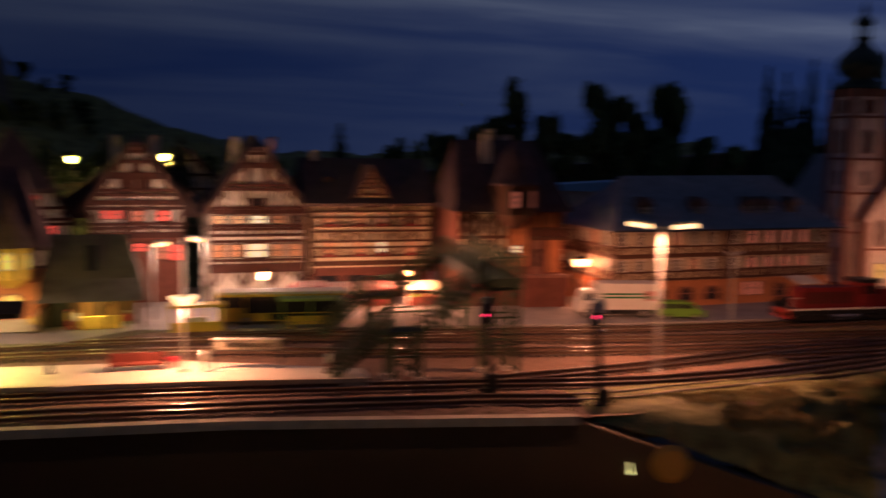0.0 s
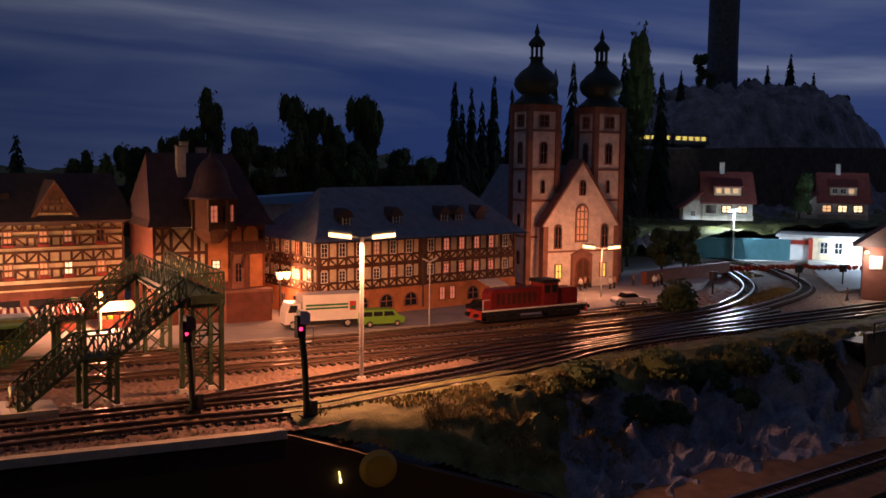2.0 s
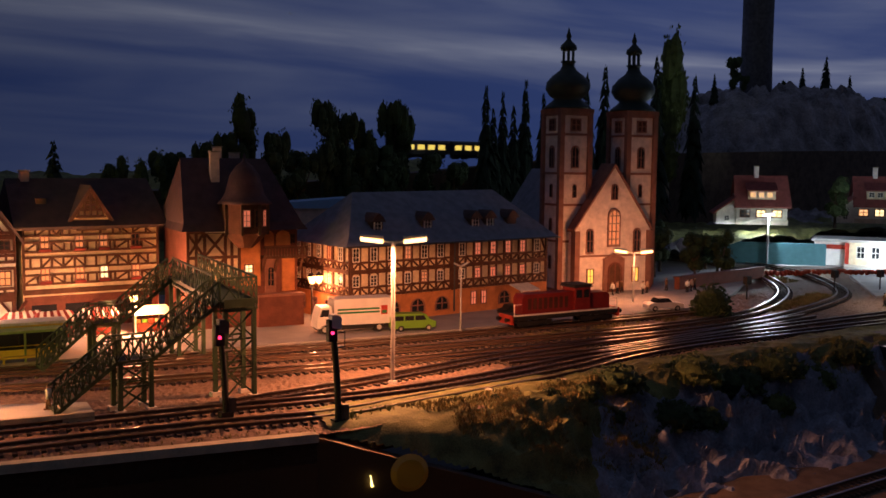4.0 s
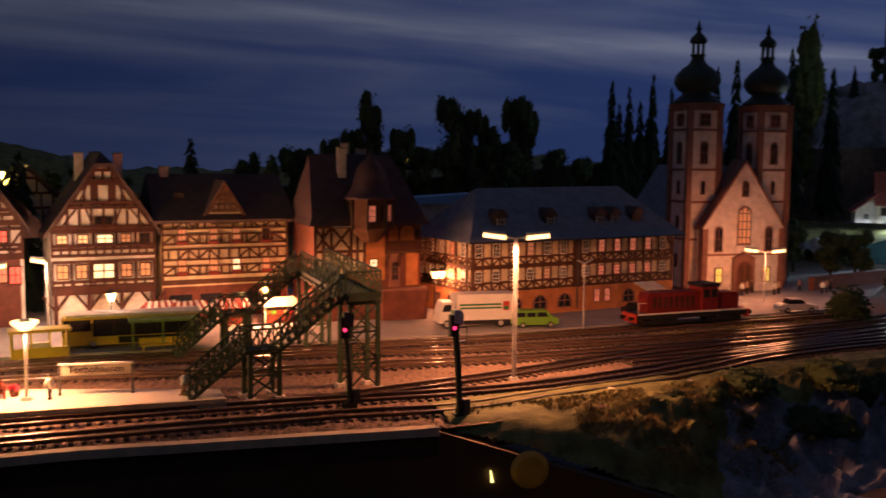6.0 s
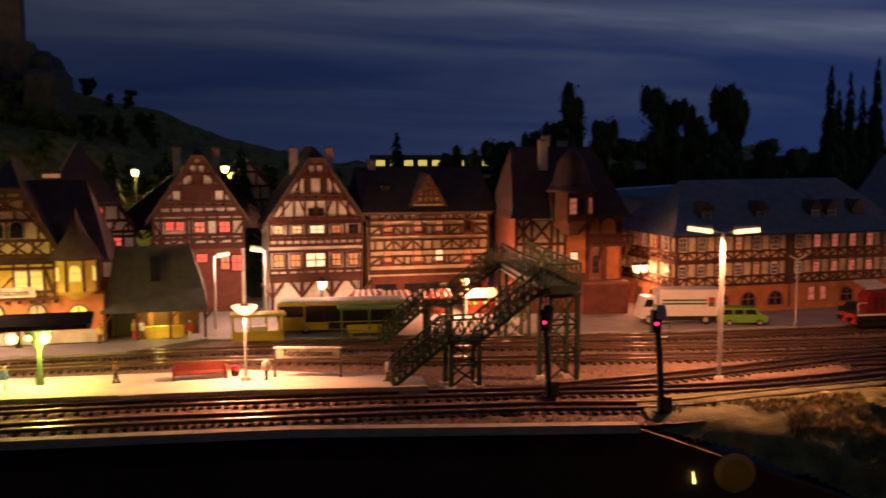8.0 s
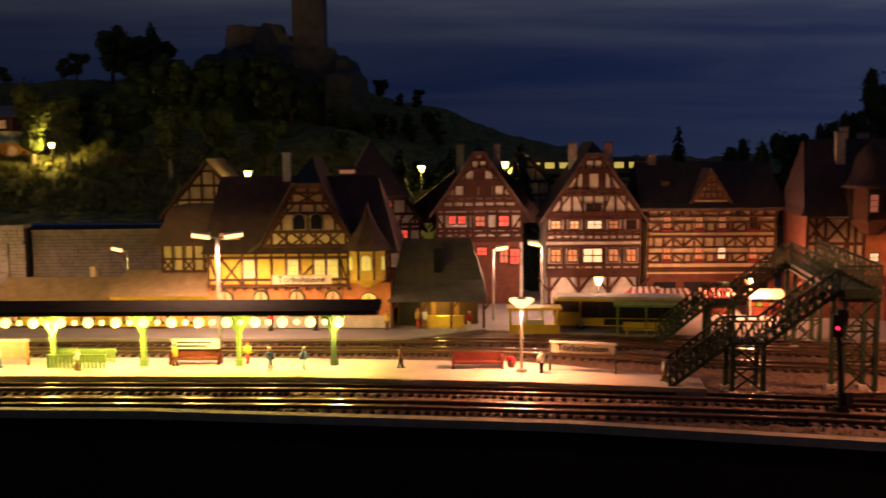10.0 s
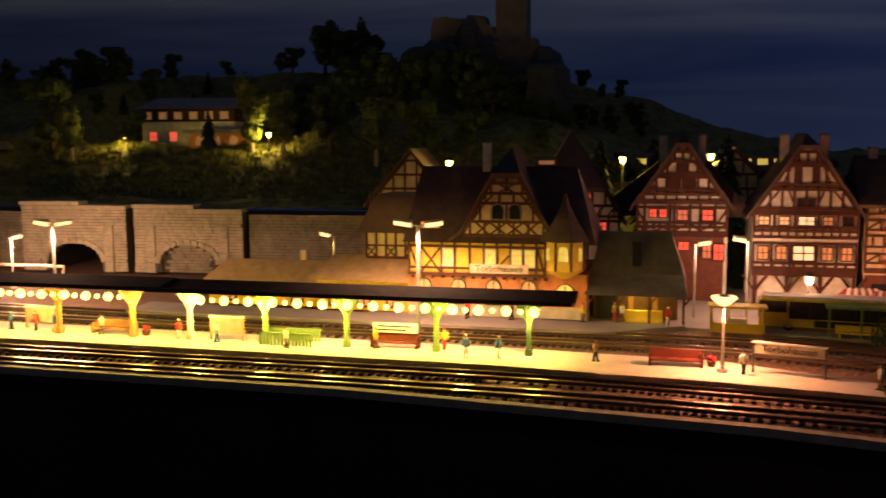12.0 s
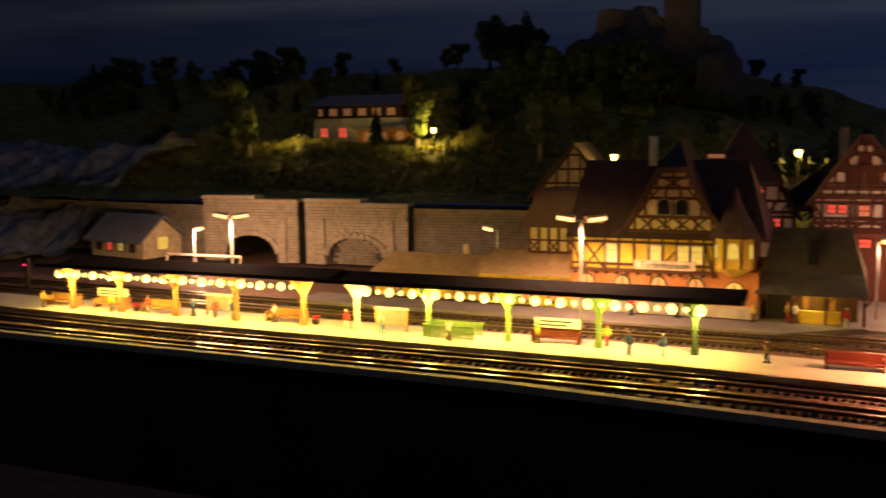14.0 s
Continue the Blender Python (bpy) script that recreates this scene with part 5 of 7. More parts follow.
def portal(x, y, w, h, step, rz, open_):
    th = thing("wall_portal", "grey stone retaining wall with an arched tunnel opening" if open_ else "grey stone retaining wall with a walled-up arch", "wall", x, y, 0.0, rz, kind="structure")
    cx, r, spring = 0.0, 0.046, 0.016
    inside = lambda px, pz: abs(px - cx) < r and pz < spring + math.sqrt(max(0, r * r - (px - cx) ** 2)) * 0.62
    pts = [(-w / 2, 0), (cx - r, 0)] + [(cx - r * math.cos(a), spring + r * 0.62 * math.sin(a)) for a in [math.pi * k / 12 for k in range(13)]] + [(cx + r, 0), (w / 2, 0), (w / 2, h - step), (0.01, h - step), (0.01, h), (-w / 2, h)]
    core = MB()
    for a, b in zip([-w / 2, -r] + [r * (k / 6 - 1) for k in range(1, 13)], [-r] + [r * (k / 6 - 1) for k in range(1, 13)] + [w / 2]):
        zb = 0 if abs((a + b) / 2) > r else spring + 0.62 * math.sqrt(max(0, r * r - ((a + b) / 2) ** 2))
        core.box(a, b, 0.0, 0.02, zb, (h if (a + b) / 2 < 0.01 else h - step) - 0.003)
    part("wall_core", core, M["mortar"], th)
    blockwork("stone_courses", th, -w / 2, w / 2, 0, h - step - 0.004, 0, M["stone2"], hole=inside, seed=int(w * 9999))
    blockwork("stone_courses", th, -w / 2, 0.01, h - step - 0.004, h - 0.004, 0, M["stone2"], seed=5)
    part("coping", MB().box(-w / 2 - 0.002, 0.012, -0.005, 0.024, h - 0.004, h + 0.001), M["stone2"], th)
    part("coping", MB().box(0.012, w / 2 + 0.001, -0.005, 0.024, h - step - 0.004, h - step + 0.001), M["stone2"], th)
    for k in range(13):
        a = math.pi * (k + 0.5) / 13
        p = (cx - r * math.cos(a), -0.003, spring + r * 0.62 * math.sin(a))
        q = (cx - (r + 0.008) * math.cos(a), -0.003, spring + (r * 0.62 + 0.007) * math.sin(a))
        beam("arch_stone", th, p, q, 0.0098, 0.006, M["stone2"])
    for sx in (-1, 1):
        if open_ and sx < 0:
            continue
        for k in range(9):
            piece("pier_stone", th, sx * 0.060 - 0.007, sx * 0.060 + 0.007, -0.006 - 0.0006 * (k % 2), 0, k * 0.0082, k * 0.0082 + 0.0075, M["stone2"])
    if open_:
        # Black box behind the arch, put in so the opening looks dark.
        part("tunnel_dark_box", MB().box(-r - 0.01, r + 0.01, 0.16, 0.165, 0, 0.06).box(-r - 0.012, -r - 0.008, 0.02, 0.16, 0, 0.06).box(r + 0.008, r + 0.012, 0.02, 0.16, 0, 0.06), M["black"], th)
    else:
        part("infill", MB().box(-r, r, 0.006, 0.012, 0, 0.055), M["mortar"], th)
        blockwork("stone_courses", th, -r, r, 0, 0.052, 0.006, M["stone"], hole=lambda px, pz: not inside(px, pz), seed=8)
    return th


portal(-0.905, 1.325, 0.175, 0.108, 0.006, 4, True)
portal(-0.715, 1.335, 0.178, 0.104, 0.006, 2, False)
rw = thing("wall_retaining", "grey coursed stone retaining wall behind the station", "wall", -0.42, 1.36, 0, 3, kind="structure")
part("wall_core", MB().box(-0.20, 0.22, 0, 0.02, 0, 0.086), M["mortar"], rw)
blockwork("stone_courses", rw, -0.20, 0.22, 0, 0.086, 0, M["stone"], seed=3)
part("coping", MB().box(-0.20, 0.22, -0.004, 0.024, 0.086, 0.091), M["stone"], rw)
rw = thing("wall_retaining", "grey coursed stone retaining wall beside the tunnel mouth", "wall", -1.17, 1.37, 0, -8, kind="structure")
part("wall_core", MB().box(-0.4, 0.18, 0, 0.02, 0, 0.090), M["mortar"], rw)
blockwork("stone_courses", rw, -0.4, 0.18, 0, 0.090, 0, M["stone"], seed=4)
solid("grass_verge", grid(lambda x, y: (x, y, 0.098 + 0.012 * (y - 1.33) / 0.1 + 0.004 * fbm(x, y, 40)), -1.6, -0.2, 1.345, 1.47, 120, 14), M["grass"], "grass strip above the retaining wall", "grass", "structure")
piped = thing("pipe_railing", "pale bent pipe railing before the tunnel", "railing", -0.90, 1.18, 0.004)
part("pipe", MB().cyl((-0.06, 0, 0), (-0.06, 0, 0.024), 0.0022).cyl((-0.06, 0, 0.024), (0.075, 0, 0.024), 0.0022).cyl((0.075, 0, 0.024), (0.07, 0, 0.0), 0.0015), M["pink"], piped)


# ---- platform canopy ----
cano = thing("platform_canopy", "dark flat platform canopy on flared posts with rows of bulbs", "canopy", 0, 0, 0)
CX0, CX1, CY, CZ = -0.858, -0.080, 0.853, 0.0560
rf = MB()
for a, b, dz in ((CX0, -0.490, 0.0), (-0.490, CX1, -0.001)):
    rf.add([(a, CY - 0.030, CZ + 0.004 + dz), (b, CY - 0.030, CZ + 0.004 + dz), (b, CY, CZ - 0.001 + dz), (a, CY, CZ - 0.001 + dz), (b, CY + 0.034, CZ + 0.004 + dz), (a, CY + 0.034, CZ + 0.004 + dz),
            (a, CY - 0.030, CZ + 0.008 + dz), (b, CY - 0.030, CZ + 0.008 + dz), (b, CY, CZ + 0.003 + dz), (a, CY, CZ + 0.003 + dz), (b, CY + 0.034, CZ + 0.008 + dz), (a, CY + 0.034, CZ + 0.008 + dz)],
           [(0, 1, 2, 3), (3, 2, 4, 5), (6, 9, 8, 7), (9, 11, 10, 8), (0, 6, 7, 1), (5, 4, 10, 11), (0, 3, 9, 6), (3, 5, 11, 9), (1, 7, 8, 2), (2, 8, 10, 4)])
part("canopy_roof", rf, M["canopy"], cano)
posts = [-0.832, -0.762, -0.685, -0.605, -0.521, -0.458, -0.378, -0.295, -0.2075, -0.121]
for i, px in enumerate(posts):
    m = M["benchlight"] if i < 5 else M["awnwhite"] if i == 5 else M["lightgreen"] if i < 9 else M["green"]
    mb = MB().box(px - 0.0022, px + 0.0022, CY - 0.002, CY + 0.002, 0.0078, CZ - 0.006).box(px - 0.0032, px + 0.0032, CY - 0.003, CY + 0.003, 0.0078, 0.014)
    mb.upright([(px - 0.002, CZ - 0.018), (px + 0.002, CZ - 0.018), (px + 0.012, CZ - 0.002), (px - 0.012, CZ - 0.002)], CY - 0.0016, CY + 0.0016)
    po = part("post", mb, m, cano)
    beam("bracket", po, (px, CY - 0.002, CZ - 0.014), (px, CY - 0.024, CZ + 0.002), 0.002, 0.002, m)
bx, k = CX0 + 0.018, 0
while bx < CX1 - 0.03:
    big = k % 2 == 0
    r = 0.0046 if big else 0.0026
    if not -0.527 < bx < -0.463:
        part("bulb", MB().ball((bx, CY - 0.012, CZ - 0.006), r), M["bulb_y"], cano, smooth=True)
    bx += 0.0125
    k += 1


# ---- benches, signs, platform furniture ----
def bench(x, y, m, roofed=False, rz=0.0):
    th = thing("platform_bench", "wooden platform bench with slatted back" if not roofed else "wooden platform bench with a glazed advert back", "bench", x, y, 0.0078, rz, "platform benches")
    w = 0.022
    part("seat", MB().box(-w, w, -0.006, 0.006, 0.0045, 0.0062), M[m], th)
    part("backrest", MB().box(-w, w, 0.004, 0.0062, 0.0062, 0.0135), M[m], th)
    for s in (-1, 1):
        part("side_panel", MB().upright([(s * w - 0.001, 0), (s * w + 0.001, 0), (s * w + 0.001, 0.011), (s * w - 0.001, 0.011)], -0.006, 0.006), M[m], th)
    if roofed:
        part("advert_board", MB().box(-w, w, 0.0008, 0.003, 0.0135, 0.0225), M["vwhite"], th)
        for i in range(2):
            part("text_bar", MB().box(-w * 0.8, w * (0.7 - 0.2 * i), 0.0002, 0.0007, 0.0190 - i * 0.0035, 0.0205 - i * 0.0035), M["letter"], th)
    return th


for b in ((-0.860, 0.866, "benchlight"), (-0.790, 0.870, "benchlight", True), (-0.717, 0.866, "benchlight"), (-0.550, 0.866, "benchlight"), (-0.250, 0.862, "bench", True), (0.009, 0.842, "bench")):
    bench(*b)


def board(x, y, w, h, lab, rz=0.0, text=""):
    th = thing("sign_board", lab, "sign", x, y, 0.0078, rz)
    for s in (-1, 1):
        part("post", MB().box(s * w / 2 - 0.001, s * w / 2 + 0.001, -0.001, 0.001, 0, h), M["darkgrey"], th)
    pn = part("panel", MB().box(-w / 2, w / 2, -0.0008, 0.0008, h - 0.0095, h - 0.0008), M["stone2"], th)
    part("top_bar", MB().box(-w / 2 - 0.001, w / 2 + 0.001, -0.0014, 0.0014, h - 0.0008, h + 0.0008), M["vwhite"], th)
    part("lower_bar", MB().box(-w / 2, w / 2, -0.0012, 0.0012, h - 0.0108, h - 0.0096), M["darkgrey"], th)
    if text:
        letters(text, 0.0082, 0, -0.0012, h - 0.0048, M["letter"], pn)
    return th


board(0.100, 0.824, 0.057, 0.026, "white station name sign on two dark posts", -14, "Torbohausen")
for x, y in ((-0.421, 0.858), (-0.640, 0.872)):
    th = thing("timetable_board", "framed timetable board on two posts", "sign", x, y, 0.0078)
    for s in (-1, 1):
        part("post", MB().box(s * 0.017 - 0.0009, s * 0.017 + 0.0009, -0.0009, 0.0009, 0, 0.023), M["benchlight"], th)
    part("panel", MB().box(-0.016, 0.016, -0.0006, 0.0006, 0.006, 0.022), M["stone"], th)
    part("top_rail", MB().box(-0.018, 0.018, -0.001, 0.001, 0.022, 0.024), M["white"], th)
rail_ = thing("stair_railing", "green slatted railing round the subway stairs", "railing", -0.354, 0.856, 0.0078)
for sy in (-0.012, 0.012):
    for i in range(15):
        piece("slat", rail_, -0.026 + i * 0.0036, -0.0238 + i * 0.0036, sy - 0.0006, sy + 0.0006, 0, 0.0115, M["lightgreen"])
    piece("top_bar", rail_, -0.027, 0.028, sy - 0.001, sy + 0.001, 0.0112, 0.0128, M["lightgreen"])
for i in range(6):
    piece("slat", rail_, -0.0272, -0.026, -0.011 + i * 0.0042, -0.0092 + i * 0.0042, 0, 0.0115, M["lightgreen"])
for x, y in ((0.039, 0.844), (-0.512, 0.862), (-0.748, 0.862)):
    th = thing("flower_tub", "tub of red flowers on the platform", "flower tub", x, y, 0.0078)
    part("tub", MB().lathe([(0.003, 0), (0.0042, 0.005)], 0, 0, 10), M["timber"], th)
    fl = MB()
    rnd = random.Random(int(x * 999))
    for _ in range(26):
        a, r = rnd.uniform(0, 6.28), rnd.uniform(0, 0.0042)
        fl.ball((r * math.cos(a), r * math.sin(a), 0.0058 + rnd.uniform(0, 0.0035)), 0.0012, n=5)
    part("flowers", fl, M["flower"], th)


# ---- painted figurines, each one plain moulded piece ----
def figurine(x, y, z, rz, coat, legs, h=0.0205, stride=0.25, lab="small painted standing figurine on the platform"):
    s = h / 0.0205
    mb = MB()
    for sd in (-1, 1):
        mb.cyl((sd * 0.0011 * s, sd * stride * 0.006 * s, 0), (sd * 0.0008 * s, 0, 0.0098 * s), 0.0009 * s, 0.0014 * s, 7, 1)
        mb.box((sd * 0.0011 - 0.0009) * s, (sd * 0.0011 + 0.0009) * s, (sd * stride * 0.006 - 0.002) * s, (sd * stride * 0.006 + 0.001) * s, 0, 0.0010 * s, 1)
        mb.cyl((sd * 0.0027 * s, 0, 0.0160 * s), (sd * 0.0033 * s, -sd * stride * 0.006 * s, 0.0095 * s), 0.0009 * s, 0.0007 * s, 6, 0)
    mb.lathe([(0.0019 * s, 0.0088 * s), (0.0021 * s, 0.012 * s), (0.0027 * s, 0.0155 * s), (0.0022 * s, 0.0168 * s), (0.0009 * s, 0.0173 * s)], 0, 0, 9, 0)
    mb.ball((0, 0, 0.0190 * s), 0.0015 * s, 2, 8)
    mb.ball((0, 0.0002, 0.0196 * s), 0.0015 * s, 1, 8, 0.7)
    return solid("figurine", mb, [M[coat], M[legs], M["skin"]], lab, "figurine", smooth=True, x=x, y=y, z=z, rz=rz, group="platform figurines")


for i, (x, y, c, l) in enumerate(((-0.176, 0.836, "jean", "whitec"), (-0.146, 0.837, "jean", "whitec"), (-0.060, 0.842, "brownc", "black"), (0.064, 0.822, "whitec", "black"), (0.164, 0.790, "whitec", "brownc"), (-0.426, 0.846, "whitec", "jean"), (-0.470, 0.852, "redc", "whitec"), (-0.350, 0.836, "whitec", "brownc"),
                                    (-0.614, 0.858, "jean", "whitec"), (-0.638, 0.860, "redc", "brownc"), (-0.667, 0.860, "jean", "black"), (-0.774, 0.850, "yellowc", "brownc"), (-0.874, 0.848, "yellowc", "brownc"), (-0.266, 0.852, "yellowc", "brownc"), (-0.202, 0.862, "yellowc", "redc"), (-0.692, 0.862, "yellowc", "jean"), (-0.560, 0.858, "whitec", "brownc"), (-0.728, 0.858, "redc", "whitec"))):
    figurine(x, y, 0.0078, (i * 67) % 360, c, l)
for i, (x, y, c, l) in enumerate(((-0.088, 1.035, "yellowc", "brownc"), (-0.055, 1.050, "yellowc", "redc"), (-0.047, 1.046, "whitec", "brownc"), (0.002, 1.032, "redc", "whitec"), (-0.165, 1.030, "brownc", "black"), (-0.215, 1.03, "redc", "black"))):
    figurine(x, y, 0.0057, (i * 71) % 360, c, l, lab="small painted figurine beside the station")
for i in range(9):
    figurine(1.065 + 0.016 * i + (0.035 if i > 4 else 0), 1.085 - 0.006 * i + 0.012 * (i % 3), 0.003, i * 51, ("whitec", "skin", "brownc")[i % 3], "black", lab="small painted figurine before the church")
figurine(1.345, 0.80, 0.0, 40, "brownc", "black", lab="dark painted figurine beside the rails")


# ---- lamps ----
def street_lamp(x, y, h, arms, watts, tint, lab, glass="bulb_a", z=0.0, sx=0.011, rz=0.0, head="bar", pole="grey", open_sided=False):
    th = thing("street_lamp", lab, "street lamp", x, y, z, rz, "lamps of the layout")
    part("pole", MB().cyl((0, 0, 0), (0, 0, h), 0.0022 if h > 0.1 else 0.0014, 0.0018 if h > 0.1 else 0.0011, 10).cyl((0, 0, 0), (0, 0, 0.003), 0.005, 0.004, 10), M[pole], th)
    for ax in arms:
        if head == "lantern":
            hd = part("lantern_glass", MB().lathe([(0.003, h), (0.0055, h + 0.008), (0.0055, h + 0.0095)], ax, 0, 8), M[glass], th)
            part("lantern_cap", MB().lathe([(0.006, h + 0.0095), (0.004, h + 0.012), (0.0004, h + 0.0145)], ax, 0, 8), M["black"], hd)
            lz = h + 0.004
        elif head == "disc":
            hd = part("lamp_glass", MB().lathe([(0.004, h - 0.005), (0.0105, h + 0.0005), (0.0105, h + 0.0025)], ax, 0, 14), M[glass], th)
            part("lamp_cap", MB().lathe([(0.005, h + 0.0026), (0.004, h + 0.0036), (0.001, h + 0.0042)], ax, 0, 14), M["grey"], hd)
            lz = h - 0.008
        else:
            s = 1 if ax >= 0 else -1
            if abs(ax) > 0.001:
                part("arm", MB().bar((0, 0, h - 0.001), (ax, 0, h + 0.002), 0.0018, 0.0018), M[pole], th)
            hd = part("lamp_housing", MB().upright([(ax - sx, h + 0.0020), (ax + sx, h + 0.0045), (ax + sx, h + 0.0065), (ax - sx, h + 0.0050)] if s > 0 else [(ax - sx, h + 0.0045), (ax + sx, h + 0.0020), (ax + sx, h + 0.0050), (ax - sx, h + 0.0065)], -0.0035, 0.0035), M["grey"], th)
            part("lamp_glass", MB().upright([(ax - sx * 0.95, h - 0.0018), (ax + sx * 0.95, h + 0.0006), (ax + sx * 0.95, h + 0.0042), (ax - sx * 0.95, h + 0.0018)] if s > 0 else [(ax - sx * 0.95, h + 0.0006), (ax + sx * 0.95, h - 0.0018), (ax + sx * 0.95, h + 0.0018), (ax - sx * 0.95, h + 0.0042)], -0.0042, 0.0030), M[glass], hd)
            lz = h - 0.004
        m = th.matrix_basis @ Vector((ax, -0.004 if head == "bar" else 0, lz))
        if head == "lantern":
            lamp(m.x, m.y - 0.008, m.z, watts, tint)
        elif open_sided and h > 0.1:
            shaded_lamp(m.x, m.y, m.z - 0.002, watts, tint, cone=174.0, blend=0.08)
        elif open_sided:
            lamp(m.x, m.y, m.z - 0.004, watts, tint)
        else:
            shaded_lamp(m.x, m.y, m.z, watts, tint)
    return th


street_lamp(0.460, 0.754, 0.133, (-0.020, 0.020), 0.50, AMBER, "tall double platform lamp with amber light", rz=-30, open_sided=True)
street_lamp(-0.250, 0.950, 0.116, (-0.016, 0.017), 0.36, PINK, "tall double yard lamp beside the station", sx=0.009)
street_lamp(-0.712, 1.000, 0.105, (-0.014, 0.015), 0.30, PINK, "tall double yard lamp before the tunnel", open_sided=True, sx=0.009)
street_lamp(0.030, 1.100, 0.086, (0.010,), 0.075, PINK, "single-arm street lamp with rosy light", open_sided=True, sx=0.007)
street_lamp(0.088, 1.125, 0.088, (-0.009,), 0.075, PINK, "single-arm street lamp beside the square", open_sided=True, sx=0.007)
street_lamp(0.047, 0.826, 0.062, (0.0,), 0.50, AMBER, "platform lamp with a bright disc shade", head="disc", z=0.0078)
street_lamp(0.155, 1.130, 0.040, (0.0,), 0.15, PINK, "black lantern post on the square", head="lantern", pole="black")
street_lamp(0.329, 1.120, 0.039, (0.0,), 0.27, AMBER, "black lantern post beside the market stalls", head="lantern", pole="black")
street_lamp(0.552, 1.105, 0.050, (-0.0, 0.010), 0.032, AMBER, "black double lantern post before the inn", head="lantern", pole="black")
street_lamp(1.038, 1.014, 0.0765, (-0.020, 0.018), 0.06, AMBER, "double-arm street lamp before the church", rz=-40, open_sided=True, sx=0.009)
street_lamp(1.690, 1.270, 0.105, (0.0,), 0.34, COLD, "street lamp with cold white light", "bulb_c", rz=-52, open_sided=True, sx=0.010)
street_lamp(-1.050, 1.72, 0.035, (0.0,), 0.13, YELLOW, "garden lantern on the hillside", "bulb_y", z=0.172, head="lantern", pole="black")
street_lamp(-0.745, 1.72, 0.035, (0.0,), 0.15, YELLOW, "garden lantern beside the villa", "bulb_y", z=0.172, head="lantern", pole="black")
street_lamp(-0.310, 1.36, 0.048, (0.0,), 0.08, YELLOW, "yellow lantern above the station yard", "bulb_y", z=0.115, head="lantern", pole="black")
street_lamp(-0.070, 1.50, 0.050, (0.0,), 0.16, YELLOW, "yellow lantern on the wooded hill", "bulb_y", z=0.115, head="lantern", pole="black")
street_lamp(0.060, 1.50, 0.045, (0.0,), 0.16, YELLOW, "yellow lantern behind the old town houses", "bulb_y", z=0.125, head="lantern", pole="black")
street_lamp(-0.885, 1.15, 0.070, (0.010,), 0.40, PINK, "single-arm yard lamp beside the tunnel", open_sided=True, sx=0.006)
street_lamp(-0.420, 1.17, 0.080, (-0.012,), 0.06, YELLOW, "curved yard lamp behind the goods shed", sx=0.006)
for i in range(12):
    lamp(-0.835 + i * 0.0655, CY - 0.012, CZ - 0.014, 0.095, YELLOW, 0.003)
lamp(0.345, 1.115, 0.020, 0.006, (1.0, 0.5, 0.15), 0.003)
lamp(1.80, 1.02, 0.040, 0.36, COLD, 0.01)


# ---- footbridge ----
fb = thing("footbridge", "green steel lattice footbridge with stairs on both sides", "footbridge")


def lattice(p, q, h, parent, n, name="girder"):
    p, q = Vector(p), Vector(q)
    up = Vector((0, 0, h))
    g = part(name, MB().bar(p, q, 0.0018, 0.0018), M["green"], parent)
    beam("handrail", g, p + up, q + up, 0.0016, 0.0016, M["green"])
    for i in range(n + 1):
        a = p + (q - p) * i / n
        beam("baluster", g, a, a + up, 0.0011, 0.0011, M["green"])
        if i < n:
            b = p + (q - p) * (i + 1) / n
            beam("lattice_bar", g, a, b + up, 0.0009, 0.0009, M["green"])
            beam("lattice_bar", g, a + up, b, 0.0009, 0.0009, M["green"])
    return g


def flight(x0, z0, x1, z1, y0, y1):
    n = 9
    for yy in (y0, y1):
        lattice((x0, yy, z0), (x1, yy, z1), 0.018, fb, 9, "stair_railing")
        beam("stringer", fb, (x0, yy, z0 - 0.001), (x1, yy, z1 - 0.001), 0.003, 0.0014, M["green"])
    for i in range(n):
        xx, zz = x0 + (x1 - x0) * (i + 0.5) / n, z0 + (z1 - z0) * (i + 0.5) / n
        piece("step", fb, xx - 0.0028, xx + 0.0028, min(y0, y1), max(y0, y1), zz - 0.0006, zz + 0.0006, M["green"])


def trestle(x0, x1, y0, y1, h):
    for xx in (x0, x1):
        for yy in (y0, y1):
            piece("leg", fb, xx - 0.0018, xx + 0.0018, yy - 0.0018, yy + 0.0018, 0.0, h, M["green"])
            piece("footing", fb, xx - 0.004, xx + 0.004, yy - 0.004, yy + 0.004, -0.002, 0.004, M["concrete"])
    k = 3 if h > 0.06 else 2
    for i in range(k):
        za, zb = 0.004 + (h - 0.006) * i / k, 0.004 + (h - 0.006) * (i + 1) / k
        for yy in (y0, y1):
            beam("brace", fb, (x0, yy, za), (x1, yy, zb), 0.0014, 0.001, M["green"])
            beam("brace", fb, (x1, yy, za), (x0, yy, zb), 0.0014, 0.001, M["green"])
            beam("tie", fb, (x0, yy, zb), (x1, yy, zb), 0.0016, 0.0014, M["green"])


flight(0.164, 0.008, 0.212, 0.044, 0.770, 0.792)
piece("landing", fb, 0.211, 0.242, 0.770, 0.792, 0.0425, 0.0445, M["green"])
for yy in (0.770, 0.792):
    lattice((0.212, yy, 0.044), (0.241, yy, 0.044), 0.018, fb, 3, "stair_railing")
flight(0.241, 0.044, 0.298, 0.086, 0.770, 0.792)
trestle(0.215, 0.240, 0.772, 0.792, 0.043)
trestle(0.303, 0.329, 0.770, 0.794, 0.080)
trestle(0.326, 0.352, 0.955, 0.978, 0.080)
part("deck", MB().slab([(0.298, 0.768), (0.331, 0.768), (0.357, 0.982), (0.324, 0.982)], 0.0835, 0.0855), M["green"], fb)
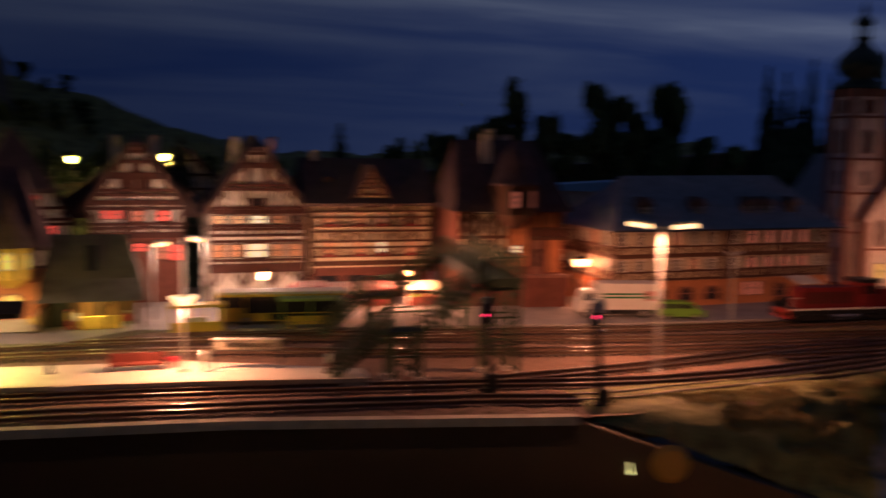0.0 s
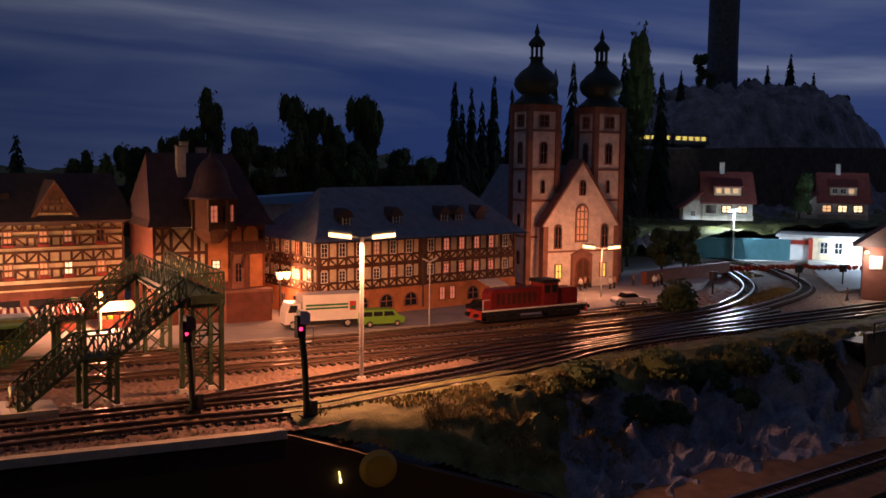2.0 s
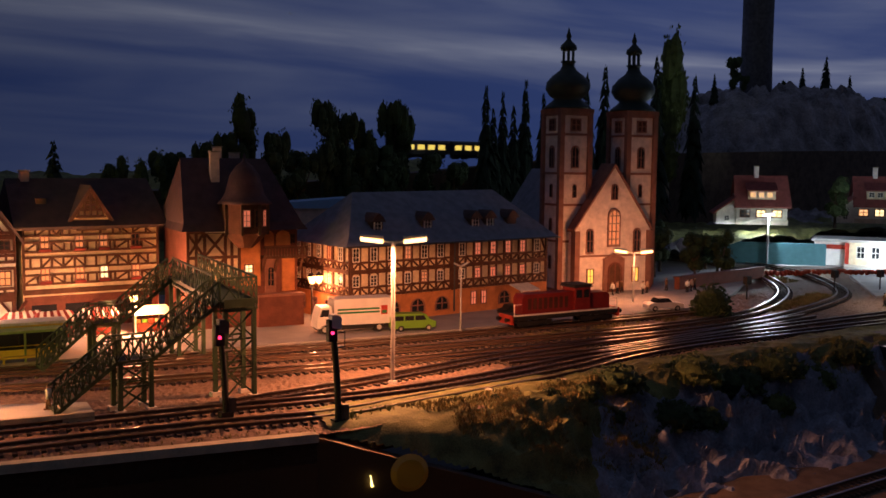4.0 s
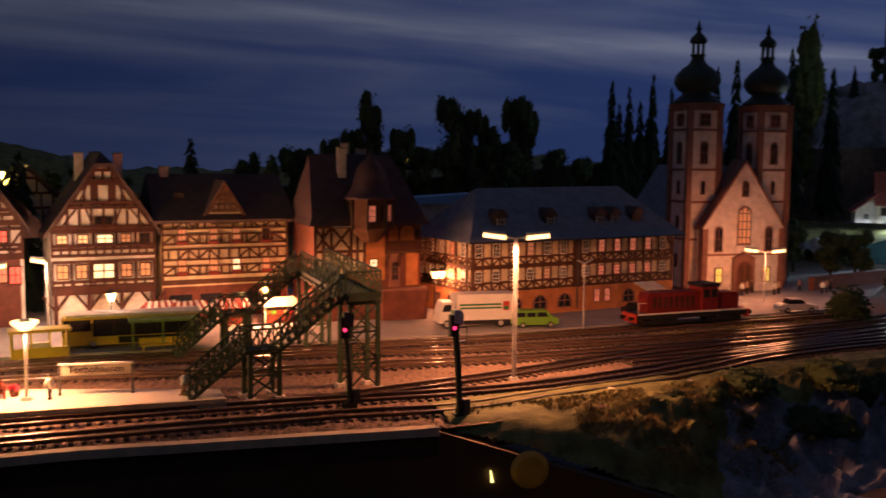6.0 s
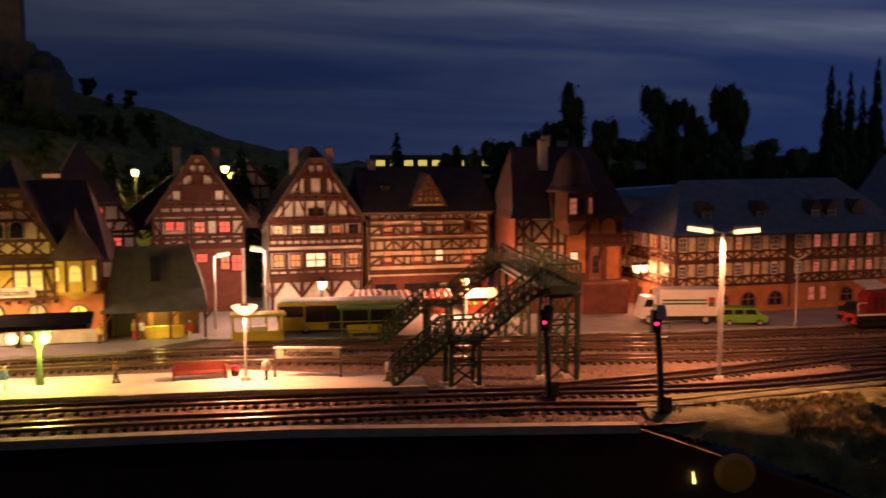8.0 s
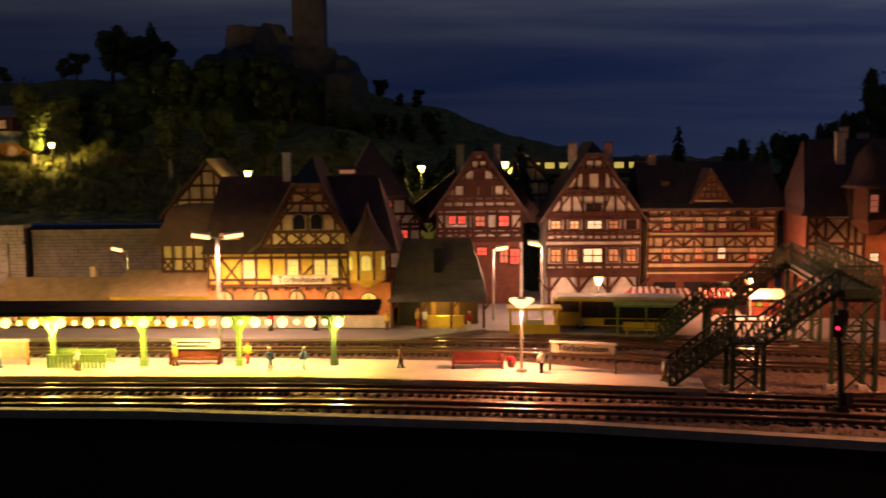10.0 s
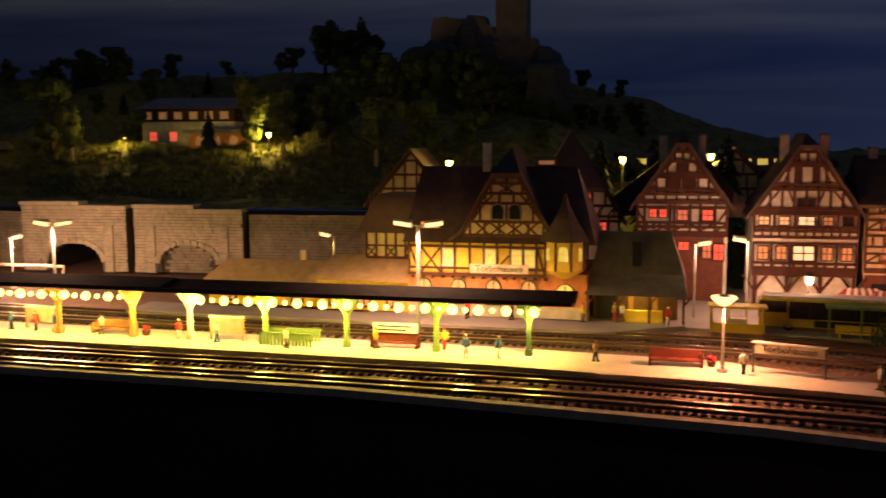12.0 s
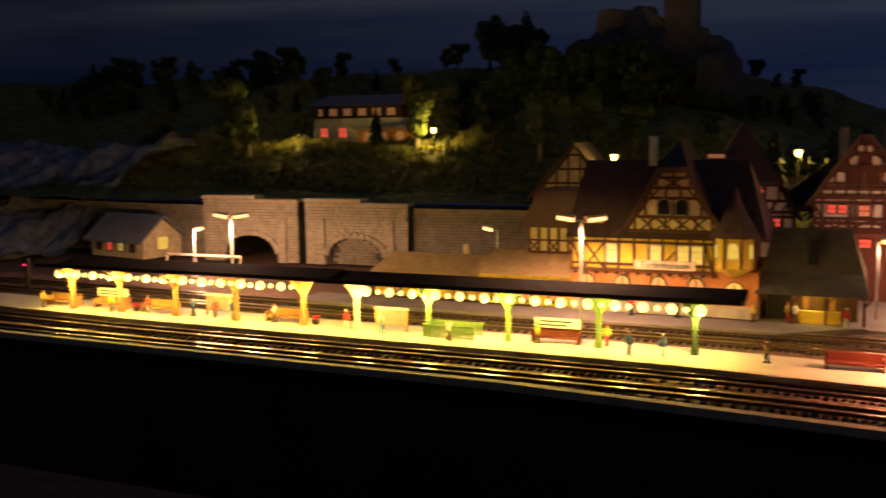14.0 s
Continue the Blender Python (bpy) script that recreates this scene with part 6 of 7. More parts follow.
for a, b in (((0.331, 0.768), (0.357, 0.982)), ((0.301, 0.793), (0.322, 0.960)), ((0.298, 0.768), (0.331, 0.768))):
    long_ = math.hypot(b[0] - a[0], b[1] - a[1])
    lattice((*a, 0.0795), (*b, 0.0795), 0.005, fb, max(3, int(long_ / 0.012)), "deck_girder")
    lattice((*a, 0.0860), (*b, 0.0860), 0.0205, fb, max(2, int(long_ / 0.0155)), "girder")
part("end_panel", MB().box(0.301, 0.328, 0.7655, 0.7672, 0.081, 0.0885), M["green"], fb)
flight(0.269, 0.044, 0.324, 0.086, 0.962, 0.982)
flight(0.194, 0.004, 0.242, 0.044, 0.962, 0.982)
piece("landing", fb, 0.241, 0.270, 0.962, 0.982, 0.0425, 0.0445, M["green"])
for yy in (0.962, 0.982):
    lattice((0.242, yy, 0.044), (0.269, yy, 0.044), 0.018, fb, 3, "stair_railing")
trestle(0.244, 0.268, 0.964, 0.982, 0.043)


# ---- signals ----
def signal(x, y, h, bend, lab):
    th = thing("railway_signal", lab, "signal", x, y, 0.0)
    mb, n = MB(), 8
    mb.add([(bend * (k / 6) ** 2 + 0.0027 * math.cos(2 * math.pi * q / n), 0.0027 * math.sin(2 * math.pi * q / n), h * k / 6) for k in range(7) for q in range(n)],
           [(k * n + q, k * n + (q + 1) % n, (k + 1) * n + (q + 1) % n, (k + 1) * n + q) for k in range(6) for q in range(n)])
    part("mast_foot", MB().box(-0.005, 0.005, -0.004, 0.004, 0, 0.005), M["black"], th)
    part("mast", mb, M["black"], th, smooth=True)
    hd = part("signal_head", MB().box(bend - 0.0036, bend + 0.0036, -0.003, 0.002, h - 0.015, h + 0.002), M["black"], th)
    if h > 0.06:
        part("hood", MB().upright([(bend - 0.001, h - 0.004), (bend + 0.007, h - 0.006), (bend + 0.0075, h + 0.003), (bend + 0.004, h + 0.006), (bend - 0.001, h + 0.006)], -0.0032, 0.003), M["vwhite" if x > 0.3 else "darkgrey"], hd, "pale lamp hood")
        part("service_basket", MB().box(bend + 0.0036, bend + 0.010, -0.004, 0.003, h - 0.020, h - 0.0190).bar((bend + 0.0098, -0.0035, h - 0.019), (bend + 0.0098, -0.0035, h - 0.007), 0.0006, 0.0006).bar((bend + 0.004, -0.0035, h - 0.008), (bend + 0.0098, -0.0035, h - 0.008), 0.0006, 0.0006), M["darkgrey"], th)
        part("relay_box", MB().box(0.003, 0.008, -0.003, 0.003, 0.004, 0.016), M["darkgrey"], th)
        for k in range(9):
            piece("ladder_rung", th, bend * 0.3 - 0.0042, bend * 0.3 - 0.0022, 0.0032, 0.0040, 0.010 + k * 0.0068, 0.0106 + k * 0.0068, M["darkgrey"])
    part("red_lens", MB().ball((bend - 0.0008, -0.0036, h - 0.008), 0.0014), M["sig_red"], hd)
    return th


signal(0.350, 0.655, 0.082, -0.006, "black light signal with a crooked mast showing red")
signal(0.284, 0.722, 0.074, -0.005, "black light signal beside the footbridge showing red")
signal(-1.02, 0.965, 0.045, 0.0, "low black light signal showing red")
signal(-0.965, 0.99, 0.040, 0.0, "low black light signal beside the platform end")
for x, y in ((1.43, 0.94), (1.505, 0.905), (1.225, 0.955)):
    th = thing("point_indicator", "small black signal lantern on a post", "signal", x, y, 0.0)
    part("post", MB().cyl((0, 0, 0), (0, 0, 0.026), 0.0012), M["black"], th)
    part("lantern_box", MB().box(-0.005, 0.005, -0.004, 0.004, 0.024, 0.036), M["black"], th)


# ---- vehicles ----
def wheel(parent, x, y, r, w=0.003):
    wh = part("wheel", MB().cyl((x, y - w / 2, r), (x, y + w / 2, r), r, r, 14), M["black"], parent)
    part("rim", MB().cyl((x, y - w / 2 - 0.0004, r), (x, y + w / 2 + 0.0004, r), r * 0.55, r * 0.55, 10), M["grey"], wh)


tk = thing("box_truck", "white box truck with green stripes parked on the street", "truck", 0.556, 1.006, 0.003, -12)
bxp = part("cargo_box", MB().box(-0.026, 0.048, -0.0145, 0.0145, 0.010, 0.041), M["vwhite"], tk)
for z in (0.0235, 0.0275):
    part("stripe", MB().box(-0.022, 0.030, -0.0149, -0.0146, z, z + 0.0022), M["stripe"], bxp)
part("emblem", MB().box(0.032, 0.040, -0.0149, -0.0146, 0.021, 0.032), M["red"], bxp)
part("emblem", MB().box(0.033, 0.039, -0.0152, -0.0149, 0.0225, 0.0262), M["stripe"], bxp)
cb = part("cab", MB().upright([(-0.047, 0.007), (-0.028, 0.007), (-0.028, 0.032), (-0.042, 0.032), (-0.046, 0.020)], -0.0135, 0.0135), M["vwhite"], tk)
part("side_window", MB().upright([(-0.0435, 0.021), (-0.032, 0.021), (-0.032, 0.0295), (-0.0405, 0.0295)], -0.0139, -0.0136), M["glass"], cb)
part("chassis", MB().box(-0.045, 0.046, -0.010, 0.010, 0.004, 0.009), M["black"], tk)
for wx in (-0.037, 0.030):
    for wy in (-0.012, 0.012):
        wheel(tk, wx, wy, 0.0056)

van = thing("van", "bright green van parked on the street", "van", 0.622, 0.975, 0.003, -14)
part("body", MB().upright([(-0.028, 0.004), (0.027, 0.004), (0.028, 0.011), (0.020, 0.0135), (0.014, 0.0205), (-0.025, 0.0215), (-0.028, 0.016)], -0.010, 0.010), M["vgreen"], van)
for i, (a, b) in enumerate(((-0.025, -0.014), (-0.012, -0.001), (0.001, 0.012))):
    part("side_window", MB().upright([(a, 0.0135), (b + (0.003 if i == 2 else 0), 0.0135), (b, 0.019), (a, 0.019)], -0.0103, -0.0101), M["glass"], van)
for wx in (-0.017, 0.018):
    for wy in (-0.009, 0.009):
        wheel(van, wx, wy, 0.0038, 0.0025)

car = thing("car", "white convertible parked before the church", "car", 1.012, 0.930, 0.003, -20)
part("body", MB().upright([(-0.027, 0.004), (0.026, 0.004), (0.027, 0.010), (0.010, 0.0125), (-0.024, 0.0115), (-0.027, 0.009)], -0.010, 0.010), M["vwhite"], car)
part("cabin", MB().upright([(-0.016, 0.012), (0.010, 0.012), (0.003, 0.018), (-0.012, 0.018)], -0.0085, 0.0085), M["glass"], car)
part("roof", MB().box(-0.012, 0.003, -0.008, 0.008, 0.018, 0.019), M["vwhite"], car)
for wx in (-0.017, 0.017):
    for wy in (-0.009, 0.009):
        wheel(car, wx, wy, 0.004, 0.0025)
dcar = thing("car", "dark car parked behind the locomotive", "car", 0.80, 0.995, 0.003, -10)
part("body", MB().upright([(-0.024, 0.004), (0.024, 0.004), (0.025, 0.009), (0.012, 0.011), (0.007, 0.016), (-0.013, 0.016), (-0.018, 0.011), (-0.025, 0.010)], -0.009, 0.009), M["black"], dcar)
for wx in (-0.015, 0.015):
    for wy in (-0.008, 0.008):
        wheel(dcar, wx, wy, 0.0038, 0.0025)

bus = thing("bus", "long yellow and black city bus standing at the stop", "bus", 0.166, 1.055, 0.003, -6)
part("body", MB().upright([(-0.070, 0.004), (0.070, 0.004), (0.070, 0.034), (-0.066, 0.035), (-0.070, 0.030)], -0.014, 0.014), M["vyellow"], bus)
part("window_band", MB().box(-0.040, 0.069, -0.0145, -0.0141, 0.013, 0.031), M["glass"], bus)
part("window_band", MB().box(-0.069, -0.042, -0.0145, -0.0141, 0.019, 0.031), M["glass"], bus)
part("skirt", MB().box(-0.015, 0.069, -0.0147, -0.0141, 0.005, 0.012), M["black"], bus)
for wx in (-0.040, 0.042):
    for wy in (-0.0125, 0.0125):
        wheel(bus, wx, wy, 0.0055)
part("roof_edge", MB().box(-0.067, 0.070, -0.0146, 0.0146, 0.0335, 0.0362), M["awnwhite"], bus, "pale roof edge")
for k in range(5):
    part("window_post", MB().box(-0.020 + k * 0.022, -0.0185 + k * 0.022, -0.0149, -0.0145, 0.013, 0.031), M["black"], bus)
part("windscreen", MB().box(-0.0706, -0.0692, -0.0125, 0.0125, 0.014, 0.031), M["glass"], bus)
ks = thing("bus_shelter", "yellow-green glazed bus shelter with curved roof", "shelter", 0.072, 1.020, 0.003)
for s in (-1, 1):
    part("side_wall", MB().box(s * 0.026 - 0.001, s * 0.026 + 0.001, 0, 0.018, 0, 0.026), M["vyellow"], ks)
part("roof", MB().box(-0.029, 0.029, -0.004, 0.020, 0.026, 0.0285), M["vyellow"], ks)
part("low_wall", MB().box(-0.026, 0.026, 0.0, 0.0015, 0, 0.010), M["vyellow"], ks)
for i in range(4):
    part("mullion", MB().box(-0.0265 + i * 0.0173, -0.0248 + i * 0.0173, 0, 0.0016, 0.010, 0.026), M["vyellow"], ks)
part("counter", MB().box(-0.01, 0.01, 0.006, 0.012, 0, 0.014), M["vwhite"], ks)
bs = thing("bus_stop_canopy", "yellow-green bus stop canopy on posts with a bench", "shelter", 0.190, 1.012, 0.003, -6)
part("roof", MB().box(-0.034, 0.034, -0.008, 0.014, 0.031, 0.0335), M["lightgreen"], bs)
for px in (-0.030, 0.0, 0.030):
    part("post", MB().box(px - 0.001, px + 0.001, 0.002, 0.004, 0, 0.031), M["lightgreen"], bs)
part("seat", MB().box(-0.024, 0.024, -0.003, 0.003, 0.005, 0.007), M["vyellow"], bs)
part("backrest", MB().box(-0.024, 0.024, 0.003, 0.0042, 0.007, 0.013), M["vyellow"], bs)
for s in (-1, 1):
    part("bench_leg", MB().box(s * 0.02 - 0.001, s * 0.02 + 0.001, -0.002, 0.002, 0, 0.005), M["vyellow"], bs)

for sx0, sy0, rot, top, lit in ((0.245, 1.135, 0, "awnred", 0), (0.295, 1.140, 0, "awnwhite", 0), (0.352, 1.130, -8, "cream", 1), (0.215, 1.150, 0, "awnred", 0)):
    sk = thing("market_stall", "market stall with %s awning and goods on the counter" % {"awnred": "a red", "awnwhite": "a white", "cream": "a pale cream"}[top], "market stall", sx0, sy0, 0.003, rot, "market stalls")
    part("counter", MB().box(-0.020, 0.020, -0.006, 0.006, 0.0, 0.011), M["bench"], sk)
    part("awning", MB().add([(-0.024, -0.013, 0.021), (0.024, -0.013, 0.021), (0.018, 0.0, 0.031), (-0.018, 0.0, 0.031), (0.024, 0.012, 0.022), (-0.024, 0.012, 0.022)], [(0, 1, 2, 3), (3, 2, 4, 5), (0, 3, 5), (1, 4, 2), (0, 5, 4, 1)]), M[top], sk)
    if not lit:
        for k in range(5):
            xa = -0.0205 + k * 0.009
            part("awning_stripe", MB().add([(xa, -0.0133, 0.0216), (xa + 0.0045, -0.0133, 0.0216), (xa * 0.75 + 0.0034, -0.0002, 0.0316), (xa * 0.75, -0.0002, 0.0316), (xa, -0.0133, 0.0196), (xa + 0.0045, -0.0133, 0.0196)], [(0, 1, 2, 3), (4, 5, 1, 0)]), M["awnwhite" if top == "awnred" else "awnred"], sk)
    for px in (-0.019, 0.019):
        part("pole", MB().box(px - 0.0008, px + 0.0008, -0.011, -0.0094, 0, 0.022), M["white"], sk)
    for i in range(5):
        part("crate", MB().box(-0.018 + i * 0.0075, -0.0125 + i * 0.0075, -0.005, 0.0, 0.011, 0.0145), M[("orange", "vgreen", "red", "cream", "flower")[i]], sk)

# shunting locomotive
lo = thing("locomotive", "dark red diesel shunting locomotive on the siding", "locomotive", 0.803, 0.9092, 0.0054, -4.2)
part("frame", MB().box(-0.082, 0.082, -0.0135, 0.0135, 0.010, 0.0165), M["black"], lo)
part("footboard_edge", MB().box(-0.081, 0.081, -0.0145, -0.0136, 0.0155, 0.0175), M["white"], lo)
part("long_hood", MB().upright([(-0.066, 0.0165), (0.012, 0.0165), (0.012, 0.041), (-0.062, 0.041), (-0.066, 0.036)], -0.010, 0.010), M["locored"], lo)
part("short_hood", MB().upright([(0.036, 0.0165), (0.070, 0.0165), (0.070, 0.034), (0.066, 0.038), (0.036, 0.038)], -0.010, 0.010), M["locored"], lo)
cabp = part("cab", MB().box(0.012, 0.036, -0.0135, 0.0135, 0.0165, 0.046), M["locored"], lo)
part("cab_roof", MB().upright([(0.009, 0.046), (0.039, 0.046), (0.037, 0.050), (0.011, 0.050)], -0.0145, 0.0145), M["black"], cabp)
for a in (0.014, 0.0255):
    part("cab_window", MB().box(a, a + 0.0085, -0.0139, -0.0136, 0.033, 0.043), M["glass"], cabp)
for i in range(8):
    part("louvre", MB().box(-0.058 + i * 0.008, -0.053 + i * 0.008, -0.0104, -0.0101, 0.022, 0.036), M["redtimber"], lo)
for s in (-1, 1):
    part("buffer_beam", MB().box(s * 0.083 - 0.0015, s * 0.083 + 0.0015, -0.0135, 0.0135, 0.006, 0.017), M["red"], lo)
    for yy in (-0.009, 0.009):
        part("buffer", MB().cyl((s * 0.084, yy, 0.0115), (s * 0.090, yy, 0.0115), 0.0015, 0.0028, 10), M["black"], lo)
    part("handrail", MB().bar((s * 0.080, -0.013, 0.0165), (s * 0.080, -0.013, 0.030), 0.0008, 0.0008).bar((s * 0.080, -0.013, 0.030), (s * 0.070, -0.013, 0.030), 0.0008, 0.0008), M["white"], lo)
    for k in (-0.015, 0.015):
        for yy in (-0.0085, 0.0085):
            wheel(lo, s * 0.048 + k, yy, 0.0058, 0.003)
    part("bogie_frame", MB().box(s * 0.048 - 0.026, s * 0.048 + 0.026, -0.0115, -0.0105, 0.003, 0.009), M["black"], lo)


# ---- moving trains ----
def railcar(name, lab, n, car_len, h, w, body, roof, lit, front):
    th = thing(name, lab, "train")
    for k in range(n):
        x0 = k * (car_len + 0.006)
        bd_ = part("car_body", MB().box(x0, x0 + car_len, -w / 2, w / 2, 0.010, h * 0.86), M[body], th)
        prof = [(-w / 2 - 0.0005, h * 0.86), (w / 2 + 0.0005, h * 0.86), (w * 0.42, h * 0.95), (w * 0.25, h), (-w * 0.25, h), (-w * 0.42, h * 0.95)]
        r_ = MB().add([(x, y, z) for x in (x0, x0 + car_len) for y, z in prof], [tuple(range(6)), tuple(range(11, 5, -1))] + [(i, i + 6, (i + 1) % 6 + 6, (i + 1) % 6) for i in range(6)])
        part("roof", r_, M[roof], bd_)
        m = int(car_len / 0.0245)
        for i in range(m):
            a = x0 + 0.006 + (car_len - 0.012) * i / m
            part("window_pane", MB().box(a, a + (car_len - 0.012) / m * 0.64, -w / 2 - 0.0005, w / 2 + 0.0005, h * 0.50, h * 0.76), M[lit], bd_)
        part("underframe", MB().box(x0 + 0.01, x0 + car_len - 0.01, -w * 0.36, w * 0.36, 0.003, 0.010), M["black"], bd_)
        for bxx in (x0 + 0.03, x0 + car_len - 0.03):
            for dx in (-0.013, 0.013):
                wheel(bd_, bxx + dx, 0, 0.0055, 0.019)
    if front:
        part("front_window", MB().box(-0.0006, 0.001, -w * 0.42, w * 0.42, h * 0.52, h * 0.80), M[lit], th)
        for yy in (-0.009, 0.009):
            part("tail_lamp", MB().ball((-0.0004, yy, 0.014), 0.0011), M["head"], th)
    return th


M["lit_cabin"] = glow("lit_train_window", (1.0, 0.66, 0.28), 1.1, 0.55, 90)
local_train = railcar("local_train", "blue-grey railcar train with lit windows on the lower track", 3, 0.24, 0.045, 0.033, "vwhite", "bluegrey", "lit_cabin", True)
far_train = railcar("lit_train", "far passenger train with glowing windows on the upper line", 2, 0.145, 0.040, 0.032, "darkgrey", "darkgrey", "lit_yellow", False)

zb = lambda x: float(np.interp(x, [-0.4, 0.0, 0.5, 0.9, 1.7, 2.5, 3.4], [0.128, 0.130, 0.152, 0.172, 0.236, 0.258, 0.27]))
emb = MB()
ex = [-0.4 + 3.8 * i / 40 for i in range(41)]
emb.add([(x, yy, zz) for x in ex for yy, zz in ((1.72, -0.01), (1.725, zb(x) - 0.0035), (1.785, zb(x) - 0.0035), (1.80, -0.01))], [(4 * i + j, 4 * i + j + 1, 4 * i + j + 5, 4 * i + j + 4) for i in range(40) for j in range(3)])
solid("embankment", emb, M["earth"], "dark embankment of the upper railway line", "embankment", "structure")

# ---- cottages, shop, hut on the far side ----
for x, y, z, rz, lab, dim in ((1.768, 1.357, 0.078, -44, "white cottage with a red roof and lit windows", 0), (2.070, 1.262, 0.078, -50, "white cottage with a red roof beside a spruce", 1)):
    ct = thing("cottage", lab, "house", x, y, z, rz, "cottages on the meadow")
    part("wall", MB().box(-0.045, 0.062, 0, 0.08, 0, 0.042), M["white"], ct)
    part("plinth", MB().box(-0.047, 0.064, -0.0015, 0.08, 0, 0.011), M["stone2"], ct)
    part("gable_wall", MB().add([(-0.0455, 0, 0.04), (-0.0455, 0.08, 0.04), (-0.0455, 0.04, 0.098), (0.0625, 0, 0.04), (0.0625, 0.08, 0.04), (0.0625, 0.04, 0.098)], [(0, 1, 2), (3, 5, 4), (0, 3, 4, 1), (0, 2, 5, 3), (1, 4, 5, 2)]), M["white"], ct)
    for sy, y0 in ((1, -0.010), (-1, 0.090)):
        part("roof", MB().add([(-0.052, y0, 0.037), (0.070, y0, 0.037), (0.066, 0.04, 0.104), (-0.050, 0.04, 0.104), (-0.052, y0, 0.0405), (0.070, y0, 0.0405), (0.066, 0.04, 0.1085), (-0.050, 0.04, 0.1085)], [(0, 3, 2, 1), (4, 5, 6, 7), (0, 1, 5, 4), (1, 2, 6, 5), (2, 3, 7, 6), (3, 0, 4, 7)]), M["roofcott"], ct)
    dm = part("dormer", MB().box(-0.022, 0.036, 0.000, 0.04, 0.056, 0.075), M["cream"], ct)
    part("dormer_roof", MB().add([(-0.026, -0.006, 0.074), (0.040, -0.006, 0.074), (0.040, 0.036, 0.094), (-0.026, 0.036, 0.094), (-0.026, -0.006, 0.077), (0.040, -0.006, 0.077), (0.040, 0.036, 0.097), (-0.026, 0.036, 0.097)], [(0, 3, 2, 1), (4, 5, 6, 7), (0, 1, 5, 4), (1, 2, 6, 5), (2, 3, 7, 6), (3, 0, 4, 7)]), M["roofcott"], dm)
    for i in range(3):
        window(dm, -0.012 + i * 0.018, -0.0008, 0.060, 0.013, 0.012, M["glass" if dim and i < 2 else "lit_warm"], M["white"])
        window(ct, -0.028 + i * 0.034, -0.001, 0.016, 0.022, 0.018, M["lit_white" if i else ("lit_warm" if dim else "glass")], M["timber"])
    wing_ = part("side_wing", MB().upright([(-0.088, 0), (-0.045, 0), (-0.045, 0.058), (-0.088, 0.026)], 0.004, 0.07), M["white"], ct)
    part("wing_roof", MB().upright([(-0.096, 0.022), (-0.044, 0.060), (-0.044, 0.064), (-0.096, 0.026)], -0.004, 0.078), M["roofcott"], wing_)
    window(wing_, -0.066, 0.003, 0.008, 0.011, 0.012, M["glass"], M["white"])
    chm = part("chimney", MB().box(-0.006, 0.004, 0.036, 0.046, 0.095, 0.128), M["white"], ct)
    part("chimney_cap", MB().box(-0.007, 0.005, 0.035, 0.047, 0.128, 0.130), M["stone"], chm)
shop = thing("petrol_station", "low white flat-roofed kiosk in bright cold light", "shop", 1.82, 1.14, 0.003, -58)
part("wall", MB().box(-0.09, -0.022, 0.006, 0.10, 0, 0.050), M["vwhite"], shop, "pale side wall with a red stripe")
# Cream front, white side: warm light on the front is put into colour.
part("front_wall", MB().box(-0.022, 0.12, 0, 0.10, 0, 0.050), M["cream"], shop)
part("roof", MB().box(-0.095, 0.125, -0.012, 0.105, 0.050, 0.055), M["grey"], shop)
part("red_panel", MB().box(-0.089, -0.030, 0.0035, 0.0055, 0.034, 0.043), M["red"], shop)
part("corner_post", MB().box(-0.030, -0.022, -0.0012, 0.004, 0, 0.048), M["red"], shop)
for i in range(4):
    window(shop, 0.0 + i * 0.028, -0.0012, 0.016, 0.017, 0.026, M["lit_white" if i > 1 else "glass"], M["white"])
part("kerb", MB().box(-0.03, 0.13, -0.045, -0.004, -0.003, 0.004), M["concrete"], shop)
solid("wall_low", MB().box(-0.16, 0.08, 0, 0.01, 0, 0.048), M["teal"], "low blue-green garden wall under the cottages", "wall", x=1.715, y=1.245, z=0.0, rz=-50)
hut = thing("signal_box", "dark wooden signal box with lit windows", "signal box", 1.392, 0.770, 0.0, -58)
part("wall", MB().box(-0.03, 0.05, 0, 0.06, 0, 0.085), M["redbrick"], hut)
part("roof", MB().upright([(-0.045, 0.082), (0.065, 0.082), (0.01, 0.122)], -0.012, 0.072), M["roof"], hut)
for i in range(2):
    window(hut, -0.012 + i * 0.03, -0.001, 0.048, 0.018, 0.020, M["lit_white"], M["white"])

wl = thing("wall_lamp", "small white wall lamp under the signal box eave", "lamp", 1.392, 0.770, 0.0, -58)
part("bracket", MB().bar((-0.026, 0.0, 0.074), (-0.026, -0.012, 0.077), 0.0012, 0.0012), M["black"], wl)
part("lamp_glass", MB().ball((-0.026, -0.013, 0.0745), 0.0026), M["bulb_a"], wl, smooth=True)
wp = wl.matrix_basis @ Vector((-0.026, -0.020, 0.070))
lamp(wp.x, wp.y, wp.z, 0.055, (1.0, 0.80, 0.62), 0.004)

